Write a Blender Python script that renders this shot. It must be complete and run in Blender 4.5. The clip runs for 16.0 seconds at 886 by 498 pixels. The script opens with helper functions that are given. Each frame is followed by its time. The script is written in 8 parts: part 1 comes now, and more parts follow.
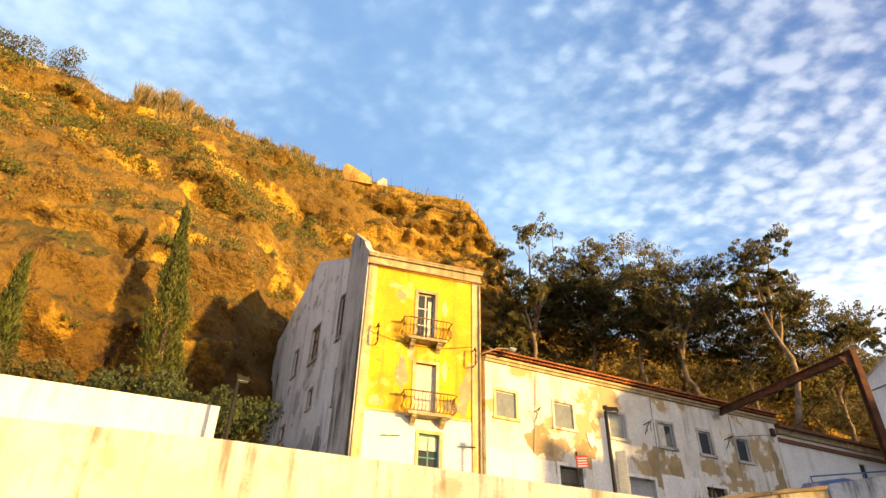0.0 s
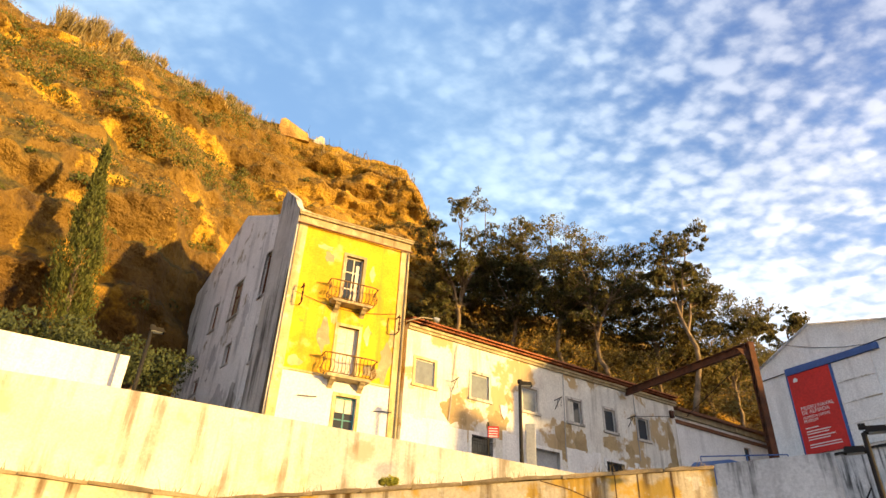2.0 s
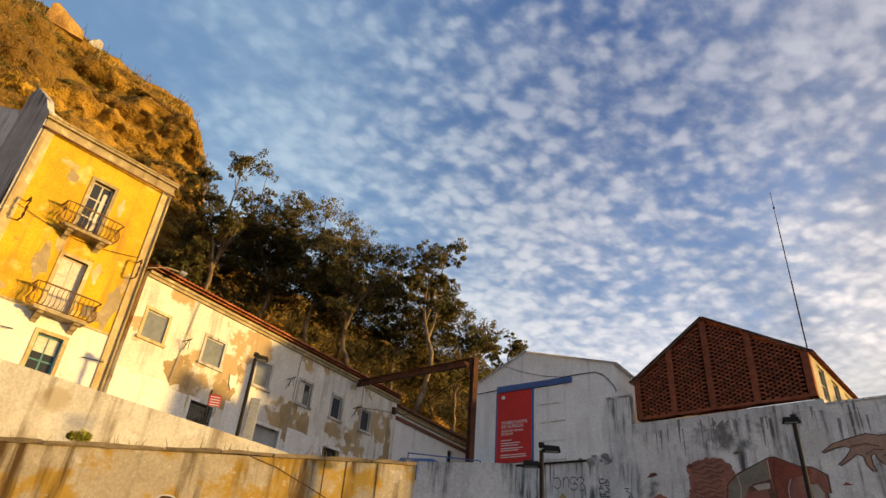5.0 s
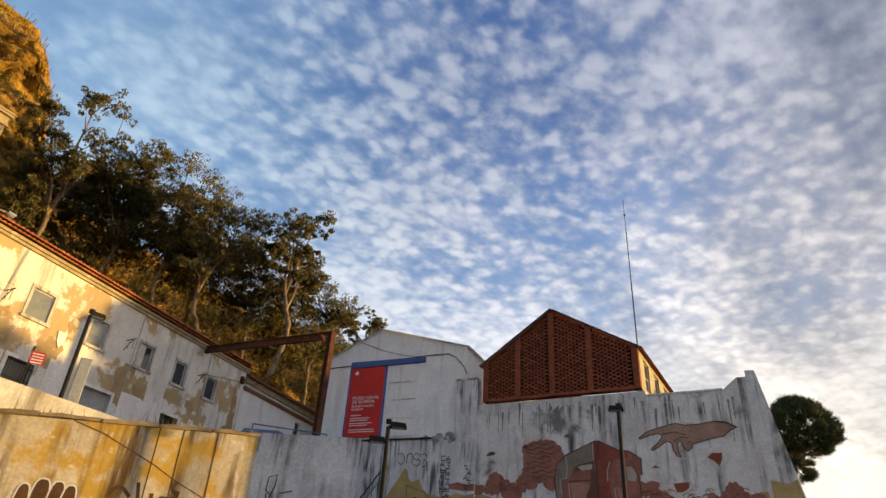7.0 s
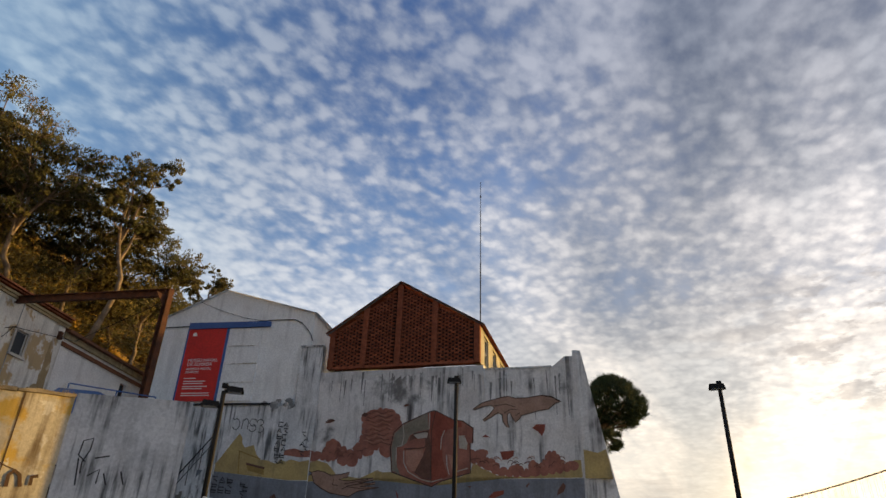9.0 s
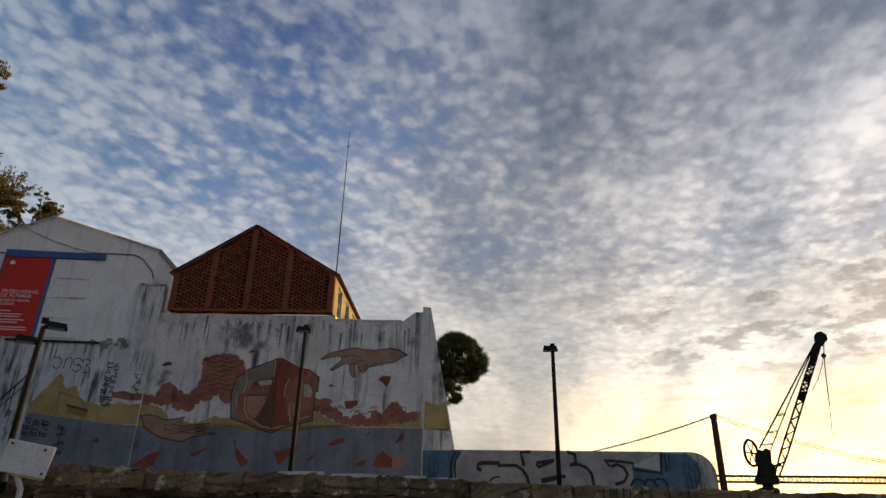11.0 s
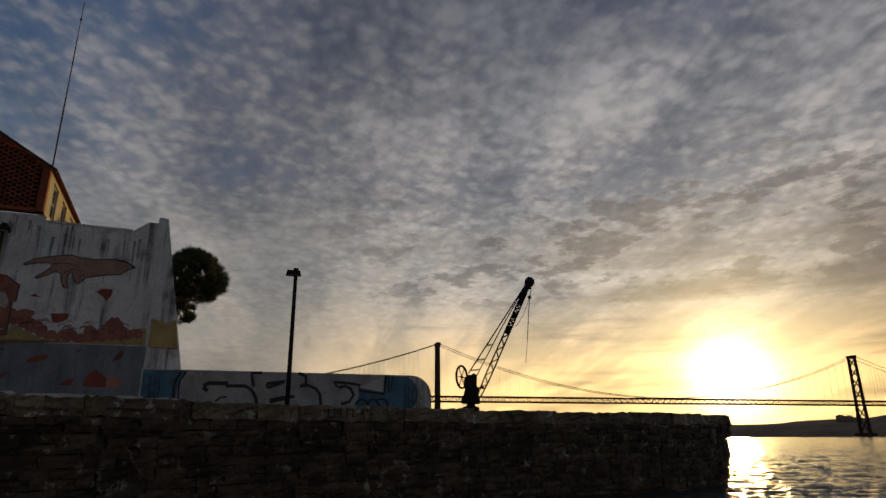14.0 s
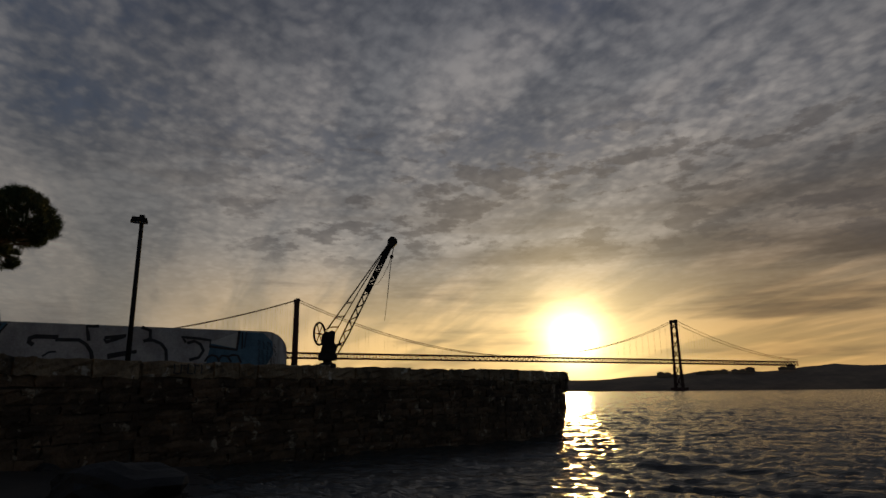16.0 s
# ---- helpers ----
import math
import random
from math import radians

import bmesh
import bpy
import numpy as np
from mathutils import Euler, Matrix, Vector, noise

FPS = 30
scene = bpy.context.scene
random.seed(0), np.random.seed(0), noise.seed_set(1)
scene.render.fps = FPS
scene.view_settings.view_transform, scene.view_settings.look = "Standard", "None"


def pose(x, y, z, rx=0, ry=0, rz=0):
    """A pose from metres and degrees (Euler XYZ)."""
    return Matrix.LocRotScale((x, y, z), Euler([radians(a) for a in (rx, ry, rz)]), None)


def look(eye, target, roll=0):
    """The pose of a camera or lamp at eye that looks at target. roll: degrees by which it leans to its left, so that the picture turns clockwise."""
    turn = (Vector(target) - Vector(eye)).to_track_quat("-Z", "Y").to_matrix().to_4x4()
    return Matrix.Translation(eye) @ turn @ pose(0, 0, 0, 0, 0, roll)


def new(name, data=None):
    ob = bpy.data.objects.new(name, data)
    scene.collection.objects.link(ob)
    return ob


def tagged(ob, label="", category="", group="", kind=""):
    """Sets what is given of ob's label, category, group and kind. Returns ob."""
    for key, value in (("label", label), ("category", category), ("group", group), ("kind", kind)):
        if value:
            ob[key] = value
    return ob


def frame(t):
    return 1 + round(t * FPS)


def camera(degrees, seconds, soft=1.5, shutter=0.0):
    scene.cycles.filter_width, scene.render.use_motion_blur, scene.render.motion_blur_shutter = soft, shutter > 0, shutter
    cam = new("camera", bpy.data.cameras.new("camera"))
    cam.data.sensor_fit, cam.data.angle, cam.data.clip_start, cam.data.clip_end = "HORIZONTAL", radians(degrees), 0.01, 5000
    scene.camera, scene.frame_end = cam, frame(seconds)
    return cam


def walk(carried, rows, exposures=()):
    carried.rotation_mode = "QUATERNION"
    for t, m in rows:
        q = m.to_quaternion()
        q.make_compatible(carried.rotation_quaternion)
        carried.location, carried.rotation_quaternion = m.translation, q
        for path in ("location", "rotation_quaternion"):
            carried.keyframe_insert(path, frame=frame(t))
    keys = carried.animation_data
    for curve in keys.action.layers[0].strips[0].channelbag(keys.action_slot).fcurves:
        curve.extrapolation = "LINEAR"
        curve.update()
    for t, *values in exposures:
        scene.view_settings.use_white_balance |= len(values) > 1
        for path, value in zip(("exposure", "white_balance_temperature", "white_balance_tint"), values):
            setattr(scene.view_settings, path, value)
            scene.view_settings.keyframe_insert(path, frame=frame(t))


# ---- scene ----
# The eye's path: seconds, x, y, and the turn (about x, y, z).
EYE = 1.8
cam = camera(70.88, 16.0)
PATH = [
    (0.0, 0.000, 0.000, 123.34, -1.26, -0.83),
    (0.5, 0.012, -0.000, 121.94, -1.61, -4.34),
    (1.0, 0.019, -0.001, 120.43, -0.43, -5.65),
    (1.5, 0.022, -0.001, 120.13, -1.30, -7.01),
    (2.0, 0.026, -0.002, 120.68, -2.22, -8.78),
    (2.5, 0.035, -0.003, 121.41, -2.51, -11.54),
    (3.0, 0.047, -0.006, 121.64, -2.50, -15.04),
    (3.5, 0.064, -0.010, 121.94, -3.11, -20.48),
    (4.0, 0.080, -0.017, 121.03, -3.69, -25.79),
    (6.5, 0.133, -0.051, 120.19, -3.73, -43.97),
    (7.0, 0.143, -0.060, 119.45, -3.37, -47.48),
    (7.5, 0.151, -0.068, 118.62, -3.17, -50.61),
    (8.0, 0.160, -0.080, 118.35, -2.93, -54.54),
    (10.5, 0.189, -0.134, 114.37, -0.78, -71.20),
    (11.0, 0.193, -0.147, 113.43, -1.10, -75.21),
    (11.5, 0.196, -0.162, 112.38, -0.53, -79.20),
    (12.0, 0.198, -0.174, 111.32, -0.60, -82.85),
    (12.5, 0.199, -0.186, 109.58, 0.04, -85.85),
    (13.0, 0.200, -0.197, 108.66, -0.17, -89.10),
    (13.5, 0.199, -0.215, 107.97, -0.00, -94.16),
    (14.0, 0.198, -0.230, 106.89, 0.24, -98.52),
    (14.5, 0.195, -0.242, 105.78, 0.72, -102.04),
    (15.0, 0.193, -0.254, 105.33, 0.46, -105.41),
    (15.5, 0.190, -0.263, 104.63, 0.47, -108.28),
    (16.0, 0.186, -0.273, 103.00, 0.59, -111.25),
]
EXPOSURES = [(0.0, 1.05, 6850, 11), (1.5, 1.08, 6850, 11), (2.5, 1.0, 6900, 12), (3.5, 0.45, 7000, 13), (4.0, 0.25, 7000, 12), (6.5, 0.42, 6700, 11), (8.0, 0.35, 6600, 9), (10.5, -0.28, 6450, 9), (11.5, -0.35, 6500, 10), (12.5, -0.6, 6450, 10), (13.2, -0.85, 6450, 10), (14.0, -1.55, 6450, 10), (15.0, -2.15, 6400, 10), (16.0, -2.2, 6400, 10)]
walk(cam, [(t, pose(x, y, EYE, rx, ry, rz)) for t, x, y, rx, ry, rz in PATH], EXPOSURES)

# ---------------------------------------------------------------- light
SUN_AZ, SUN_EL = 123.0, 4.6


def heading(az, el):
    """Unit vector for a bearing (clockwise from +y) and a height angle, in degrees."""
    a, e = radians(az), radians(el)
    return Vector((math.sin(a) * math.cos(e), math.cos(a) * math.cos(e), math.sin(e)))


def build_world():
    world = bpy.data.worlds.new("sky")
    scene.world = world
    world.use_nodes = True
    nt = world.node_tree
    nt.nodes.clear()
    N, L = nt.nodes.new, nt.links.new

    def math_node(op, a, b=None, c=None, clamp=False):
        n = N("ShaderNodeMath")
        n.operation, n.use_clamp = op, clamp
        for i, v in enumerate((a, b, c)):
            if v is None:
                continue
            if isinstance(v, (int, float)):
                n.inputs[i].default_value = v
            else:
                L(v, n.inputs[i])
        return n.outputs[0]

    def mix(fac, a, b, blend="MIX"):
        n = N("ShaderNodeMix")
        n.data_type, n.blend_type, n.clamp_factor = "RGBA", blend, True
        for i, v in ((0, fac), (6, a), (7, b)):
            if isinstance(v, (int, float)):
                n.inputs[i].default_value = v
            elif isinstance(v, tuple):
                n.inputs[i].default_value = (*v, 1)
            else:
                L(v, n.inputs[i])
        return n.outputs[2]

    def band(v, lo, hi, a=0.0, b=1.0):
        n = N("ShaderNodeMapRange")
        n.interpolation_type = "SMOOTHSTEP"
        L(v, n.inputs[0])
        for i, q in enumerate((lo, hi, a, b)):
            n.inputs[i + 1].default_value = q
        return n.outputs[0]

    tc = N("ShaderNodeTexCoord")
    d = tc.outputs["Generated"]
    sep = N("ShaderNodeSeparateXYZ")
    L(d, sep.inputs[0])
    up = math_node("MAXIMUM", sep.outputs[2], 0.0)
    lift = math_node("ADD", up, 0.16)
    comb = N("ShaderNodeCombineXYZ")
    L(math_node("DIVIDE", sep.outputs[0], lift), comb.inputs[0])
    L(math_node("DIVIDE", sep.outputs[1], lift), comb.inputs[1])
    flat = comb.outputs[0]

    def fbm(scale, detail, rough, shift=(0, 0, 0), stretch=(1, 1, 1), turn=0.0, warp=0.0):
        mp = N("ShaderNodeMapping")
        mp.inputs[1].default_value, mp.inputs[2].default_value, mp.inputs[3].default_value = shift, (0, 0, radians(turn)), stretch
        L(flat, mp.inputs[0])
        n = N("ShaderNodeTexNoise")
        n.inputs["Scale"].default_value, n.inputs["Detail"].default_value = scale, detail
        n.inputs["Roughness"].default_value, n.inputs["Distortion"].default_value = rough, warp
        L(mp.outputs[0], n.inputs["Vector"])
        return n.outputs["Fac"]

    dot = N("ShaderNodeVectorMath")
    dot.operation = "DOT_PRODUCT"
    L(d, dot.inputs[0])
    dot.inputs[1].default_value = heading(SUN_AZ, SUN_EL)
    near = dot.outputs["Value"]

    sky = N("ShaderNodeTexSky")
    sky.sky_type, sky.sun_disc = "NISHITA", False
    sky.sun_elevation, sky.sun_rotation = radians(SUN_EL), radians(SUN_AZ)
    sky.air_density, sky.dust_density, sky.ozone_density = 1.0, 1.0, 3.0
    clear = mix(1.0, sky.outputs[0], (SKY_GAIN * 0.85, SKY_GAIN * 0.95, SKY_GAIN * 1.25), "MULTIPLY")
    # clear sky: deep blue high up, pale towards the horizon
    blue = mix(band(up, 0.05, 0.42), (0.50, 0.58, 0.68), (0.19, 0.38, 0.71))
    blue = mix(band(up, 0.38, 0.85), blue, (0.085, 0.25, 0.64))
    clear = mix(0.75, clear, blue)
    # cloud cover: broad thin sheets broken into small rippled puffs
    sheets = fbm(0.95, 3, 0.5, (3.1, 1.7, 0), (1, 1, 1), 20)
    fields = fbm(2.3, 2, 0.5, (7.3, 4.1, 0), (1, 1, 1), 0)
    puffs = fbm(13.0, 2.5, 0.5, (0.4, 2.2, 0), (1.0, 1.05, 1), 35, 0.0)
    ripples = fbm(30.0, 4, 0.55, (2.0, 6.2, 0), (0.85, 1.2, 1), 62, 0.0)
    vo = N("ShaderNodeTexVoronoi")
    vo.feature = "SMOOTH_F1"
    wob = N("ShaderNodeVectorMath")
    wob.operation = "MULTIPLY_ADD"
    nzw = N("ShaderNodeTexNoise")
    nzw.inputs["Scale"].default_value, nzw.inputs["Detail"].default_value = 16.0, 2
    L(flat, nzw.inputs["Vector"])
    L(nzw.outputs["Color"], wob.inputs[0])
    wob.inputs[1].default_value = (0.055, 0.055, 0.0)
    L(flat, wob.inputs[2])
    L(wob.outputs[0], vo.inputs["Vector"])
    vo.inputs["Scale"].default_value, vo.inputs["Smoothness"].default_value = 24.0, 0.5
    tufts = band(vo.outputs["Distance"], 0.72, 0.10)
    toward = band(near, -0.3, 0.95)
    thick = math_node("ADD", math_node("ADD", math_node("MULTIPLY", puffs, 0.48), math_node("MULTIPLY", ripples, 0.36)), math_node("MULTIPLY", tufts, 0.16))
    body = math_node("ADD", math_node("MULTIPLY", sheets, 0.62), math_node("MULTIPLY", fields, 0.38))
    cells = math_node("MULTIPLY", band(near, -0.30, 0.05), band(near, 0.80, 0.30))
    cells = math_node("MULTIPLY", cells, band(up, 0.32, 0.66, 0.12, 1.0))
    share = math_node("MULTIPLY_ADD", cells, 0.32, 0.22)
    dens = math_node("ADD", body, math_node("MULTIPLY", share, math_node("SUBTRACT", thick, body)))
    dens = math_node("ADD", dens, math_node("MULTIPLY", toward, 0.085))
    dens = math_node("ADD", dens, band(up, 0.75, 0.25, 0.0, 0.05))
    mask = band(dens, 0.395, 0.60, 0.18, 0.88)
    shade = band(math_node("ADD", body, math_node("MULTIPLY", math_node("ADD", share, 0.22), math_node("SUBTRACT", thick, body))), 0.37, 0.63)
    pale = mix(shade, (0.38, 0.48, 0.66), (0.98, 0.98, 1.0))
    grey = mix(shade, (0.27, 0.29, 0.345), (0.60, 0.585, 0.59))
    cloud = mix(band(near, 0.1, 0.85), pale, grey)
    back = mix(shade, (0.60, 0.60, 0.62), (1.25, 1.15, 1.02))
    cloud = mix(band(near, -0.45, -0.85), cloud, back)
    col = mix(mask, clear, cloud)
    # brightening towards the sun, and the glow of the haze along the horizon
    col = mix(math_node("MULTIPLY", band(near, 0.30, 0.98), 0.50), col, mix(shade, (0.64, 0.61, 0.60), (1.72, 1.58, 1.42)))
    col = mix(band(up, 0.28, 0.72, 0.0, 1.0), col, mix(1.0, col, (0.47, 0.52, 0.63), "MULTIPLY"))
    low = band(up, 0.02, 0.42, 1.0, 0.0)
    col = mix(math_node("MULTIPLY", math_node("MULTIPLY", band(near, -0.15, 0.75), low), 0.75), col, (1.32, 1.18, 0.96))
    low2 = band(up, 0.0, 0.24, 1.0, 0.0)
    col = mix(math_node("MULTIPLY", math_node("MULTIPLY", band(near, 0.70, 1.0), low2), 0.85), col, (4.0, 2.55, 0.82))
    # the side away from the sun lies under a brighter, thinner veil
    col = mix(math_node("MULTIPLY", band(near, 0.30, -0.35), 1.0), col, mix(1.0, mix(0.26, col, (0.55, 0.76, 0.92)), (0.84, 1.0, 1.07), "MULTIPLY"))
    mid = math_node("MULTIPLY", math_node("MULTIPLY", band(near, 0.12, 0.40), band(near, 0.66, 0.50)), band(up, 0.85, 0.55))
    col = mix(mid, col, mix(1.0, col, (1.22, 1.21, 1.20), "MULTIPLY"))
    col = mix(band(near, 0.72, 0.95), col, mix(1.0, col, (1.50, 1.48, 1.46), "MULTIPLY"))
    streaks = fbm(1.5, 4, 0.55, (5.0, 2.0, 0), (0.55, 2.4, 1), -38, 0.3)
    col = mix(band(near, 0.15, 0.6, 0.0, 1.0), col, mix(1.0, col, mix(band(streaks, 0.36, 0.64), (0.82, 0.85, 0.89), (1.26, 1.23, 1.20)), "MULTIPLY"))
    # long grey bars and small dark cloudlets in front of the glow
    lev = N("ShaderNodeCombineXYZ")
    L(math_node("ARCTAN2", sep.outputs[0], sep.outputs[1]), lev.inputs[0])
    L(math_node("MULTIPLY", sep.outputs[2], 9.0), lev.inputs[1])
    nz = N("ShaderNodeTexNoise")
    nz.inputs["Scale"].default_value, nz.inputs["Detail"].default_value, nz.inputs["Roughness"].default_value = 1.7, 6, 0.55
    L(lev.outputs[0], nz.inputs["Vector"])
    bank = math_node("MULTIPLY", band(lev.inputs[0].links[0].from_socket, 2.20, 2.40), math_node("MULTIPLY", band(up, 0.09, 0.16), band(up, 0.36, 0.26)))
    bars = math_node("MULTIPLY", band(math_node("ADD", nz.outputs["Fac"], math_node("MULTIPLY", bank, 0.13)), 0.50, 0.66), band(up, 0.40, 0.16))
    bars = math_node("MULTIPLY", bars, band(near, 0.55, 0.85))
    col = mix(math_node("MULTIPLY", bars, 0.72), col, (0.58, 0.48, 0.40))
    west = math_node("MULTIPLY", band(lev.inputs[0].links[0].from_socket, 2.16, 2.45), band(up, 0.42, 0.24))
    col = mix(west, col, mix(1.0, col, (0.66, 0.61, 0.57), "MULTIPLY"))
    nz2 = N("ShaderNodeTexNoise")
    nz2.inputs["Scale"].default_value, nz2.inputs["Detail"].default_value, nz2.inputs["Roughness"].default_value = 13.0, 5, 0.6
    lev2 = N("ShaderNodeCombineXYZ")
    L(math_node("ARCTAN2", sep.outputs[0], sep.outputs[1]), lev2.inputs[0])
    L(math_node("MULTIPLY", sep.outputs[2], 2.6), lev2.inputs[1])
    L(lev2.outputs[0], nz2.inputs["Vector"])
    patchy = math_node("ADD", nz2.outputs["Fac"], math_node("MULTIPLY", math_node("SUBTRACT", fields, 0.5), 0.6))
    dark = math_node("MULTIPLY", band(patchy, 0.505, 0.60), math_node("MULTIPLY", band(up, 0.16, 0.24), band(up, 0.46, 0.34)))
    dark = math_node("MULTIPLY", dark, band(near, 0.72, 0.92))
    col = mix(math_node("MULTIPLY", dark, 0.58), col, (0.44, 0.385, 0.365))
    for power, tint in ((45.0, (1.05, 0.76, 0.33)), (150.0, (1.9, 1.35, 0.52))):
        halo = math_node("POWER", math_node("MAXIMUM", near, 0.0), power)
        col = mix(1.0, col, mix(1.0, tint, halo, "MULTIPLY"), "ADD")
    core = math_node("POWER", math_node("MAXIMUM", near, 0.0), 950.0)
    col = mix(1.0, col, mix(1.0, (19.0, 14.5, 6.5), core, "MULTIPLY"), "ADD")
    disc = math_node("POWER", math_node("MAXIMUM", near, 0.0), 6000.0)
    col = mix(1.0, col, mix(1.0, (60.0, 48.0, 26.0), disc, "MULTIPLY"), "ADD")
    bg = N("ShaderNodeBackground")
    L(col, bg.inputs[0])
    bg.inputs[1].default_value = SKY_STRENGTH
    out = N("ShaderNodeOutputWorld")
    L(bg.outputs[0], out.inputs[0])


SKY_GAIN, SKY_STRENGTH = 0.12, 0.8
build_world()
sun_data = bpy.data.lights.new("sun", "SUN")
sun_data.energy, sun_data.angle, sun_data.color = 5.2, radians(1.3), (1.0, 0.64, 0.20)
sun = new("sun", sun_data)
sun.matrix_world = look(heading(SUN_AZ, SUN_EL) * 300, (0, 0, 0))


# ---------------------------------------------------------------- materials
MATS = {}


def surface(name, a, b, scale=1.2, fine=18.0, rough=0.85, bump=0.25, metal=0.0, streak=None, patch=None, island=0.0, obrand=0.0, dist=0.02, patch2=None):
    """Two-scale varied surface. streak: (colour, amount, across) of runs down a wall; patch: (colour, scale, from, to) of worn or
    stained places; island / obrand: how far single pieces vary."""
    m = bpy.data.materials.new(name)
    m.use_nodes = True
    nt = m.node_tree
    N, L = nt.nodes.new, nt.links.new
    bsdf = nt.nodes["Principled BSDF"]
    geo = N("ShaderNodeNewGeometry")

    def noise_tex(sc, detail, roughn, stretch=(1, 1, 1), shift=0.0):
        mp = N("ShaderNodeMapping")
        mp.inputs[3].default_value, mp.inputs[1].default_value = stretch, (shift, shift * 0.7, shift * 1.3)
        L(geo.outputs["Position"], mp.inputs[0])
        n = N("ShaderNodeTexNoise")
        n.inputs["Scale"].default_value, n.inputs["Detail"].default_value, n.inputs["Roughness"].default_value = sc, detail, roughn
        L(mp.outputs[0], n.inputs["Vector"])
        return n.outputs["Fac"]

    def ramp(v, lo, hi):
        n = N("ShaderNodeMapRange")
        n.interpolation_type = "SMOOTHSTEP"
        L(v, n.inputs[0])
        n.inputs[1].default_value, n.inputs[2].default_value = lo, hi
        return n.outputs[0]

    def mix(fac, x, y, blend="MIX"):
        n = N("ShaderNodeMix")
        n.data_type, n.blend_type = "RGBA", blend
        for i, v in ((0, fac), (6, x), (7, y)):
            if isinstance(v, (int, float)):
                n.inputs[i].default_value = v
            elif isinstance(v, tuple):
                n.inputs[i].default_value = (*v, 1)
            else:
                L(v, n.inputs[i])
        return n.outputs[2]

    big = noise_tex(scale, 5, 0.6)
    small = noise_tex(fine, 4, 0.65, shift=3.0)
    col = mix(ramp(big, 0.32, 0.68), a, b)
    col = mix(0.35, col, mix(ramp(small, 0.25, 0.75), (0.45, 0.45, 0.45), (1.25, 1.25, 1.25)), "MULTIPLY")
    for p in (patch, patch2):
        if p:
            colour, sc, lo, hi = p
            edge = noise_tex(sc, 6, 0.62, shift=11.0 + 7 * sc)
            col = mix(ramp(edge, lo, hi), col, colour)
    if streak:
        colour, amount, across = streak
        runs = noise_tex(across, 4, 0.6, (1, 1, 0.09), 5.0)
        place = noise_tex(0.5, 3, 0.5, (1, 1, 1), 9.0)
        n = N("ShaderNodeMath")
        n.operation = "MULTIPLY"
        L(ramp(runs, 0.46, 0.70), n.inputs[0])
        L(ramp(place, 0.34, 0.56), n.inputs[1])
        k = N("ShaderNodeMath")
        k.operation = "MULTIPLY"
        L(n.outputs[0], k.inputs[0])
        k.inputs[1].default_value = amount
        col = mix(k.outputs[0], col, colour)
    if island or obrand:
        if island:
            rnd = geo.outputs["Random Per Island"]
            amt = island
        else:
            rnd = N("ShaderNodeObjectInfo").outputs["Random"]
            amt = obrand
        n = N("ShaderNodeMapRange")
        L(rnd, n.inputs[0])
        n.inputs[3].default_value, n.inputs[4].default_value = 1 - amt, 1 + amt
        col = mix(1.0, col, n.outputs[0], "MULTIPLY")
    L(col, bsdf.inputs["Base Color"])
    bsdf.inputs["Roughness"].default_value, bsdf.inputs["Metallic"].default_value = rough, metal
    bsdf.inputs["Specular IOR Level"].default_value = 0.3 if rough > 0.6 else 0.5
    if bump:
        bp = N("ShaderNodeBump")
        bp.inputs["Strength"].default_value, bp.inputs["Distance"].default_value = bump, dist
        add = N("ShaderNodeMath")
        add.operation = "ADD"
        L(big, add.inputs[0])
        L(small, add.inputs[1])
        L(add.outputs[0], bp.inputs["Height"])
        L(bp.outputs[0], bsdf.inputs["Normal"])
    MATS[name] = m
    return m


def leafy(name, a, b, trans=0.25):
    m = surface(name, a, b, 0.6, 6.0, 0.75, 0.0, island=0.5)
    nt = m.node_tree
    bsdf = nt.nodes["Principled BSDF"]
    src = bsdf.inputs["Base Color"].links[0].from_socket
    tr = nt.nodes.new("ShaderNodeBsdfTranslucent")
    nt.links.new(src, tr.inputs[0])
    mx = nt.nodes.new("ShaderNodeMixShader")
    mx.inputs[0].default_value = trans
    nt.links.new(bsdf.outputs[0], mx.inputs[1])
    nt.links.new(tr.outputs[0], mx.inputs[2])
    nt.links.new(mx.outputs[0], nt.nodes["Material Output"].inputs[0])
    return m


M_WHITEWASH = surface("whitewash", (0.74, 0.72, 0.66), (0.60, 0.57, 0.50), 0.7, 14, 0.9, 0.3, streak=((0.15, 0.10, 0.05), 0.75, 2.4), patch=((0.50, 0.44, 0.33), 0.8, 0.57, 0.70))
M_WHITEPAINT = surface("white_paint", (0.86, 0.85, 0.83), (0.79, 0.78, 0.76), 0.8, 12, 0.85, 0.15, streak=((0.36, 0.34, 0.32), 0.35, 1.8))
M_SEAWALL = surface("sea_wall_render", (0.66, 0.57, 0.41), (0.52, 0.44, 0.30), 0.9, 12, 0.92, 0.5, streak=((0.11, 0.062, 0.022), 1.0, 2.6), patch=((0.55, 0.35, 0.07), 0.8, 0.50, 0.60), patch2=((0.70, 0.64, 0.52), 2.2, 0.60, 0.66))
M_GREYWALL = surface("grey_wall_render", (0.74, 0.73, 0.72), (0.56, 0.555, 0.55), 1.0, 12, 0.9, 0.35, streak=((0.08, 0.08, 0.08), 1.0, 4.5))
M_COPING = surface("coping_stone", (0.36, 0.28, 0.17), (0.22, 0.17, 0.10), 2.5, 22, 0.95, 0.8, obrand=0.2)
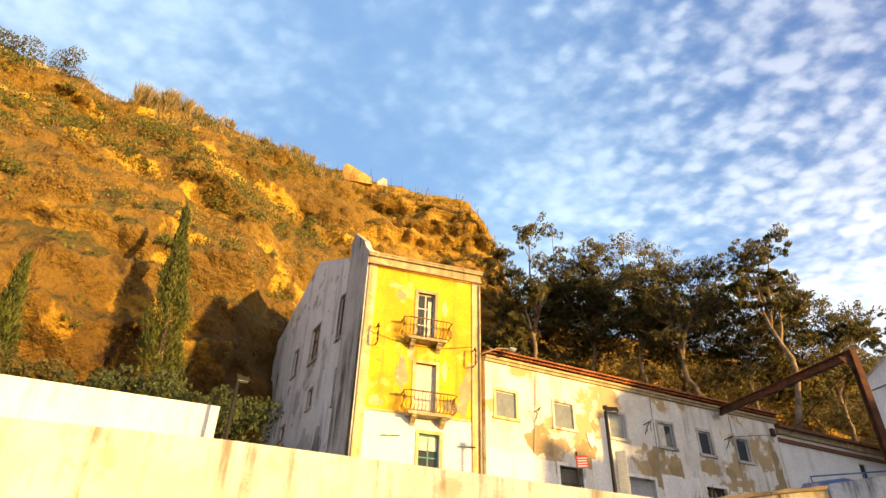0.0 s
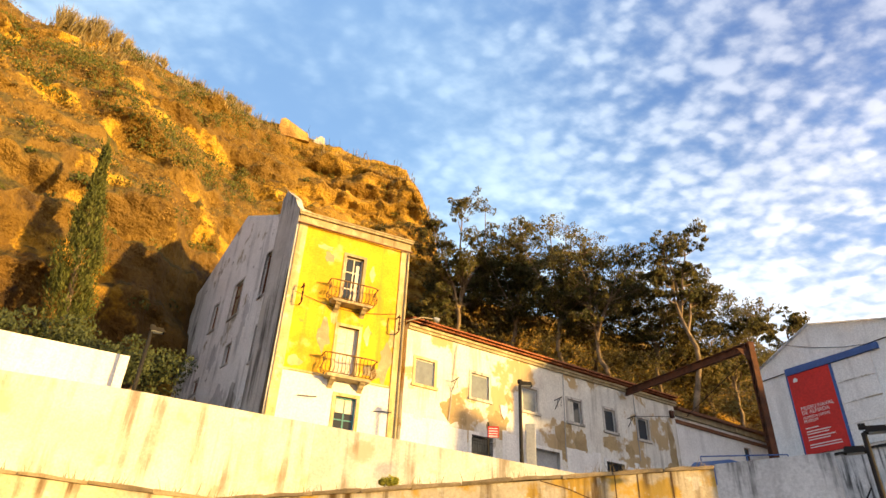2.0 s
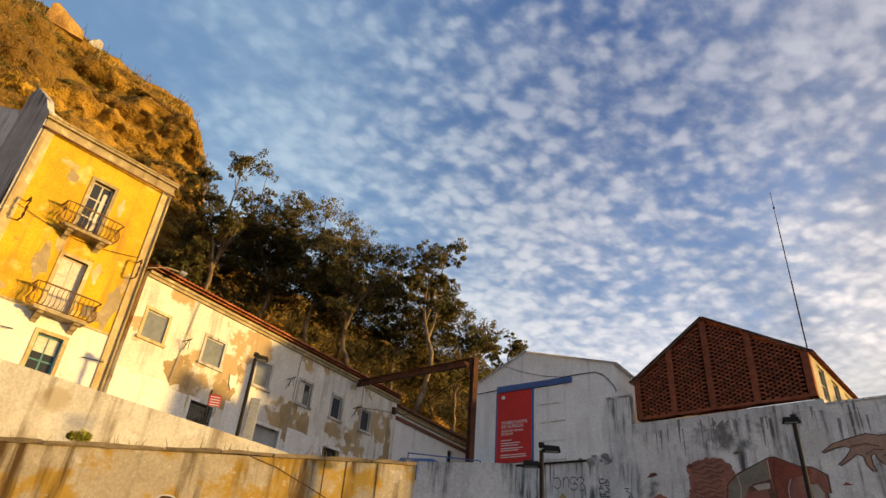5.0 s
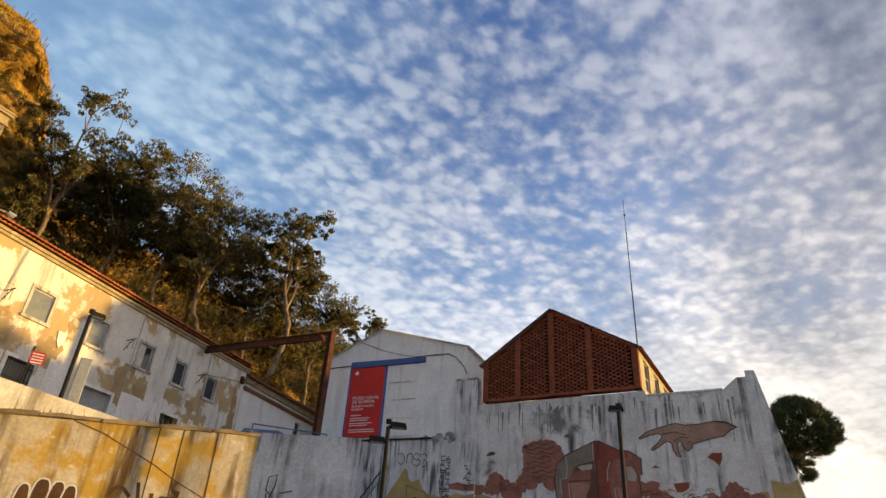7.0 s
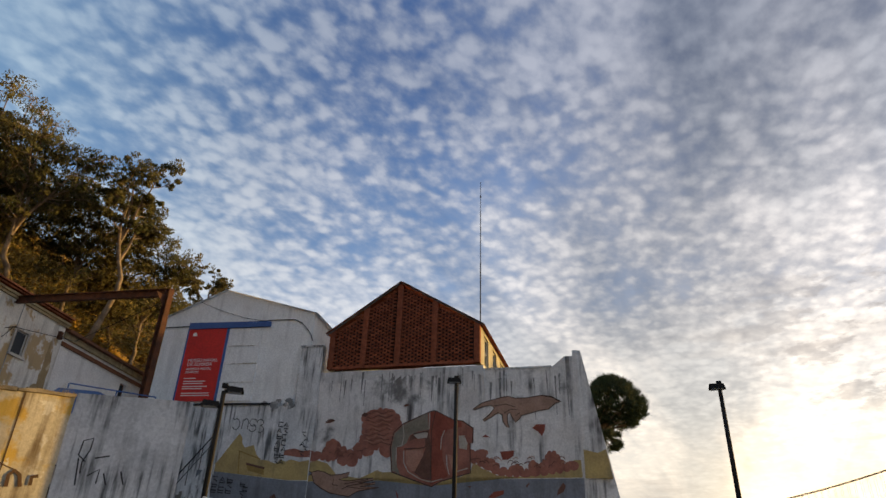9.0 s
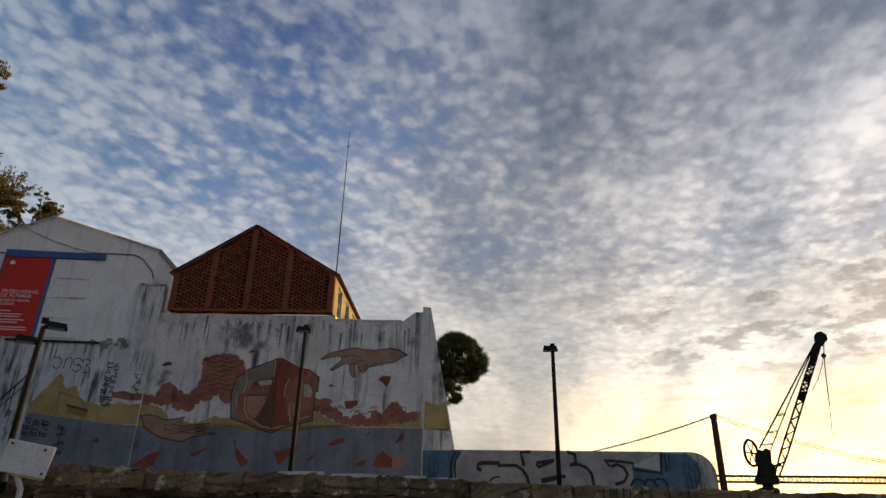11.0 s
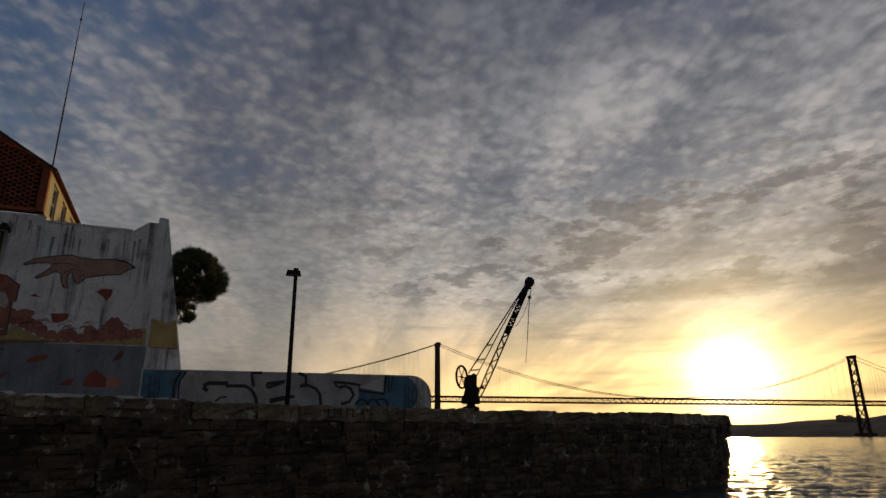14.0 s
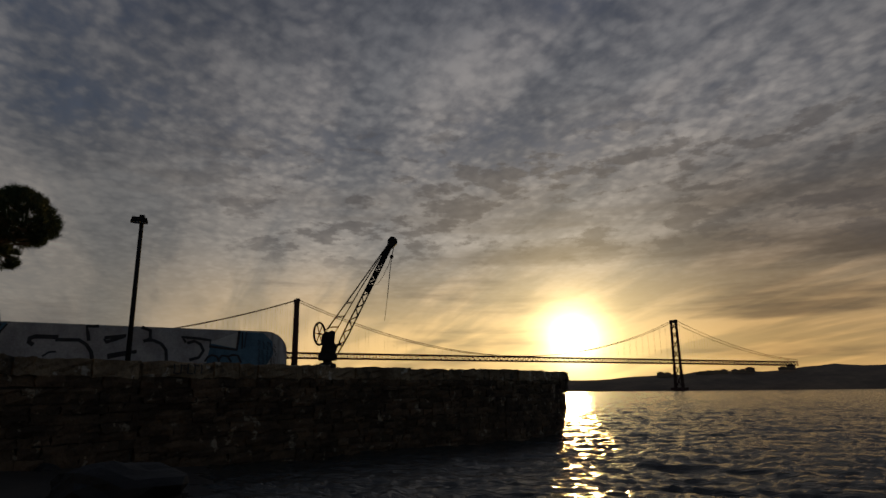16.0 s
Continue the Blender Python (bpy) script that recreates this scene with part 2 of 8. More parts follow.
M_YELLOW = surface("yellow_plaster", (0.74, 0.47, 0.03), (0.62, 0.36, 0.025), 0.8, 14, 0.88, 0.3, streak=((0.34, 0.20, 0.04), 0.75, 2.6), patch=((0.74, 0.60, 0.22), 0.7, 0.55, 0.68), patch2=((0.42, 0.25, 0.07), 1.9, 0.63, 0.70))
M_OLDWHITE = surface("old_white_plaster", (0.80, 0.78, 0.72), (0.68, 0.65, 0.59), 0.8, 12, 0.92, 0.5, streak=((0.22, 0.19, 0.15), 0.6, 2.6), patch=((0.46, 0.34, 0.19), 0.42, 0.53, 0.57), patch2=((0.72, 0.70, 0.64), 1.7, 0.58, 0.64))
M_GREYPLASTER = surface("grey_plaster", (0.88, 0.86, 0.83), (0.80, 0.78, 0.74), 0.6, 12, 0.92, 0.5, streak=((0.20, 0.19, 0.175), 0.6, 1.7), patch=((0.42, 0.37, 0.28), 0.55, 0.57, 0.64), patch2=((0.25, 0.23, 0.21), 1.4, 0.62, 0.72))
M_PALETRIM = surface("pale_worn_trim", (0.66, 0.54, 0.30), (0.52, 0.40, 0.20), 1.4, 16, 0.9, 0.4, streak=((0.30, 0.20, 0.09), 0.7, 2.6), patch=((0.74, 0.66, 0.46), 1.3, 0.55, 0.66))
M_TRIM = surface("stone_trim", (0.44, 0.36, 0.22), (0.34, 0.27, 0.16), 2.0, 20, 0.9, 0.4, streak=((0.16, 0.12, 0.07), 0.7, 3.2), patch=((0.58, 0.48, 0.30), 1.5, 0.56, 0.66))
M_MURALWALL = surface("mural_wall_render", (0.76, 0.735, 0.715), (0.58, 0.555, 0.535), 0.5, 10, 0.9, 0.5, streak=((0.085, 0.08, 0.08), 1.0, 2.4), patch=((0.17, 0.16, 0.155), 0.40, 0.54, 0.68), patch2=((0.64, 0.62, 0.60), 1.8, 0.60, 0.66))
M_STONE = surface("quay_stone", (0.118, 0.074, 0.042), (0.052, 0.033, 0.019), 1.1, 11, 0.95, 1.0, obrand=0.4, dist=0.07, patch=((0.24, 0.185, 0.125), 3.0, 0.59, 0.65))
M_MORTAR = surface("quay_joint", (0.115, 0.092, 0.066), (0.070, 0.056, 0.042), 1.4, 16, 0.95, 0.6)
M_BRICK = surface("red_brick", (0.28, 0.082, 0.038), (0.19, 0.052, 0.024), 4, 30, 0.9, 0.4, obrand=0.25)
# near-black for sheets behind openings: the dark of unlit rooms as colour
M_DARK = surface("unlit_room_dark", (0.03, 0.026, 0.023), (0.02, 0.018, 0.016), 2, 10, 0.9, 0.0)
M_TILE = surface("roof_tile", (0.40, 0.14, 0.06), (0.28, 0.09, 0.04), 1.5, 16, 0.85, 0.5, island=0.25)
M_IRON = surface("black_iron", (0.014, 0.013, 0.013), (0.022, 0.019, 0.017), 4, 30, 0.8, 0.2)
M_RUST = surface("rusty_steel", (0.13, 0.052, 0.026), (0.07, 0.03, 0.018), 3, 25, 0.85, 0.4, metal=0.2)
M_DAMP = surface("damp_stain", (0.10, 0.07, 0.045), (0.16, 0.12, 0.08), 1.2, 12, 0.95, 0.4)
M_TANRENDER = surface("bare_tan_render", (0.44, 0.33, 0.18), (0.33, 0.24, 0.13), 1.1, 14, 0.95, 0.5, patch=((0.56, 0.48, 0.34), 1.7, 0.58, 0.66))
# grey that stands for sky mirrored in window glass
M_DARKPANE = surface("sky_reflection_grey", (0.15, 0.17, 0.18), (0.20, 0.22, 0.23), 0.8, 4, 0.15, 0.0)
M_WETROCK = surface("wet_dark_rock", (0.028, 0.024, 0.020), (0.016, 0.014, 0.012), 1.5, 12, 0.7, 0.8)
M_BALCONY = surface("balcony_iron", (0.27, 0.15, 0.05), (0.17, 0.10, 0.038), 5, 30, 0.7, 0.3, metal=0.3)
M_ROCK = surface("sandstone_rock", (0.46, 0.27, 0.09), (0.30, 0.16, 0.05), 0.18, 1.6, 0.95, 1.0, dist=0.35, patch=((0.56, 0.37, 0.12), 0.12, 0.55, 0.68), patch2=((0.20, 0.11, 0.04), 0.35, 0.58, 0.70))
M_SCRUB = surface("dry_scrub", (0.26, 0.17, 0.05), (0.15, 0.12, 0.035), 0.5, 5, 0.95, 0.8, dist=0.2)
M_SAND = surface("wet_sand", (0.060, 0.045, 0.031), (0.036, 0.028, 0.020), 0.6, 20, 0.8, 0.5)
M_PAVING = surface("paving", (0.24, 0.22, 0.19), (0.17, 0.155, 0.135), 0.8, 14, 0.95, 0.3)
M_BARK = surface("bark", (0.30, 0.215, 0.135), (0.15, 0.105, 0.066), 2, 14, 0.9, 0.6)
M_LEAF = leafy("eucalyptus_leaf", (0.088, 0.090, 0.030), (0.155, 0.122, 0.036), 0.38)
M_LEAFDARK = leafy("dark_leaf", (0.082, 0.082, 0.027), (0.145, 0.112, 0.034), 0.38)
M_CYPRESS = leafy("cypress_leaf", (0.062, 0.078, 0.016), (0.105, 0.110, 0.022), 0.2)
M_PINE = leafy("pine_needles", (0.040, 0.055, 0.022), (0.065, 0.080, 0.030), 0.2)
M_BUSH = leafy("bush_leaf", (0.070, 0.090, 0.020), (0.13, 0.125, 0.028))
M_SPROUT = leafy("sprout_leaf", (0.26, 0.27, 0.035), (0.36, 0.33, 0.05), 0.35)
M_OLDPIER = surface("weathered_grey_render", (0.62, 0.59, 0.54), (0.46, 0.43, 0.39), 0.8, 14, 0.95, 0.6, streak=((0.09, 0.08, 0.07), 0.9, 3.0), patch=((0.52, 0.49, 0.43), 1.1, 0.55, 0.66))
M_DRYGRASS = leafy("dry_grass", (0.21, 0.125, 0.028), (0.32, 0.19, 0.040), 0.2)
M_UNDER = leafy("understory_leaf", (0.15, 0.125, 0.036), (0.26, 0.185, 0.048), 0.45)
M_VERGE = surface("verge_tile", (0.22, 0.17, 0.14), (0.15, 0.115, 0.095), 2, 20, 0.9, 0.4)
M_REED = leafy("dry_reed", (0.34, 0.25, 0.11), (0.22, 0.17, 0.07))
M_RED = surface("red_banner", (0.62, 0.022, 0.018), (0.52, 0.018, 0.016), 1.0, 8, 0.6, 0.05)
M_BLUE = surface("blue_paint", (0.045, 0.12, 0.34), (0.035, 0.09, 0.27), 1.5, 12, 0.6, 0.1)
M_LETTER = surface("white_lettering", (0.80, 0.78, 0.76), (0.74, 0.72, 0.70), 3, 20, 0.7, 0.0)
M_TEAL = surface("teal_frame_paint", (0.06, 0.26, 0.28), (0.05, 0.20, 0.22), 3, 20, 0.6, 0.1)
M_CURTAIN = surface("white_curtain", (0.72, 0.70, 0.64), (0.60, 0.57, 0.50), 5, 20, 0.9, 0.1, streak=((0.45, 0.42, 0.36), 0.6, 9.0))
M_WOODWHITE = surface("white_window_paint", (0.66, 0.62, 0.54), (0.54, 0.50, 0.43), 4, 25, 0.7, 0.2)
M_SHUTTER = surface("grey_board", (0.42, 0.44, 0.46), (0.34, 0.36, 0.38), 2, 14, 0.8, 0.1)
M_BROWN = surface("brown_eave_paint", (0.20, 0.085, 0.04), (0.15, 0.06, 0.03), 2, 16, 0.8, 0.2)
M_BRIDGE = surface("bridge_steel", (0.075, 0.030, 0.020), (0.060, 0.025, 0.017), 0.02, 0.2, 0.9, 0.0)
M_HILL = surface("far_hill", (0.28, 0.17, 0.10), (0.17, 0.105, 0.065), 0.006, 0.05, 1.0, 0.0)
M_SIGNWHITE = surface("white_sign_board", (0.70, 0.68, 0.64), (0.60, 0.58, 0.54), 2, 20, 0.6, 0.05)
P_BLUE = surface("mural_blue", (0.235, 0.245, 0.275), (0.17, 0.178, 0.20), 0.7, 10, 0.9, 0.3, streak=((0.12, 0.12, 0.13), 0.7, 2.0))
P_YELLOW = surface("mural_yellow", (0.50, 0.37, 0.15), (0.38, 0.275, 0.12), 0.7, 10, 0.9, 0.3, streak=((0.20, 0.16, 0.09), 0.6, 2.0))
P_RED = surface("mural_red", (0.38, 0.155, 0.11), (0.27, 0.11, 0.08), 1.2, 10, 0.9, 0.3, streak=((0.14, 0.06, 0.05), 0.5, 2.0))
P_PINK = surface("mural_pink", (0.46, 0.24, 0.17), (0.36, 0.17, 0.12), 1.5, 10, 0.9, 0.3)
P_TAN = surface("mural_tan", (0.40, 0.25, 0.185), (0.30, 0.185, 0.135), 1.5, 10, 0.9, 0.3)
P_STONE = surface("mural_grey", (0.27, 0.23, 0.18), (0.20, 0.17, 0.13), 1.5, 10, 0.9, 0.3)
P_BROWN = surface("mural_brown", (0.17, 0.085, 0.06), (0.12, 0.06, 0.045), 1.5, 10, 0.9, 0.3)
P_BRICK = surface("mural_brick_red", (0.30, 0.085, 0.055), (0.22, 0.06, 0.04), 1.2, 10, 0.9, 0.3)
P_PALE = surface("mural_pale", (0.50, 0.44, 0.38), (0.40, 0.34, 0.28), 1.5, 10, 0.9, 0.3)
M_WHITEWORN = surface("worn_white_paint", (0.66, 0.645, 0.63), (0.55, 0.535, 0.52), 1.2, 12, 0.9, 0.3, streak=((0.2, 0.19, 0.18), 0.6, 3.0))
M_RUN = surface("rain_run_dirt", (0.24, 0.235, 0.23), (0.17, 0.165, 0.16), 1.6, 12, 0.95, 0.3, patch=((0.42, 0.41, 0.40), 2.2, 0.5, 0.62))
P_LINE = surface("mural_line", (0.10, 0.06, 0.045), (0.07, 0.045, 0.035), 3, 20, 0.9, 0.1)
M_SPRAY = surface("black_spray_paint", (0.035, 0.032, 0.032), (0.055, 0.05, 0.048), 4, 30, 0.8, 0.0)
M_SPRAYBLUE = surface("blue_spray_paint", (0.11, 0.20, 0.26), (0.07, 0.13, 0.18), 2, 20, 0.85, 0.0)
M_SPRAYWHITE = surface("silver_spray_paint", (0.46, 0.42, 0.39), (0.31, 0.28, 0.26), 1.5, 15, 0.8, 0.0)


def make_glass():
    m = bpy.data.materials.new("window_glass")
    m.use_nodes = True
    b = m.node_tree.nodes["Principled BSDF"]
    b.inputs["Base Color"].default_value = (0.03, 0.035, 0.04, 1)
    b.inputs["Roughness"].default_value, b.inputs["Specular IOR Level"].default_value = 0.10, 0.5
    return m


def make_water():
    m = bpy.data.materials.new("river_water")
    m.use_nodes = True
    nt = m.node_tree
    N, L = nt.nodes.new, nt.links.new
    b = nt.nodes["Principled BSDF"]
    b.inputs["Base Color"].default_value = (0.042, 0.039, 0.032, 1)
    b.inputs["Roughness"].default_value, b.inputs["IOR"].default_value = 0.12, 1.33
    geo = N("ShaderNodeNewGeometry")
    last = None
    turned = N("ShaderNodeMapping")
    turned.inputs[2].default_value = (0, 0, radians(33))
    L(geo.outputs["Position"], turned.inputs[0])
    for sc, st, dist, sx in ((1.6, 1.0, 0.10, 2.8), (5.0, 1.0, 0.035, 2.6), (14.0, 1.0, 0.009, 2.2)):
        mp = N("ShaderNodeMapping")
        mp.inputs[3].default_value = (sx, 0.8, 1)
        L(turned.outputs[0], mp.inputs[0])
        n = N("ShaderNodeTexNoise")
        n.inputs["Scale"].default_value, n.inputs["Detail"].default_value = sc, 4
        L(mp.outputs[0], n.inputs["Vector"])
        bp = N("ShaderNodeBump")
        bp.inputs["Strength"].default_value, bp.inputs["Distance"].default_value = st, dist
        L(n.outputs["Fac"], bp.inputs["Height"])
        if last:
            L(last, bp.inputs["Normal"])
        last = bp.outputs[0]
    L(last, b.inputs["Normal"])
    return m


M_GLASS, M_WATER = make_glass(), make_water()


# ---------------------------------------------------------------- building helpers
def part(name, bm, material, parent=None, label="", smooth=False, kind=""):
    me = bpy.data.meshes.new(name)
    if smooth:
        for f in bm.faces:
            f.smooth = True
    bm.to_mesh(me)
    bm.free()
    me.materials.append(material)
    ob = new(name, me)
    if parent is not None:
        ob.parent = parent
    if label or kind:
        tagged(ob, label, kind=kind)
    return ob


def thing(name, m, label, category, group="", kind=""):
    ob = new(name)
    ob.empty_display_size = 0.2
    ob.matrix_world = m
    return tagged(ob, label, category, group, kind)


def box(bm, x0, x1, y0, y1, z0, z1, bevel=0.0):
    vs = [bm.verts.new(p) for p in ((x0, y0, z0), (x1, y0, z0), (x1, y1, z0), (x0, y1, z0), (x0, y0, z1), (x1, y0, z1), (x1, y1, z1), (x0, y1, z1))]
    fs = [bm.faces.new([vs[i] for i in q]) for q in ((3, 2, 1, 0), (4, 5, 6, 7), (0, 1, 5, 4), (1, 2, 6, 5), (2, 3, 7, 6), (3, 0, 4, 7))]
    if bevel:
        bmesh.ops.bevel(bm, geom=list({e for f in fs for e in f.edges}), offset=bevel, segments=1, affect="EDGES")
    return bm


def B():
    return bmesh.new()


def prism(bm, pts, y0, y1):
    """A flat outline in x, z, thick from y0 (front) to y1."""
    a = [bm.verts.new((x, y0, z)) for x, z in pts]
    b = [bm.verts.new((x, y1, z)) for x, z in pts]
    bm.faces.new(a)
    bm.faces.new(b[::-1])
    n = len(pts)
    for i in range(n):
        bm.faces.new((a[i], b[i], b[(i + 1) % n], a[(i + 1) % n]))
    bmesh.ops.recalc_face_normals(bm, faces=bm.faces)
    return bm


def tube(bm, pts, radii, seg=8, caps=True):
    rings = []
    for i, p in enumerate(pts):
        p = Vector(p)
        t = (Vector(pts[min(i + 1, len(pts) - 1)]) - Vector(pts[max(i - 1, 0)])).normalized()
        side = t.orthogonal().normalized() if abs(t.z) < 0.95 else Vector((1, 0, 0))
        side = (side - t * side.dot(t)).normalized()
        up = t.cross(side)
        r = radii[i] if isinstance(radii, (list, tuple)) else radii
        rings.append([bm.verts.new(p + (side * math.cos(2 * math.pi * k / seg) + up * math.sin(2 * math.pi * k / seg)) * r) for k in range(seg)])
    for a, b in zip(rings, rings[1:]):
        for k in range(seg):
            bm.faces.new((a[k], a[(k + 1) % seg], b[(k + 1) % seg], b[k]))
    if caps:
        bm.faces.new(rings[0][::-1])
        bm.faces.new(rings[-1])
    return bm


def pierced(bm, x0, x1, z0, z1, holes, y0, y1):
    """A wall slab in x, z with rectangular holes right through it."""
    xs = sorted({x0, x1, *[h[0] for h in holes], *[h[1] for h in holes]})
    zs = sorted({z0, z1, *[h[2] for h in holes], *[h[3] for h in holes]})

    def solid(i, j):
        if not (0 <= i < len(xs) - 1 and 0 <= j < len(zs) - 1):
            return False
        cx, cz = (xs[i] + xs[i + 1]) / 2, (zs[j] + zs[j + 1]) / 2
        return not any(h[0] < cx < h[1] and h[2] < cz < h[3] for h in holes)

    cache = {}

    def v(x, y, z):
        k = (round(x, 4), round(y, 4), round(z, 4))
        if k not in cache:
            cache[k] = bm.verts.new((x, y, z))
        return cache[k]

    for i in range(len(xs) - 1):
        for j in range(len(zs) - 1):
            if not solid(i, j):
                continue
            a, b, c, d = xs[i], xs[i + 1], zs[j], zs[j + 1]
            bm.faces.new((v(a, y0, c), v(b, y0, c), v(b, y0, d), v(a, y0, d)))
            bm.faces.new((v(a, y1, d), v(b, y1, d), v(b, y1, c), v(a, y1, c)))
            if not solid(i - 1, j):
                bm.faces.new((v(a, y1, c), v(a, y0, c), v(a, y0, d), v(a, y1, d)))
            if not solid(i + 1, j):
                bm.faces.new((v(b, y0, c), v(b, y1, c), v(b, y1, d), v(b, y0, d)))
            if not solid(i, j - 1):
                bm.faces.new((v(a, y1, c), v(b, y1, c), v(b, y0, c), v(a, y0, c)))
            if not solid(i, j + 1):
                bm.faces.new((v(a, y0, d), v(b, y0, d), v(b, y1, d), v(a, y1, d)))
    return bm


class Face:
    """An upright plane over the line a to b; x runs along it, y into it, z up."""

    def __init__(self, a, b):
        self.a, self.b = Vector(a), Vector(b)
        self.u = (self.b - self.a).normalized()
        self.len = (self.b - self.a).length
        self.angle = math.degrees(math.atan2(self.u.y, self.u.x))

    def m(self, z=0.0, x=0.0, y=0.0):
        return pose(self.a.x, self.a.y, z, 0, 0, self.angle) @ pose(x, y, 0)

    def spot(self, az, el):
        """Along and up of the place where a sight line of that bearing and height angle meets the plane."""
        h = heading(az, 0)
        n = Vector((-self.u.y, self.u.x))
        k = self.a.dot(n) / (h.x * n.x + h.y * n.y)
        p = Vector((h.x, h.y)) * k
        return (p - self.a).dot(self.u), EYE + k * math.tan(radians(el))


def ground_spot(az, dist):
    h = heading(az, 0)
    return Vector((h.x * dist, h.y * dist))


def leaf_cloud(bm, centre, radius, count, size, rng, flat=1.0):
    """Many small leaves, facing all ways, thicker towards the outside of a clump."""
    for _ in range(count):
        while True:
            p = Vector((rng.uniform(-1, 1), rng.uniform(-1, 1), rng.uniform(-1, 1)))
            if 0.15 < p.length < 1:
                break
        p = p.normalized() * (p.length ** 0.6)
        c = Vector(centre) + Vector((p.x * radius, p.y * radius, p.z * radius * flat))
        a = Vector((rng.gauss(0, 1), rng.gauss(0, 1), rng.gauss(0, 1))).normalized()
        b = a.orthogonal().normalized()
        s = size * rng.uniform(0.6, 1.4)
        q = [c - a * s, c + b * s * 0.45, c + a * s, c - b * s * 0.45]
        bm.faces.new([bm.verts.new(v) for v in q])
    return bm


def ribbon(bm, pts, w, y):
    """One painted line of even width, flat in x, z."""
    pts = [Vector(p) for p in pts]
    left, right = [], []
    for i, p in enumerate(pts):
        d = (pts[min(i + 1, len(pts) - 1)] - pts[max(i - 1, 0)]).normalized()
        n = Vector((-d.y, d.x)) * w / 2
        left.append(bm.verts.new((p.x + n.x, y, p.y + n.y)))
        right.append(bm.verts.new((p.x - n.x, y, p.y - n.y)))
    for i in range(len(pts) - 1):
        bm.faces.new((left[i], right[i], right[i + 1], left[i + 1]))
    return bm


# ---------------------------------------------------------------- water, beach and far side
def shore_y(x):
    return -2.5 + 0.175 * x if x < 12 else -0.4 - 0.09 * (x - 12)


def wave(x, y):
    """Height of the water: long crests across the view, each with shorter ones on its back."""
    u, v = 0.84 * x - 0.54 * y, 0.54 * x + 0.84 * y
    u += 0.5 * noise.noise(Vector((u * 0.3, v * 0.3, 5.0)))
    a = noise.noise(Vector((u * 0.62, v * 0.20, 0.0)))
    b = noise.noise(Vector((u * 1.9, v * 0.62, 7.0)))
    c = noise.noise(Vector((u * 4.6, v * 1.9, 3.0)))
    e = noise.noise(Vector((u * 10.5, v * 4.5, 1.0)))
    return 0.075 * (1 - abs(a) * 2.2) + 0.075 * (1 - abs(b) * 2.0) + 0.045 * (1 - abs(c) * 2.0) + 0.012 * e - 0.11


def build_water():
    bm = B()
    far = 4500
    vs = [bm.verts.new(p) for p in ((-far, -far, -0.4), (far, -far, -0.4), (far, far, -0.4), (-far, far, -0.4))]
    bm.faces.new(vs)
    # the river in view has real waves, wider apart far out
    rings = []
    d = 7.0
    while d < 2600:
        row = []
        for k in range(431):
            az = 86 + 0.15 * k
            p = ground_spot(az, d)
            row.append(bm.verts.new((p.x, p.y, wave(p.x, p.y) * min(1.0, 260 / d))))
        rings.append(row)
        d *= 1.0085
    for a, b in zip(rings, rings[1:]):
        for k in range(430):
            f = bm.faces.new((a[k], b[k], b[k + 1], a[k + 1]))
            f.smooth = True
    bmesh.ops.recalc_face_normals(bm, faces=bm.faces)
    tagged(part("water", bm, M_WATER), "dark rippled river water with sun glitter", "water", kind="structure")


def build_beach():
    bm = B()
    n, m = 60, 40
    grid = []
    for i in range(n):
        row = []
        for j in range(m):
            x, y = -28 + i * 0.85, -14 + j * 0.95
            h = 0.10 * (y - shore_y(x))
            h = max(-0.6, min(0.38, h)) + 0.05 * noise.noise(Vector((x * 0.9, y * 0.9, 0)))
            row.append(bm.verts.new((x, y, h)))
        grid.append(row)
    for i in range(n - 1):
        for j in range(m - 1):
            bm.faces.new((grid[i][j], grid[i + 1][j], grid[i + 1][j + 1], grid[i][j + 1]))
    tagged(part("beach", bm, M_SAND, smooth=True), "dark wet sand below the sea wall", "beach", kind="structure")


def stone_lump(name, x, y, z, sx, sy, sz, seed, mat, label):
    rng = random.Random(seed)
    bm = B()
    bmesh.ops.create_icosphere(bm, subdivisions=3, radius=1)
    for v in bm.verts:
        k = 1 + 0.35 * noise.noise(v.co * 1.4 + Vector((seed, 0, 0))) + 0.12 * noise.noise(v.co * 4)
        v.co = Vector((v.co.x * sx, v.co.y * sy, v.co.z * sz)) * k
    ob = part(name, bm, mat)
    ob.matrix_world = pose(x, y, z, 0, 0, rng.uniform(0, 360))
    return tagged(ob, label, "rock", "rocks on the beach")


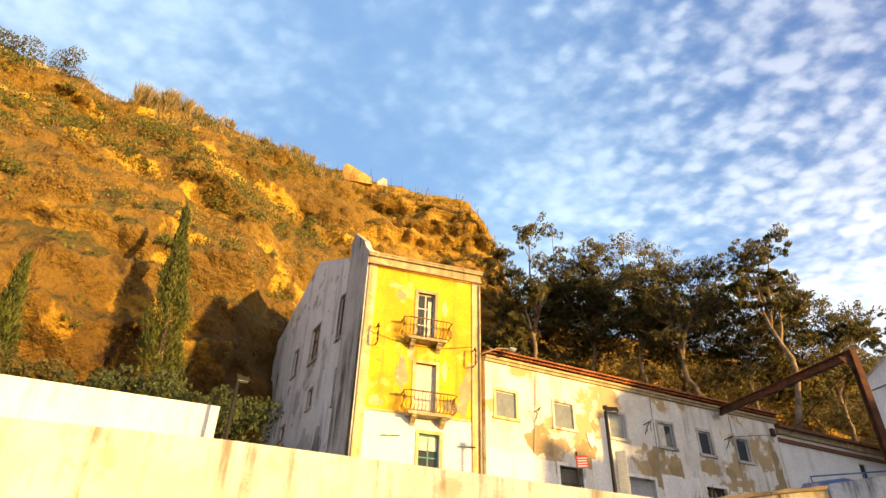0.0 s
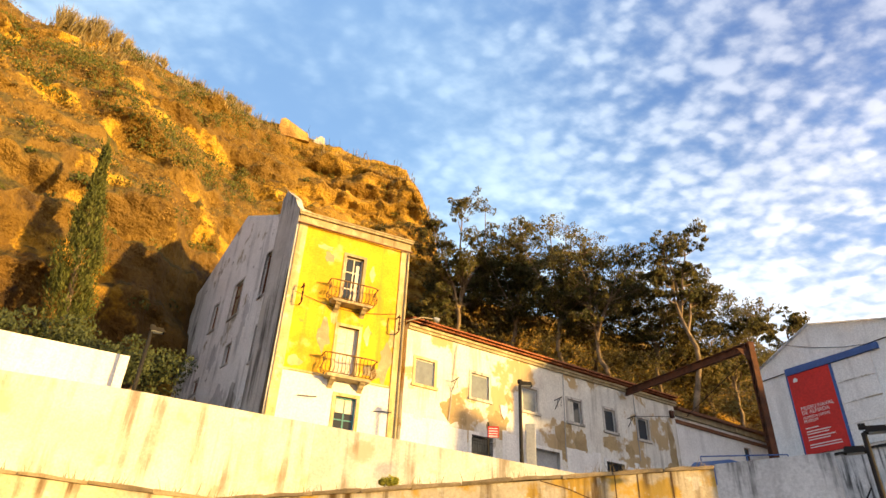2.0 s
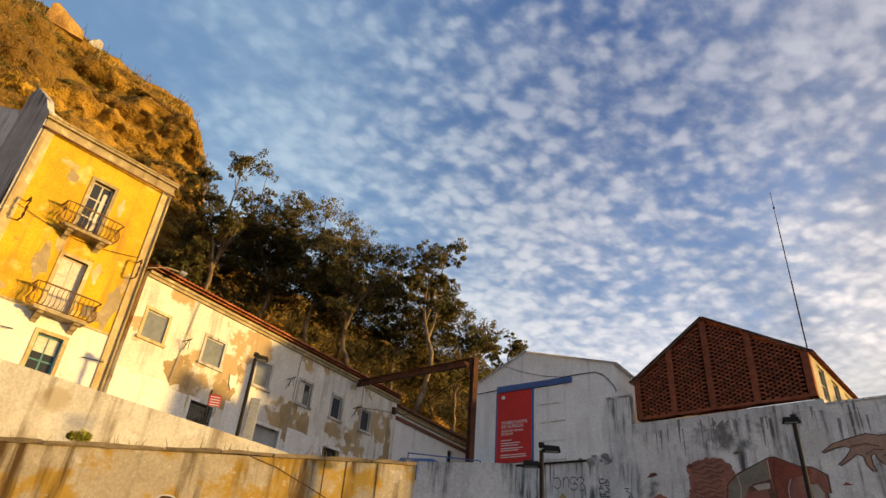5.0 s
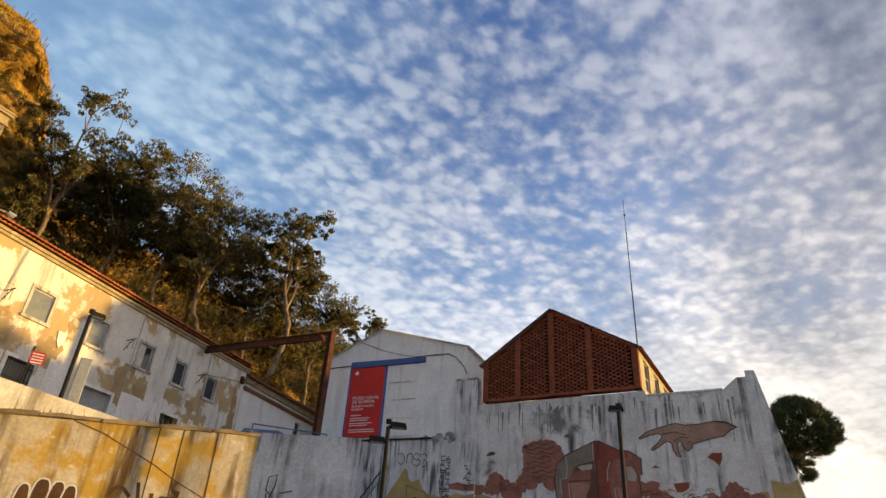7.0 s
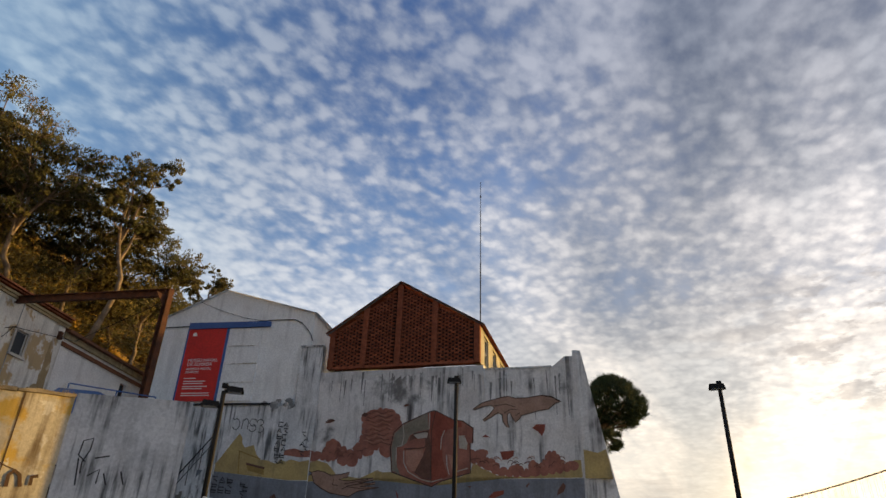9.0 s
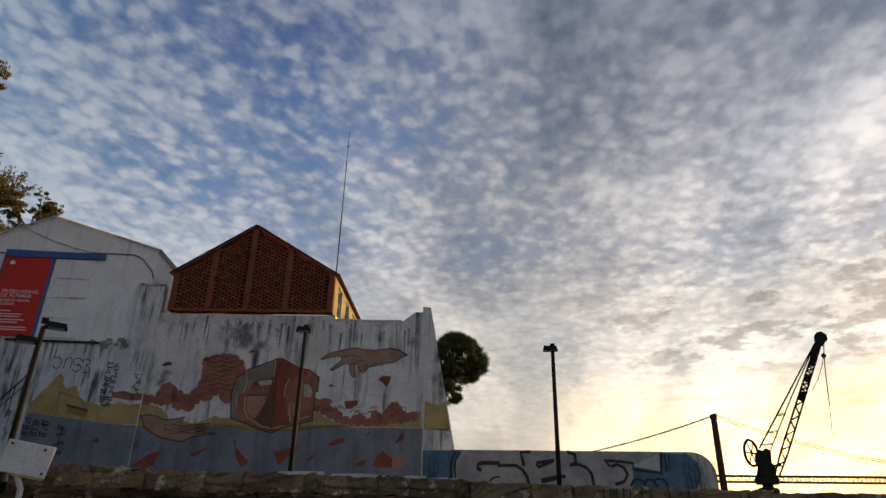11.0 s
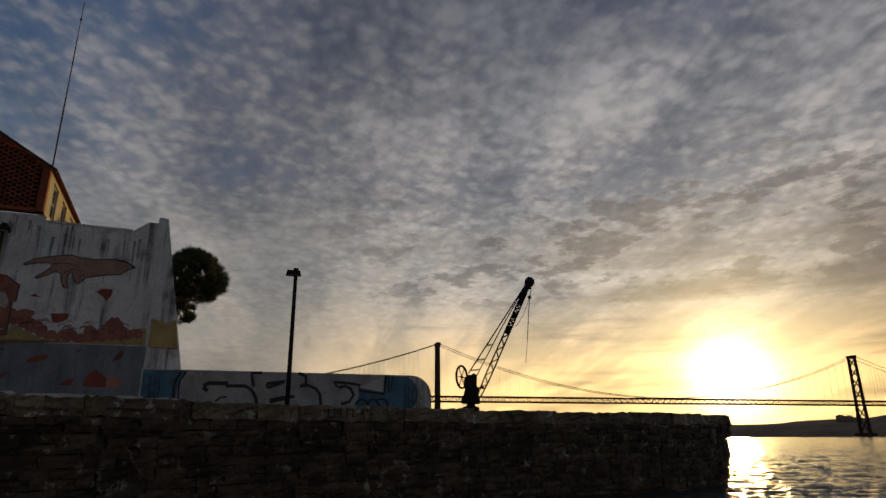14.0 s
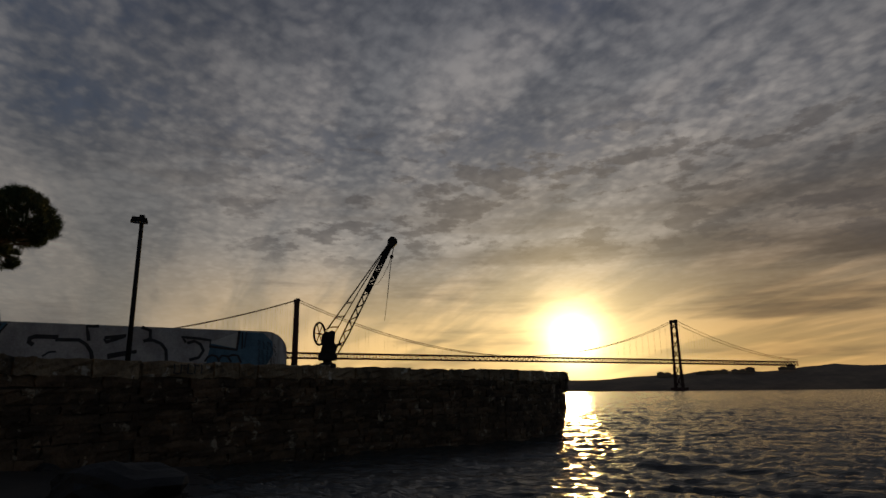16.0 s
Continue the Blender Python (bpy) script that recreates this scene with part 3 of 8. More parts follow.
def build_far_shore():
    # low hills beyond the river, with blocks of flats on their crest
    bm = B()
    rows = []
    for k in range(70):
        az = 116 + k * 1.0
        h = 40 + 36 * max(0, min(1, (az - 121) / 20)) + 14 * noise.noise(Vector((az * 0.22, 0, 0))) + 5 * noise.noise(Vector((az * 0.9, 3, 0)))
        a = ground_spot(az, 2150)
        b = ground_spot(az, 2500)
        c = ground_spot(az, 3300)
        rows.append([bm.verts.new((a.x, a.y, -1)), bm.verts.new((a.x * 1.01, a.y * 1.01, 5)), bm.verts.new((b.x, b.y, max(8, h))), bm.verts.new((c.x, c.y, max(8, h * 0.9)))])
    for a, b in zip(rows, rows[1:]):
        for i in range(3):
            bm.faces.new((a[i], b[i], b[i + 1], a[i + 1]))
    tagged(part("far_shore", bm, M_HILL, smooth=True), "hazy dark hills on the far bank", "hills", kind="structure")
    rng = random.Random(8)
    for az, n in ((130.2, 3), (133.5, 4), (136.0, 3), (139.5, 2)):
        for k in range(n):
            p = ground_spot(az + k * 0.55, 2440)
            w, h = rng.uniform(22, 44), rng.uniform(8, 17)
            base = 40 + 36 * max(0, min(1, (az - 121) / 20)) - 8
            t = thing("apartment_block", pose(p.x, p.y, base, 0, 0, -az), "dark distant block of flats on the hill", "building", "flats on the far hill")
            part("wall", box(B(), -w / 2, w / 2, -8, 8, 0, h), M_HILL, t)
            part("roof", box(B(), -w / 4, w / 4, -4, 4, h, h + 3), M_HILL, t)


def build_bridge():
    a, b = ground_spot(98.05, 1290), ground_spot(131.6, 1826)
    f = Face(a, b)
    span = f.len
    t = thing("suspension_bridge", f.m(0), "long red suspension bridge across the river, dark against the sunset", "bridge")

    def tower(x, name):
        for s in (-1, 1):
            bm = B()
            tube(bm, [(x, s * 13, 0), (x, s * 11, 70), (x, s * 9, 190)], [4.6, 3.9, 3.4], 6)
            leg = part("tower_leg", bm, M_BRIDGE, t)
        for z0, z1 in ((12, 40), (42, 68), (86, 110), (112, 136), (138, 160), (162, 184)):
            bm = B()
            tube(bm, [(x, -9, z0), (x, 9, z1)], 1.5, 4)
            tube(bm, [(x, 9, z0), (x, -9, z1)], 1.5, 4)
            part("tower_brace", bm, M_BRIDGE, t)
        part("tower_top", box(B(), x - 4, x + 4, -11, 11, 182, 190), M_BRIDGE, t)
        part("pier", box(B(), x - 14, x + 14, -18, 18, -1, 9), M_BRIDGE, t)

    tower(0, "south")
    tower(span, "north")
    deck_z = 72
    x0, x1 = -480, span + 490
    for s in (-1, 1):
        bm = B()
        for z in (deck_z, deck_z + 10):
            box(bm, x0, x1, s * 10 - 0.7, s * 10 + 0.7, z - 1.4, z + 1.4)
        part("deck_chord", bm, M_BRIDGE, t)
        bm = B()
        n = int((x1 - x0) / 14)
        for k in range(n):
            xa, xb = x0 + (x1 - x0) * k / n, x0 + (x1 - x0) * (k + 1) / n
            tube(bm, [(xa, s * 10, deck_z), ((xa + xb) / 2, s * 10, deck_z + 10)], 0.85, 4, False)
            tube(bm, [((xa + xb) / 2, s * 10, deck_z + 10), (xb, s * 10, deck_z)], 0.85, 4, False)
        part("deck_truss", bm, M_BRIDGE, t)
        for lo, hi, za, zb, zm in ((0, span, 188, 188, 84), (x0, 0, 88, 188, 116), (span, x1, 188, 88, 116)):
            pts, hang = [], B()
            for k in range(49):
                q = k / 48
                if lo == 0:
                    z = zm + (188 - zm) * (2 * q - 1) ** 2
                else:
                    z = za + (zb - za) * q - 4 * (18) * q * (1 - q)
                x = lo + (hi - lo) * q
                pts.append((x, s * 9.5, z))
                if 0 < k < 48:
                    tube(hang, [(x, s * 9.5, deck_z + 10), (x, s * 9.5, z)], 0.15, 3, False)
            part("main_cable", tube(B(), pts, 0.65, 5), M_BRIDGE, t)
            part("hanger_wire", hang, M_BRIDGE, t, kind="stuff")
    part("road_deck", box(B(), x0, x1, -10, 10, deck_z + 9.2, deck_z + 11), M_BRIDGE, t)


build_water()
build_beach()
build_far_shore()
build_bridge()
stone_lump("beach_rock", 12.2, 0.75, 0.28, 1.15, 0.8, 0.45, 3, M_WETROCK, "low dark rock on the wet sand")
stone_lump("beach_rock", 16.0, 2.6, 0.25, 0.4, 0.3, 0.2, 4, M_WETROCK, "small dark rock on the wet sand")

# ---------------------------------------------------------------- quay and sea walls
QUAY_Z = EYE + 0.85
QUAY = [(10.2, 11.0), (14.3, 4.7), (17.3, 1.0), (19.5, -3.6), (22.0, -11.2), (24.7, -15.7)]


def strip_wall(name, line, z_tops, z0, thick, material, label):
    """A wall along a broken line; z_tops: its height at each corner; it grows thick away from the eye."""
    bm = B()
    front, back = [], []
    for i, p in enumerate(line):
        p = Vector(p)
        d = (Vector(line[min(i + 1, len(line) - 1)]) - Vector(line[max(i - 1, 0)])).normalized()
        n = Vector((-d.y, d.x))
        q = p + n * (thick[i] if isinstance(thick, (list, tuple)) else thick)
        zt = z_tops[i] if isinstance(z_tops, (list, tuple)) else z_tops
        front.append((bm.verts.new((p.x, p.y, z0)), bm.verts.new((p.x, p.y, zt))))
        back.append((bm.verts.new((q.x, q.y, z0)), bm.verts.new((q.x, q.y, zt))))
    for i in range(len(line) - 1):
        f0, f1, b0, b1 = front[i], front[i + 1], back[i], back[i + 1]
        bm.faces.new((f0[0], f1[0], f1[1], f0[1]))
        bm.faces.new((b1[0], b0[0], b0[1], b1[1]))
        bm.faces.new((f0[1], f1[1], b1[1], b0[1]))
    for k, s in ((0, 1), (-1, -1)):
        q = [front[k][0], front[k][1], back[k][1], back[k][0]]
        bm.faces.new(q[::s])
    bmesh.ops.recalc_face_normals(bm, faces=bm.faces)
    return tagged(part(name, bm, material), label, "wall", kind="structure")


def build_quay():
    QUAY_BODY = QUAY[:-1] + [(24.2, -14.9)]
    strip_wall("wall_quay", [(x + 0.035, y + 0.018) for x, y in QUAY_BODY], QUAY_Z - 0.34, -1.0, 1.2, M_MORTAR, "old rough stone quay wall standing in the river")
    bm = B()
    edge = [bm.verts.new((x + 0.7, y + 0.4, QUAY_Z - 0.32)) for x, y in QUAY]
    back = [bm.verts.new(p) for p in ((44, -15.6, QUAY_Z - 0.32), (46, 12, QUAY_Z - 0.32), (40, 34, QUAY_Z - 0.32), (14, 24, QUAY_Z - 0.32))]
    bm.faces.new(edge + back)
    tagged(part("pavement", bm, M_PAVING), "worn grey paving on top of the quay", "pavement", kind="structure")
    # end of the quay
    f = Face((24.3, -14.95), (46, -14.6))
    bm = box(B(), 0.3, f.len, 0.02, 1.0, -1.0, QUAY_Z - 0.32)
    ob = part("wall_quay_end", bm, M_MORTAR)
    ob.matrix_world = f.m()
    tagged(ob, "end of the stone quay wall in the water", "wall", kind="structure")


build_quay()


def quay_ledge():
    """A pale concrete strip on the edge stones, and sprayed bars on the face below."""
    t = thing("concrete_ledge", Face(QUAY[0], QUAY[1]).m(QUAY_Z - 0.04), "broken pale concrete strip lying along the quay edge", "ledge")
    a, b = Face(QUAY[0], QUAY[1]), Face(QUAY[1], QUAY[2])
    inv = a.m(QUAY_Z - 0.04).inverted()
    rng = random.Random(15)
    for f, x0, x1 in ((a, 4.9, 6.0), (a, 6.1, 7.45), (b, 0.05, 0.9), (b, 0.95, 1.7)):
        bm = prism(B(), [(x0, 0), (x1, 0), (x1 - 0.08, 0.07 + rng.uniform(0, 0.03)), ((x0 + x1) / 2, 0.09), (x0 + 0.05, 0.06)], 0.22, 0.75)
        ob = part("slab", bm, M_OLDPIER, t)
        ob.matrix_local = inv @ f.m(QUAY_Z - 0.04)
    g = Face(QUAY[2], QUAY[3])
    u = thing("quay_scrawl", g.m(0), "dark sprayed bars on the quay stones", "graffiti")
    for k, x in enumerate((0.75, 0.92, 1.10, 1.28, 1.46)):
        part("bar", ribbon(B(), [(x, 2.58), (x + 0.02, 2.46), (x, 2.34)], 0.035, -0.17), M_SPRAY, u)
        if k < 4:
            part("bar", ribbon(B(), [(x + 0.02, 2.35 + 0.2 * (k % 2)), (x + 0.14, 2.34 + 0.2 * (k % 2))], 0.03, -0.172), M_SPRAY, u)


quay_ledge()
stone_lump("quay_capstone", QUAY[-1][0] + 0.12, QUAY[-1][1] + 0.32, QUAY_Z - 0.58, 0.42, 0.42, 0.46, 6, M_STONE, "rounded overhanging stone at the end of the quay")

# tall parapet of the ramp along the beach: lit part, then a grey part that turns away
FRONT = [(-17.0, 13.0), (-9.6, 17.1), (-3.5, 19.0), (9.73, 16.1)]
FRONT_Z = [EYE + 2.95, EYE + 2.80, EYE + 2.62, EYE + 3.85]
GREY = [(9.76, 16.09), (11.24, 15.10), (12.12, 14.49)]
strip_wall("wall_sea", FRONT, [z - 0.12 for z in FRONT_Z], -0.3, 0.5, M_SEAWALL, "stained yellowish rendered sea wall with graffiti")
strip_wall("wall_grey", GREY, [EYE + 3.85, EYE + 3.95, EYE + 4.00], -0.3, [0.4, 0.4, 0.35], M_GREYWALL, "grey streaked concrete end of the sea wall")
# white parapet of the upper street
STREETWALL = [(-22.0, 14.6), (-12.4, 17.7), (-6.5, 19.5), (-1.2, 21.0), (6.9, 21.0), (12.0, 20.2)]
STREETWALL_Z = [EYE + 5.5, EYE + 5.5, EYE + 5.52, EYE + 5.34, EYE + 4.47, EYE + 3.7]
strip_wall("wall_street", STREETWALL, STREETWALL_Z, 2.0, 0.4, M_WHITEWASH, "whitewashed street parapet with dark rain stains")
HIGHWALL = [(-24.0, 15.0), (-13.7, 18.7), (-7.85, 21.9)]
strip_wall("wall_upper", HIGHWALL, [EYE + 7.4, EYE + 7.15, EYE + 7.38], 4.0, 0.45, M_WHITEPAINT, "clean white garden wall above the street")


def build_street():
    bm = B()
    near = [(-22, 15.0, 6.3), (-12.4, 18.0, 6.3), (-6.5, 19.8, 6.3), (-1.2, 21.3, 6.2), (6.9, 21.3, 5.3), (12, 20.6, 4.5), (16, 19.5, 3.6)]
    far = [(-26, 30, 6.3), (-14, 32, 6.3), (-7, 40, 6.3), (0, 42, 6.2), (10, 44, 5.4), (20, 44, 4.8), (30, 42, 4.0)]
    a = [bm.verts.new(p) for p in near]
    b = [bm.verts.new(p) for p in far]
    for i in range(len(a) - 1):
        bm.faces.new((a[i], a[i + 1], b[i + 1], b[i]))
    tagged(part("road", bm, M_PAVING), "grey street behind the parapet", "road", kind="structure")


build_street()


# ---------------------------------------------------------------- cliff and hillside
CREST = [(-110, 30), (-75, 36), (-46.9, 39.2), (-44.2, 39.6), (-40.4, 40.3), (-36.8, 39.8), (-34.7, 40.9), (-31.9, 41.2), (-25.8, 41.1), (-19.1, 40.2), (-15.0, 39.6), (-11.1, 39.5), (-5.7, 38.8), (2.9, 37.7), (5.4, 34.9), (6.4, 32.0), (7.4, 29.0), (9.5, 26.5), (20, 24), (40, 17.5), (60, 12)]


def crest_el(az):
    return float(np.interp(az, [c[0] for c in CREST], [c[1] for c in CREST]))


def cliff_point(az, q):
    """q 0 at the foot, 0.4 at the top of the bare rock face, 1 at the crest."""
    foot = float(np.interp(az, (-110, -45, -20, -8, 6, 12, 40, 60), (26, 27, 30, 42, 44, 44, 47, 52)))
    face_el = float(np.interp(az, (-110, -45, -28, -16, -8, 6, 10, 60), (29, 31, 31.5, 27, 29, 27, 20, 8)))
    top_d = float(np.interp(az, (-110, -45, -20, -8, 5, 8, 12, 60), (46, 50, 52, 54, 52, 54, 66, 80)))
    face_d = foot + float(np.interp(az, (-45, -10, 5, 10, 40), (4, 3, 3, 6, 8)))
    ends = [(foot, EYE + 3.5), (face_d, EYE + face_d * math.tan(radians(face_el))), (top_d, EYE + top_d * math.tan(radians(crest_el(az)))), (top_d + 14, EYE + top_d * math.tan(radians(crest_el(az))) - 3)]
    if q < 0.4:
        k, a, b = q / 0.4, ends[0], ends[1]
    elif q <= 1:
        k, a, b = (q - 0.4) / 0.6, ends[1], ends[2]
    else:
        k, a, b = (q - 1) / 0.2, ends[2], ends[3]
    dist, z = a[0] + (b[0] - a[0]) * k, a[1] + (b[1] - a[1]) * k
    p = ground_spot(az, dist)
    p = Vector((p.x, p.y, z))
    fade = min(1, q / 0.1) * (1 if q < 0.93 else 0.35)
    s = Vector((p.x, p.y, p.z)) * 0.13
    big = noise.fractal(s, 0.9, 2.1, 5) * (1.6 if q < 0.45 else 2.0)
    ledge = noise.noise(Vector((p.x * 0.05, p.y * 0.05, p.z * 0.55))) * 1.0 + noise.noise(Vector((p.x * 0.3, p.y * 0.3, p.z * 0.9))) * 0.5
    h = heading(az, 0)
    crag = abs(noise.noise(Vector((p.x * 0.22, p.y * 0.22, p.z * 0.5)))) * 1.5 + noise.fractal(s * 6.0, 0.9, 2.2, 4) * 0.38
    bluff = min(1.0, max(0.0, (az + 14) / 8)) * min(1.0, max(0.0, (q - 0.3) / 0.15))
    beds = noise.noise(Vector((p.x * 0.10, p.y * 0.10, p.z * 1.1 + 3.0)))
    ledge += bluff * (1.1 * max(-0.35, min(0.35, beds * 2.2)) + 0.5 * abs(noise.noise(Vector((p.x * 0.8, p.y * 0.8, p.z * 0.35)))))
    return p - h * (big + ledge + crag - 0.6) * fade + Vector((0, 0, (0.5 * noise.noise(s * 3.1) + 0.35 * noise.noise(s * 11)) * fade))


def build_cliff():
    bm = B()
    n, m = 560, 170
    grid = []
    for i in range(n):
        az = -100 + 155 * i / (n - 1)
        grid.append([bm.verts.new(cliff_point(az, 1.2 * j / (m - 1))) for j in range(m)])
    for i in range(n - 1):
        for j in range(m - 1):
            bm.faces.new((grid[i][j], grid[i + 1][j], grid[i + 1][j + 1], grid[i][j + 1]))
    ob = part("ground_cliff", bm, M_CLIFF, smooth=True)
    tagged(ob, "tall ochre sandstone cliff with dry grass on its slope", "cliff", kind="structure")


def make_cliff_material():
    """Rock where the ground is steep, dry grass and scrub where it lies back."""
    m = surface("cliff_ground", (0.28, 0.165, 0.034), (0.17, 0.098, 0.024), 0.20, 2.4, 0.95, 1.0, dist=0.6, patch=((0.60, 0.36, 0.045), 0.15, 0.555, 0.61), patch2=((0.09, 0.055, 0.025), 0.42, 0.56, 0.68))
    nt = m.node_tree
    N, L = nt.nodes.new, nt.links.new
    bsdf = nt.nodes["Principled BSDF"]
    rock = bsdf.inputs["Base Color"].links[0].from_socket
    geo = N("ShaderNodeNewGeometry")
    sep = N("ShaderNodeSeparateXYZ")
    L(geo.outputs["Normal"], sep.inputs[0])
    n1 = N("ShaderNodeTexNoise")
    n1.inputs["Scale"].default_value, n1.inputs["Detail"].default_value = 0.22, 6
    L(geo.outputs["Position"], n1.inputs["Vector"])
    add = N("ShaderNodeMath")
    add.operation = "ADD"
    L(sep.outputs[2], add.inputs[0])
    L(n1.outputs["Fac"], add.inputs[1])
    rm = N("ShaderNodeMapRange")
    L(add.outputs[0], rm.inputs[0])
    rm.inputs[1].default_value, rm.inputs[2].default_value = 0.86, 1.06
    n2 = N("ShaderNodeTexNoise")
    n2.inputs["Scale"].default_value, n2.inputs["Detail"].default_value, n2.inputs["Roughness"].default_value = 0.6, 10, 0.78
    L(geo.outputs["Position"], n2.inputs["Vector"])
    grass = N("ShaderNodeValToRGB")
    grass.color_ramp.elements[0].position, grass.color_ramp.elements[0].color = 0.36, (0.065, 0.062, 0.018, 1)
    grass.color_ramp.elements[1].position, grass.color_ramp.elements[1].color = 0.62, (0.20, 0.125, 0.030, 1)
    L(n2.outputs["Fac"], grass.inputs[0])
    mx = N("ShaderNodeMix")
    mx.data_type = "RGBA"
    L(rm.outputs[0], mx.inputs[0])
    L(rock, mx.inputs[6])
    L(grass.outputs[0], mx.inputs[7])
    zp = N("ShaderNodeSeparateXYZ")
    L(geo.outputs["Position"], zp.inputs[0])
    # bare golden bedded sandstone where the bluff ends
    bed = N("ShaderNodeMapping")
    bed.inputs[3].default_value = (0.25, 0.25, 2.2)
    L(geo.outputs["Position"], bed.inputs[0])
    nb = N("ShaderNodeTexNoise")
    nb.inputs["Scale"].default_value, nb.inputs["Detail"].default_value, nb.inputs["Roughness"].default_value = 0.8, 6, 0.65
    L(bed.outputs[0], nb.inputs["Vector"])
    gold = N("ShaderNodeValToRGB")
    gold.color_ramp.elements[0].position, gold.color_ramp.elements[0].color = 0.34, (0.15, 0.08, 0.022, 1)
    gold.color_ramp.elements[1].position, gold.color_ramp.elements[1].color = 0.60, (0.50, 0.295, 0.045, 1)
    L(nb.outputs["Fac"], gold.inputs[0])
    lean = N("ShaderNodeMath")
    lean.operation = "MULTIPLY_ADD"
    L(n1.outputs["Fac"], lean.inputs[0])
    lean.inputs[1].default_value = 14.0
    L(zp.outputs[0], lean.inputs[2])
    rb = N("ShaderNodeMapRange")
    L(lean.outputs[0], rb.inputs[0])
    rb.inputs[1].default_value, rb.inputs[2].default_value, rb.inputs[4].default_value = -3.0, 4.0, 0.9
    outcrop = N("ShaderNodeMix")
    outcrop.data_type = "RGBA"
    L(rb.outputs[0], outcrop.inputs[0])
    L(mx.outputs[2], outcrop.inputs[6])
    L(gold.outputs[0], outcrop.inputs[7])
    mx = outcrop
    # lower rock darkened by height in its colour: browner stone and shade together
    rough_z = N("ShaderNodeMath")
    rough_z.operation = "MULTIPLY_ADD"
    L(n1.outputs["Fac"], rough_z.inputs[0])
    rough_z.inputs[1].default_value = 9.0
    L(zp.outputs[2], rough_z.inputs[2])
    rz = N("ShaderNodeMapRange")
    L(rough_z.outputs[0], rz.inputs[0])
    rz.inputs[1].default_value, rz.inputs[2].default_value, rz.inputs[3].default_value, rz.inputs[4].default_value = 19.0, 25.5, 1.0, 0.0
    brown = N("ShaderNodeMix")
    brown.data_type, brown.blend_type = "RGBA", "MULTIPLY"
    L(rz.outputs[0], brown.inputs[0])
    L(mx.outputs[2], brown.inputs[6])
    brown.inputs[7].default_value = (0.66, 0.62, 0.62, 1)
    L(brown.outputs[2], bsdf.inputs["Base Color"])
    return m


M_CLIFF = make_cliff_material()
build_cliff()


# ---------------------------------------------------------------- yellow house
HOUSE = Face((-3.25, 23.75), (1.75, 25.28))
SIDE = Face((-10.9, 37.0), (-3.25, 23.75))
STREET = 6.4


def window_unit(parent, x0, x1, z0, z1, depth, frame_mat, mullions=(0.5,), bars=(0.6,), glass=None, curtain=None):
    """A sash set into an opening: outer frame, glazing bars and one pane for each light."""
    w = 0.06
    bm = B()
    box(bm, x0, x1, depth, depth + 0.06, z0, z0 + w)
    box(bm, x0, x1, depth, depth + 0.06, z1 - w, z1)
    box(bm, x0, x0 + w, depth, depth + 0.06, z0 + w, z1 - w)
    box(bm, x1 - w, x1, depth, depth + 0.06, z0 + w, z1 - w)
    xs = [x0 + w, *[x0 + (x1 - x0) * k for k in mullions], x1 - w]
    zs = [z0 + w, *[z0 + (z1 - z0) * k for k in bars], z1 - w]
    for x in xs[1:-1]:
        box(bm, x - 0.03, x + 0.03, depth + 0.005, depth + 0.05, z0 + w, z1 - w)
    for z in zs[1:-1]:
        box(bm, x0 + w, x1 - w, depth + 0.008, depth + 0.045, z - 0.025, z + 0.025)
    win = part("window", bm, frame_mat, parent)
    for xa, xb in zip(xs, xs[1:]):
        for za, zb in zip(zs, zs[1:]):
            part("pane", box(B(), xa, xb, depth + 0.02, depth + 0.03, za, zb), glass or M_GLASS, win)
    return win


def surround(parent, x0, x1, z0, z1, w=0.16, sill=True, mat=None, proud=0.04):
    bm = B()
    box(bm, x0 - w, x0, -proud, 0.1, z0, z1 + w)
    box(bm, x1, x1 + w, -proud, 0.1, z0, z1 + w)
    box(bm, x0, x1, -proud, 0.1, z1, z1 + w)
    if sill:
        box(bm, x0 - w - 0.05, x1 + w + 0.05, -proud - 0.06, 0.1, z0 - 0.12, z0)
    return part("surround", bm, mat or M_TRIM, parent)


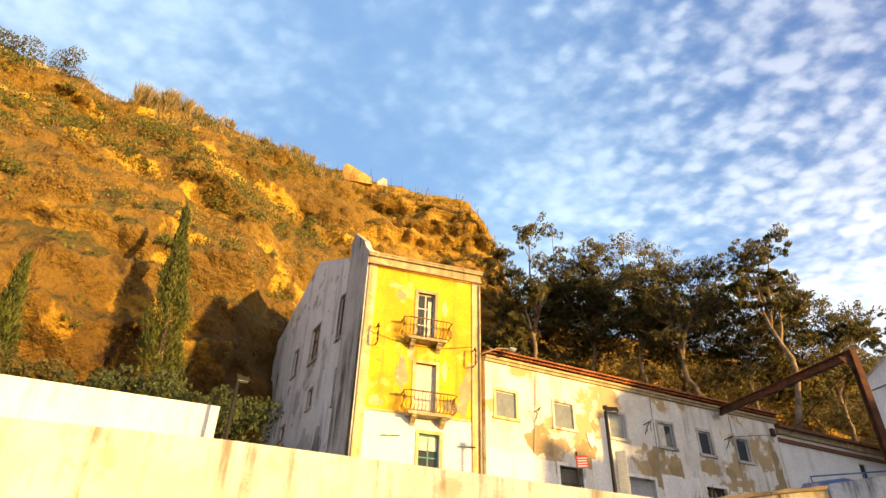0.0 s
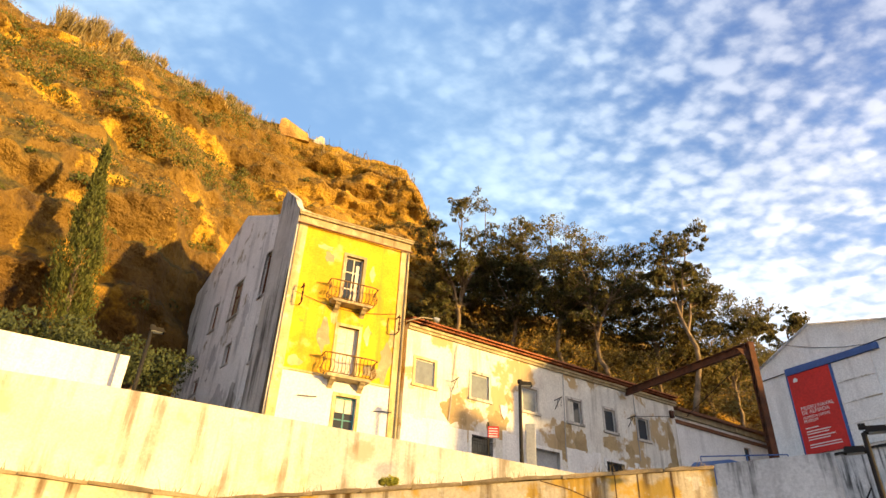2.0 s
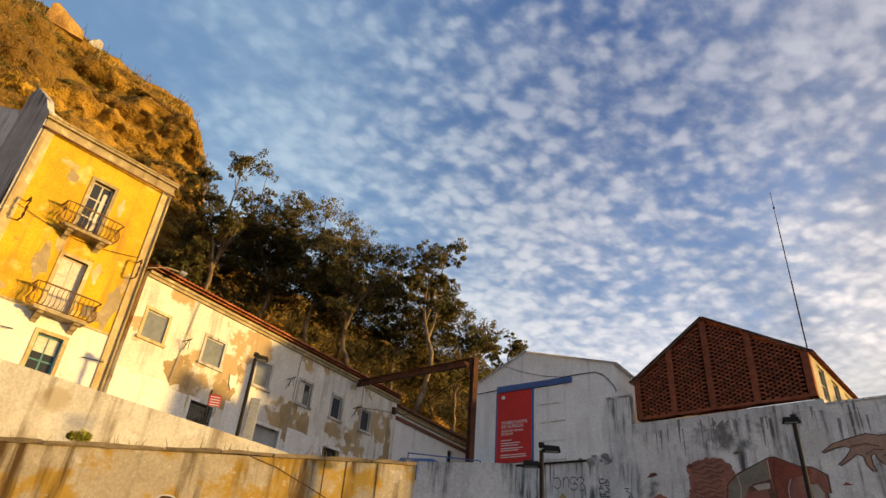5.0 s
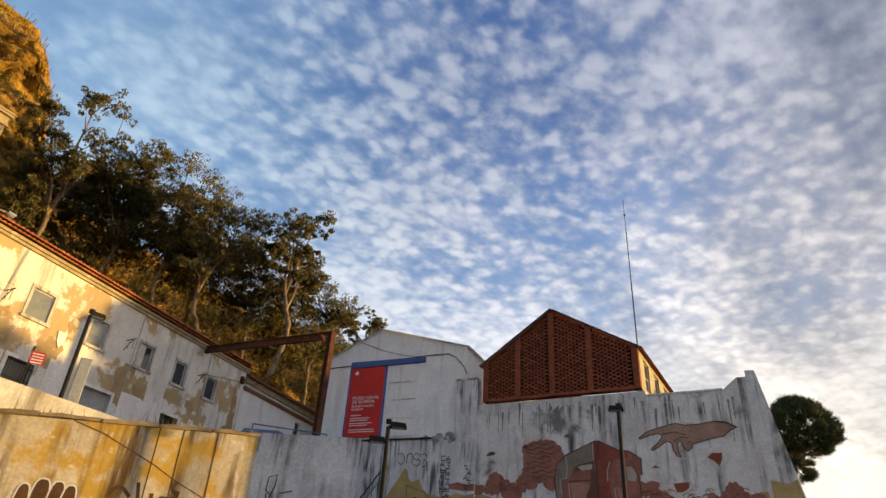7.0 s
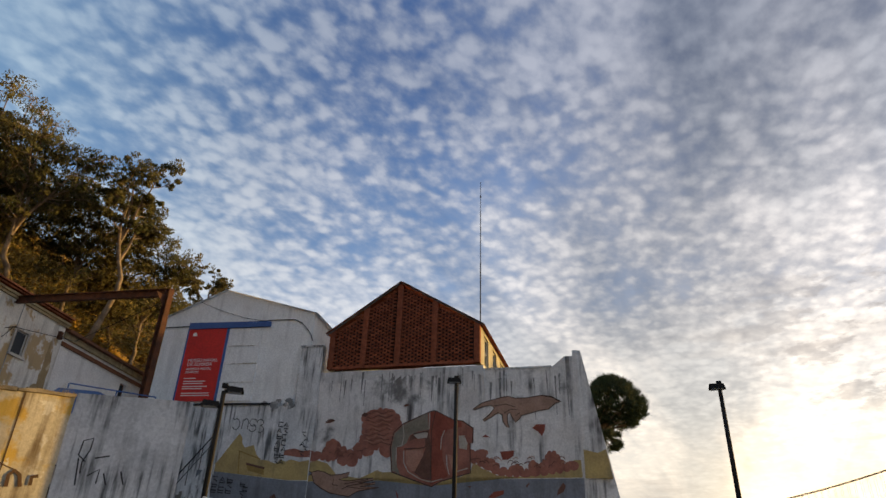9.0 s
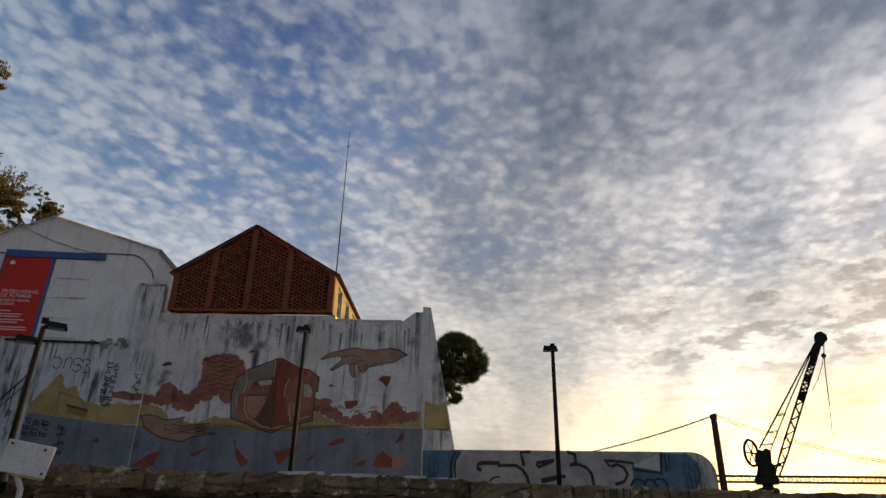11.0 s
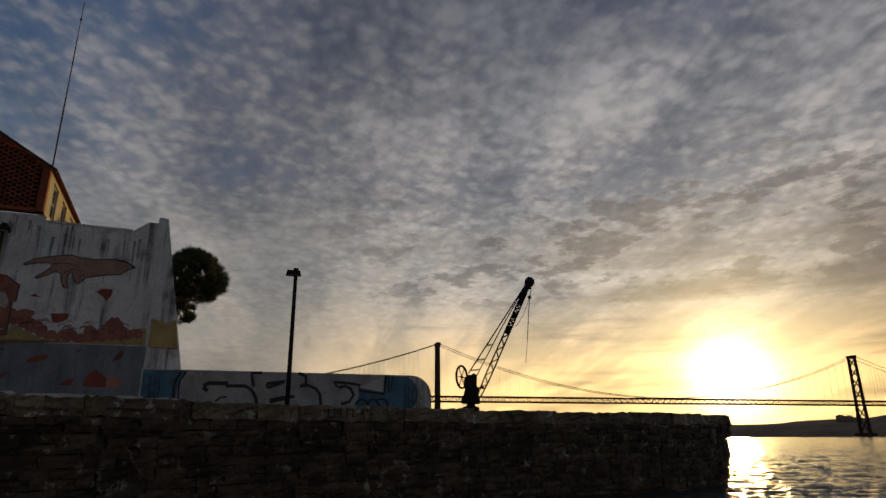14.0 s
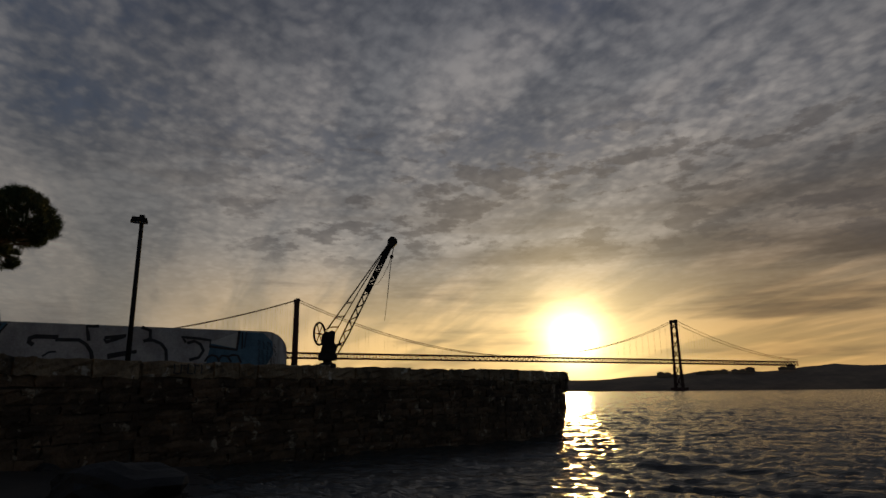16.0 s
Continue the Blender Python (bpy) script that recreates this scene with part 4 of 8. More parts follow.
def balcony(parent, x0, x1, z, out=0.5):
    slab = part("balcony", prism(B(), [(x0 + 0.1, z - 0.11), (x1 - 0.1, z - 0.11), (x1 - 0.04, z), (x0 + 0.04, z)], -out, 0), M_TRIM, parent, "stone balcony slab with rusty belly-shaped railing")
    for x in (x0 + 0.36, x1 - 0.36):
        bm = B()
        pts = [(0, -0.11), (-0.42, -0.11), (-0.40, -0.18), (-0.30, -0.22), (-0.22, -0.32), (-0.10, -0.36), (0, -0.46)]
        a = [bm.verts.new((x - 0.1, y, z + h)) for y, h in pts]
        b = [bm.verts.new((x + 0.1, y, z + h)) for y, h in pts]
        bm.faces.new(a)
        bm.faces.new(b[::-1])
        for i in range(len(pts)):
            bm.faces.new((a[i], b[i], b[(i + 1) % len(pts)], a[(i + 1) % len(pts)]))
        bmesh.ops.recalc_face_normals(bm, faces=bm.faces)
        part("bracket", bm, M_TRIM, slab)
    h, fl = 0.80, 0.12
    rim = [(x0 - fl, 0, z + h), (x0 - fl, -out - fl * 0.4, z + h), (x0 + 0.1, -out - fl, z + h), (x1 - 0.1, -out - fl, z + h), (x1 + fl, -out - fl * 0.4, z + h), (x1 + fl, 0, z + h)]
    part("rail", tube(B(), rim, 0.03, 6), M_BALCONY, slab)
    foot = [(x0 + 0.05, 0, z + 0.06), (x0 + 0.05, -out + 0.04, z + 0.06), (x1 - 0.05, -out + 0.04, z + 0.06), (x1 - 0.05, 0, z + 0.06)]
    part("lower_rail", tube(B(), foot, 0.02, 6), M_BALCONY, slab)

    def bar(px, py, ox, oy):
        """One wrought bar: bellies out low down, draws in, then flares under the rail."""
        prof = ((0.05, -0.04), (0.12, 0.10), (0.24, 0.16), (0.38, 0.11), (0.52, 0.04), (0.68, 0.06), (h, fl))
        part("bar", tube(B(), [(px + ox * o, py + oy * o, z + k) for k, o in prof], 0.014, 4), M_BALCONY, slab)

    n = 13
    for k in range(n + 1):
        bar(x0 + (x1 - x0) * k / n, -out, (-0.5 if k == 0 else 0.5 if k == n else 0), -1)
    for k in range(1, 6):
        bar(x0, -out * k / 6, -1, 0)
        bar(x1, -out * k / 6, 1, 0)
    return slab


def house():
    t = thing("yellow_house", HOUSE.m(STREET - 1.0), "tall narrow old house with flaking yellow plaster front and white base", "house")
    z0 = STREET - 1.0
    L = HOUSE.len

    def at(az, el):
        x, z = HOUSE.spot(az, el)
        return x, z - z0

    top = 17.05 - z0
    # door and window openings, front
    holes = [(2.30, 3.10, 13.12 - z0, 15.50 - z0), (2.34, 3.24, 9.86 - z0, 12.14 - z0), (2.60, 3.46, 7.6 - z0, 9.20 - z0)]
    band = 9.92 - z0
    part("front_wall", pierced(B(), 0, L, 0, band, [holes[2]], 0, 0.5), M_WHITEPAINT, t, "white painted base of the front")
    part("upper_front", pierced(B(), 0, L, band, top, holes[:2], 0, 0.5), M_YELLOW, t, "flaking bright yellow plaster")
    # added sheet, its black stands for the unlit room behind the openings
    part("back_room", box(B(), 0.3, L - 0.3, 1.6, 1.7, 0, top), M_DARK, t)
    part("string_course", box(B(), 0.36, L - 0.44, -0.03, 0.0, band - 0.03, band + 0.05), M_PALETRIM, t)
    # corner pilasters and thin worn cornice
    part("corner_pilaster", box(B(), -0.02, 0.36, -0.05, 0.0, 0, top - 0.55, 0.01), M_PALETRIM, t)
    part("corner_pilaster", box(B(), L - 0.40, L + 0.02, -0.05, 0.0, 0, top - 0.55, 0.01), M_PALETRIM, t)
    bm = B()
    box(bm, -0.06, L + 0.08, -0.10, 0.5, top - 0.55, top - 0.46)
    box(bm, -0.03, L + 0.05, -0.04, 0.5, top - 0.46, top - 0.14)
    box(bm, -0.10, L + 0.12, -0.16, 0.6, top - 0.14, top - 0.04)
    box(bm, -0.12, L + 0.15, -0.20, 0.62, top - 0.04, top + 0.03)
    part("cornice", bm, M_TRIM, t, "weathered pale cornice with a thin dark lip")
    part("gutter", tube(B(), [(-0.1, -0.16, top - 0.58), (L + 0.1, -0.16, top - 0.62)], 0.035, 6), M_BROWN, t)
    # patches where the plaster has come away
    rng = random.Random(44)
    for k, (cx, cz, rx, rz) in enumerate(((1.55, 15.2, 0.22, 0.35), (1.35, 15.65, 0.4, 0.14), (3.55, 14.9, 0.14, 0.45), (1.75, 11.6, 0.3, 0.7), (2.1, 12.5, 0.2, 0.4), (3.6, 11.9, 0.16, 0.5), (4.5, 11.0, 0.3, 0.9), (4.75, 12.0, 0.16, 0.5), (0.75, 10.3, 0.3, 0.25), (4.0, 10.4, 0.5, 0.3))):
        pts = [(cx + rx * rng.uniform(0.55, 1.25) * math.cos(2 * math.pi * q / 13), cz - z0 + rz * rng.uniform(0.55, 1.25) * math.sin(2 * math.pi * q / 13)) for q in range(13)]
        part("bare_patch", prism(B(), pts, -0.004 - 0.0004 * k, 0.01), M_PALETRIM if k % 3 else M_TRIM, t)
    for (a, b, c, d), fm, bars in ((holes[0], M_WOODWHITE, (0.36, 0.70)), (holes[1], M_WOODWHITE, (0.36, 0.70)), (holes[2], M_TEAL, (0.45,))):
        surround(t, a, b, c, d, 0.13, sill=False, mat=M_TRIM if d > 9 else M_PALETRIM, proud=0.03)
        window_unit(t, a, b, c, d, 0.14, fm, (0.5,), bars, None if d > 9 else M_CURTAIN if d > 5 else None)
        if d > 9:
            part("curtain", box(B(), (a + b) / 2 + 0.12, b - 0.12, 0.145, 0.152, c + 0.1, d - 0.3), M_CURTAIN, t)
        elif d < 5:
            part("roller_blind", box(B(), a + 0.07, b - 0.07, 0.145, 0.152, c + (d - c) * 0.62, d - 0.07), M_CURTAIN, t)
    balcony(t, 1.74, 3.62, 13.12 - z0)
    balcony(t, 1.92, 3.88, 9.90 - z0)
    # rusty wall anchors with hanging iron frames
    for x, za, zb in ((0.55, 12.62 - z0, 13.45 - z0), (4.85, 12.25 - z0, 13.0 - z0)):
        bm = B()
        tube(bm, [(x, 0, zb), (x, -0.42, zb + 0.02), (x, -0.45, (za + zb) / 2), (x, -0.42, za), (x, 0, za + 0.04)], 0.03, 6)
        for q in (0.15, 0.5, 0.85):
            tube(bm, [(x, -0.45, za + (zb - za) * q - 0.04), (x, -0.45, za + (zb - za) * q + 0.04)], 0.05, 7)
        part("line_bracket", bm, M_RUST, t)
    for az, el in ((-4.4, 16.4), (2.6, 15.6)):
        x, z = at(az, el)
        part("wall_hook", tube(B(), [(x - 0.4, -0.1, z), (x + 0.35, -0.12, z + 0.05), (x + 0.35, 0.0, z + 0.1)], 0.018, 5), M_IRON, t)
    x, z = at(3.9, 23.4)
    bm = tube(B(), [(x, -0.02, z - 0.15), (x, -0.35, z + 0.1), (x + 0.6, -0.6, z + 0.32), (x + 1.2, -0.7, z + 0.34)], 0.03, 6)
    arm = part("wall_lamp", bm, M_TRIM, t, "wall-mounted street light on a bent arm")
    part("lamp_head", tube(B(), [(x + 1.15, -0.7, z + 0.36), (x + 1.38, -0.74, z + 0.26)], [0.07, 0.13], 10), M_SHUTTER, arm)
    # drainpipe down the joint to the next building
    part("drainpipe", tube(B(), [(L - 0.05, -0.09, 0), (L - 0.05, -0.09, top - 0.7)], 0.05, 8), M_TRIM, t)
    # hanging cable across the front
    z = at(-1, 24.4)[1]
    part("cable", tube(B(), [(0.3 + 4.5 * k / 8, -0.06, z + 0.25 - 0.35 * math.sin(math.pi * k / 8)) for k in range(9)], 0.012, 4), M_IRON, t)

    # gabled side wall
    inv = HOUSE.m(z0).inverted() @ SIDE.m(z0)
    SL = SIDE.len

    def sat(az, el):
        x, z = SIDE.spot(az, el)
        return x, z - z0

    ridge_x, ridge_z = 7.82, 20.6 - z0
    back_x, back_z = 0.55, 17.75 - z0
    front_z = 17.3 - z0
    shoulder = (2.35, 18.25 - z0)
    outline = [(back_x, 0), (SL, 0), (SL, front_z), (12.2, 18.48 - z0), (ridge_x, ridge_z), shoulder, (back_x, back_z)]
    cut_z = 16.6 - z0
    wins = [(12.12, 12.86, 13.97 - z0, 16.22 - z0), (8.50, 9.60, 14.05 - z0, 15.95 - z0), (5.85, 6.55, 14.18 - z0, 15.70 - z0), (12.60, 13.40, 10.76 - z0, 12.42 - z0), (9.22, 9.82, 11.48 - z0, 12.47 - z0), (5.4, 6.1, 10.9 - z0, 11.6 - z0)]
    side = part("side_wall", pierced(B(), back_x, SL, 0, cut_z, wins, 0, 0.45), M_GREYPLASTER, t, "bare grey streaked gable wall")
    side.matrix_local = inv
    gable = part("gable", prism(B(), [(back_x, cut_z), (SL, cut_z)] + outline[2:], 0, 0.45), M_GREYPLASTER, t)
    gable.matrix_local = inv
    for k, (xa, xb, za, zb) in enumerate(wins):
        bm = B()
        box(bm, xa - 0.09, xa, -0.03, 0.05, za, zb + 0.09)
        box(bm, xb, xb + 0.09, -0.03, 0.05, za, zb + 0.09)
        box(bm, xa, xb, -0.03, 0.05, zb, zb + 0.09)
        box(bm, xa - 0.12, xb + 0.12, -0.07, 0.05, za - 0.08, za)
        s = part("side_window_surround", bm, M_OLDPIER, t)
        s.matrix_local = inv
        p = part("side_window", box(B(), xa, xb, 0.16, 0.18, za, zb), M_TRIM if k in (1, 3) else M_SHUTTER if k == 2 else M_GLASS, t, "bricked-up window" if k in (1, 3) else "")
        p.matrix_local = inv
        fr = B()
        box(fr, xa, xa + 0.06, 0.10, 0.16, za, zb)
        box(fr, xb - 0.06, xb, 0.10, 0.16, za, zb)
        box(fr, (xa + xb) / 2 - 0.03, (xa + xb) / 2 + 0.03, 0.11, 0.158, za, zb)
        box(fr, xa, xb, 0.112, 0.156, za + (zb - za) * 0.62, za + (zb - za) * 0.62 + 0.06)
        p = part("sash", fr, M_BROWN, t)
        p.matrix_local = inv
    # stained and patched places on the gable
    for k, (cx, cz, rx, rz, mt) in enumerate(((6.0, 9.6, 1.3, 0.9, M_TRIM), (9.5, 9.8, 0.9, 0.7, M_WHITEWORN), (4.2, 12.6, 0.8, 1.3, M_WHITEWORN), (7.4, 12.4, 0.6, 0.9, M_WHITEWORN), (3.0, 14.6, 0.5, 1.2, M_OLDPIER), (11.2, 9.3, 0.6, 0.9, M_OLDPIER), (10.8, 13.6, 0.35, 1.3, M_WHITEWORN))):
        pts = [(cx + rx * rng.uniform(0.45, 1.3) * math.cos(2 * math.pi * q / 17), cz - z0 + rz * rng.uniform(0.45, 1.3) * math.sin(2 * math.pi * q / 17)) for q in range(17)]
        p = part("plaster_patch", prism(B(), pts, -0.004 - 0.0004 * k, 0.01), mt, t)
        p.matrix_local = inv
    p = part("rain_stain", prism(B(), [(SL - 0.42, 0), (SL - 0.05, 0), (SL - 0.05, 13.8 - z0), (SL - 0.16, 14.4 - z0), (SL - 0.26, 12.0 - z0)], -0.106, -0.09), M_DAMP, t, "dark brown damp strip along the corner")
    p.matrix_local = inv
    # corner pier that rises above the cornice, roof planes and back
    p = part("chimney_pier", prism(B(), [(12.95, 0), (SL - 0.02, 0), (SL - 0.02, 17.25 - z0), (SL - 0.35, 17.55 - z0), (SL - 0.80, 18.25 - z0), (13.75, 18.9 - z0), (13.35, 19.25 - z0), (12.95, 18.95 - z0)], -0.10, 0.20), M_OLDPIER, t, "grey plastered pier rising above the cornice")
    p.matrix_local = inv
    for (xa, za), (xb, zb) in (((12.2, 18.42 - z0), (ridge_x, ridge_z)), ((ridge_x, ridge_z), shoulder), (shoulder, (back_x, back_z))):
        bm = B()
        vs = [bm.verts.new(v) for v in ((xa, 0.02, za + 0.03), (xb, 0.02, zb + 0.03), (xb, 5.0, zb + 0.03), (xa, 5.0, za + 0.03))]
        bm.faces.new(vs)
        bmesh.ops.solidify(bm, geom=bm.faces[:], thickness=0.12)
        r = part("roof", bm, M_TILE, t)
        r.matrix_local = inv
    p = part("far_side_wall", prism(B(), outline, 4.6, 5.0), M_GREYPLASTER, t)
    p.matrix_local = inv
    p = part("small_chimney", box(B(), shoulder[0] - 0.5, shoulder[0] - 0.2, 0.3, 0.6, shoulder[1] - 0.6, shoulder[1] + 1.0), M_RUST, t)
    p.matrix_local = inv
    return t


house()

# ---------------------------------------------------------------- long row building
ROW = Face((1.95, 25.34), (17.95, 32.75))


def row_building():
    z0 = 3.6
    t = thing("row_house", ROW.m(z0), "long two-storey building with peeling white plaster and a tiled eave", "building")
    L = ROW.len

    def at(az, el):
        x, z = ROW.spot(az, el)
        return x, z - z0

    eave = at(4.3, 23.55)[1]
    eave_r = at(28.7, 16.75)[1]
    eave = (eave + eave_r) / 2
    tops = []
    holes, low = [], []
    for x0, x1 in ((0.50, 1.48), (3.46, 4.45), (6.46, 7.36), (9.37, 10.25), (11.91, 12.67), (14.41, 15.22)):
        holes.append((x0, x1, 10.33 - z0, 11.46 - z0))
    for x0, x1, zt in ((3.51, 4.68, 8.70), (6.93, 8.63, 8.70), (11.75, 13.02, 8.80)):
        low.append((x0, x1, 7.3 - z0, zt - z0))
    part("front_wall", pierced(B(), 0, L, 0, eave, holes + low, 0, 0.5), M_OLDWHITE, t, "peeling white plaster over tan render")
    # black sheet in place of unlit rooms
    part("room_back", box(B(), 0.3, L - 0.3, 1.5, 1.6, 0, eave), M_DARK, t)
    rng = random.Random(6)
    x = 0.02
    k = 0
    while x < L - 0.1:
        w = min(rng.uniform(0.25, 0.6), L - 0.05 - x)
        zt = 5.30 + (0.2 if 5 < x < 6.5 or 9.5 < x < 12 else -0.15 * max(0, x - 2) if x < 5 else 0) + rng.uniform(-0.15, 0.15)
        if not any(h[0] - 0.2 < x + w and x < h[1] + 0.2 for h in low):
            part("whitewash_patch", box(B(), x, x + w, -0.006 - 0.0005 * (k % 3), 0.0, 0.1, zt), M_WHITEPAINT, t)
        x += w
        k += 1
    part("end_wall", box(B(), L - 0.5, L, 0.5, 7.5, 0, eave), M_OLDWHITE, t)
    # places where the whitewash has fallen off the tan render
    for k, (cx, cz, rx, rz) in enumerate(((2.7, 9.6, 0.75, 0.55), (4.9, 9.35, 0.65, 0.6), (9.0, 9.5, 0.55, 0.9), (10.1, 9.3, 0.45, 0.7), (12.2, 9.75, 0.55, 0.32), (13.6, 9.6, 0.35, 0.3), (17.1, 9.9, 0.3, 1.6), (16.6, 8.9, 0.5, 0.4), (5.7, 10.6, 0.25, 0.5))):
        pts = []
        for q in range(30):
            a = 2 * math.pi * q / 30
            r = 1 + 0.55 * noise.noise(Vector((math.cos(a) * 1.6, math.sin(a) * 1.6, k * 3.3))) + 0.25 * noise.noise(Vector((math.cos(a) * 5, math.sin(a) * 5, k * 5.1)))
            pts.append((min(L - 0.03, cx + rx * r * math.cos(a)), cz - z0 + rz * r * math.sin(a)))
        part("bare_render", prism(B(), pts, -0.003 - 0.0003 * k, 0.01), M_TANRENDER, t)
    for i, h in enumerate(holes):
        surround(t, *h, 0.12, mat=M_PALETRIM if i == 0 else M_OLDPIER, proud=0.03)
        win = window_unit(t, *h, 0.06, M_WHITEWORN, (), ())
        if i < 3:
            # added sheet over the glass, painted the grey of the reflected sky
            part("blind", box(B(), h[0] + 0.06, h[1] - 0.06, 0.064, 0.076, h[2] + 0.07, h[3] - 0.07), M_DARKPANE, t, "grey pane, sky reflection put into its colour")
        elif i == 3:
            part("half_curtain", box(B(), h[0] + 0.06, (h[0] + h[1]) / 2, 0.066, 0.076, h[2] + 0.07, h[3] - 0.07), M_CURTAIN, t)
    for i, h in enumerate(low):
        surround(t, *h, 0.14, sill=False, mat=M_GREYPLASTER)
        if i == 1:
            part("garage_shutter", box(B(), h[0], h[1], 0.2, 0.24, h[2], h[3]), M_SHUTTER, t)
        else:
            bm = B()
            for k in range(9):
                x = h[0] + (h[1] - h[0]) * (k + 0.5) / 9
                tube(bm, [(x, -0.02, h[2]), (x, -0.02, h[3])], 0.014, 4)
            for k in range(3):
                z = h[2] + (h[3] - h[2]) * (k + 0.5) / 3
                box(bm, h[0], h[1], -0.03, -0.01, z - 0.015, z + 0.015)
            part("window_grille", bm, M_IRON, t)
            part("pane", box(B(), h[0], h[1], 0.2, 0.22, h[2], h[3]), M_GLASS, t)
    # eave: mould, then two courses of tile ends and the roof slope
    bm = B()
    box(bm, -0.02, L + 0.1, -0.18, 0.0, eave - 0.14, eave - 0.02)
    box(bm, -0.02, L + 0.1, -0.10, 0.0, eave - 0.26, eave - 0.14)
    part("eave_mould", bm, M_TRIM, t)
    n = int(L / 0.21)
    for course, (out, dz) in enumerate(((0.30, 0.02), (0.42, 0.12))):
        bm = B()
        for k in range(n):
            x = (k + 0.5) * L / n
            ring0, ring1 = [], []
            for s in range(7):
                a = math.pi * s / 6
                ring0.append(bm.verts.new((x - 0.10 * math.cos(a), -out, eave + dz + 0.09 * math.sin(a))))
                ring1.append(bm.verts.new((x - 0.10 * math.cos(a), 0.5, eave + dz + 0.09 * math.sin(a) + 0.16)))
            for s in range(6):
                bm.faces.new((ring0[s], ring0[s + 1], ring1[s + 1], ring1[s]))
            bm.faces.new(ring0[::-1])
        part("eave_tiles", bm, M_TILE, t, "row of curved terracotta eave tiles", kind="stuff")
    bm = B()
    vs = [bm.verts.new(v) for v in ((0, -0.36, eave + 0.13), (L, -0.36, eave + 0.13), (L, 4.0, eave + 1.7), (0, 4.0, eave + 1.7))]
    bm.faces.new(vs)
    bmesh.ops.solidify(bm, geom=bm.faces[:], thickness=0.1)
    part("roof", bm, M_TILE, t)
    # wires, line poles and little brackets on the front
    for az, e0, e1, dx in ((9.3, 22.2, 15.0, -0.35), (19.3, 20.0, 12.2, -0.1), (25.4, 17.5, 12.0, 0.0)):
        x, zb = at(az, e0)
        za = at(az, e1)[1]
        part("wall_cable", tube(B(), [(x, -0.06, zb), (x + dx * 0.5, -0.06, (za + zb) / 2), (x + dx, -0.06, za)], 0.02, 5), M_SHUTTER, t)
    for x, z in ((2.40, 10.55 - z0), (8.50, 10.95 - z0), (13.65, 11.0 - z0)):
        bm = B()
        tube(bm, [(x, 0, z + 0.25), (x, -0.55, z + 0.3)], 0.022, 5)
        tube(bm, [(x, 0, z - 0.2), (x, -0.4, z + 0.28)], 0.018, 5)
        for k in range(2):
            tube(bm, [(x, -0.2 - 0.25 * k, z + 0.29), (x, -0.2 - 0.25 * k, z - 0.15)], 0.014, 4)
        part("wire_bracket", bm, M_IRON, t)
    x, z = 5.31, 10.0 - z0
    part("wall_emblem", prism(B(), [(x - 0.22, z + 0.3), (x + 0.22, z + 0.3), (x + 0.16, z - 0.1), (x, z - 0.35), (x - 0.16, z - 0.1)], -0.05, 0), M_GREYPLASTER, t, "small carved stone shield")
    x, z = at(28.4, 15.6)
    part("drain_box", box(B(), x - 0.12, x + 0.12, -0.16, 0, z - 0.2, z + 0.2), M_RUST, t)
    return t


row_building()

EXT = Face((18.1, 33.1), (27.5, 37.6))


def extension():
    z0 = 3.0
    t = thing("white_annex", EXT.m(z0), "low white building with a brown painted eave", "building")
    x0, z1 = EXT.spot(29.2, 16.05)
    zr = EXT.spot(35.3, 13.2)[1]
    top = (z1 + zr) / 2 - z0
    L = EXT.len
    wx, wz = EXT.spot(33.9, 12.2)
    hole = (wx - 0.35, wx + 0.35, wz - z0 - 0.55, wz - z0 + 0.4)
    part("front_wall", pierced(B(), 0, L, 0, top - 0.35, [hole], 0, 0.4), M_WHITEPAINT, t)
    # added black sheet: darkness of the annex interior put into its colour
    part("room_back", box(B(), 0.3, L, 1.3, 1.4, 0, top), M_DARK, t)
    window_unit(t, *hole, 0.15, M_BROWN, (), ())
    bm = B()
    box(bm, -0.05, L, -0.1, 0.4, top - 0.75, top - 0.55)
    part("lower_band", bm, M_BROWN, t)
    part("fascia", box(B(), -0.05, L, -0.16, 0.4, top - 0.35, top - 0.05), M_TRIM, t)
    part("eave", box(B(), -0.05, L, -0.4, 0.5, top - 0.05, top + 0.1), M_BROWN, t)
    bm = B()
    vs = [bm.verts.new(v) for v in ((0, -0.4, top + 0.1), (L, -0.4, top + 0.1), (L, 4, top + 1.2), (0, 4, top + 1.2))]
    bm.faces.new(vs)
    bmesh.ops.solidify(bm, geom=bm.faces[:], thickness=0.1)
    part("roof", bm, M_TILE, t)


extension()

# ---------------------------------------------------------------- mural wall, museum shed, brick hall
MURAL = Face((27.78, 23.0), (31.16, 9.33))
TERRACE = Face((23.76, 34.07), (27.67, 23.27))
SHED = Face((24.3, 33.42), (27.56, 24.09))
HALL = Face((27.8, 22.95), (29.97, 14.16))


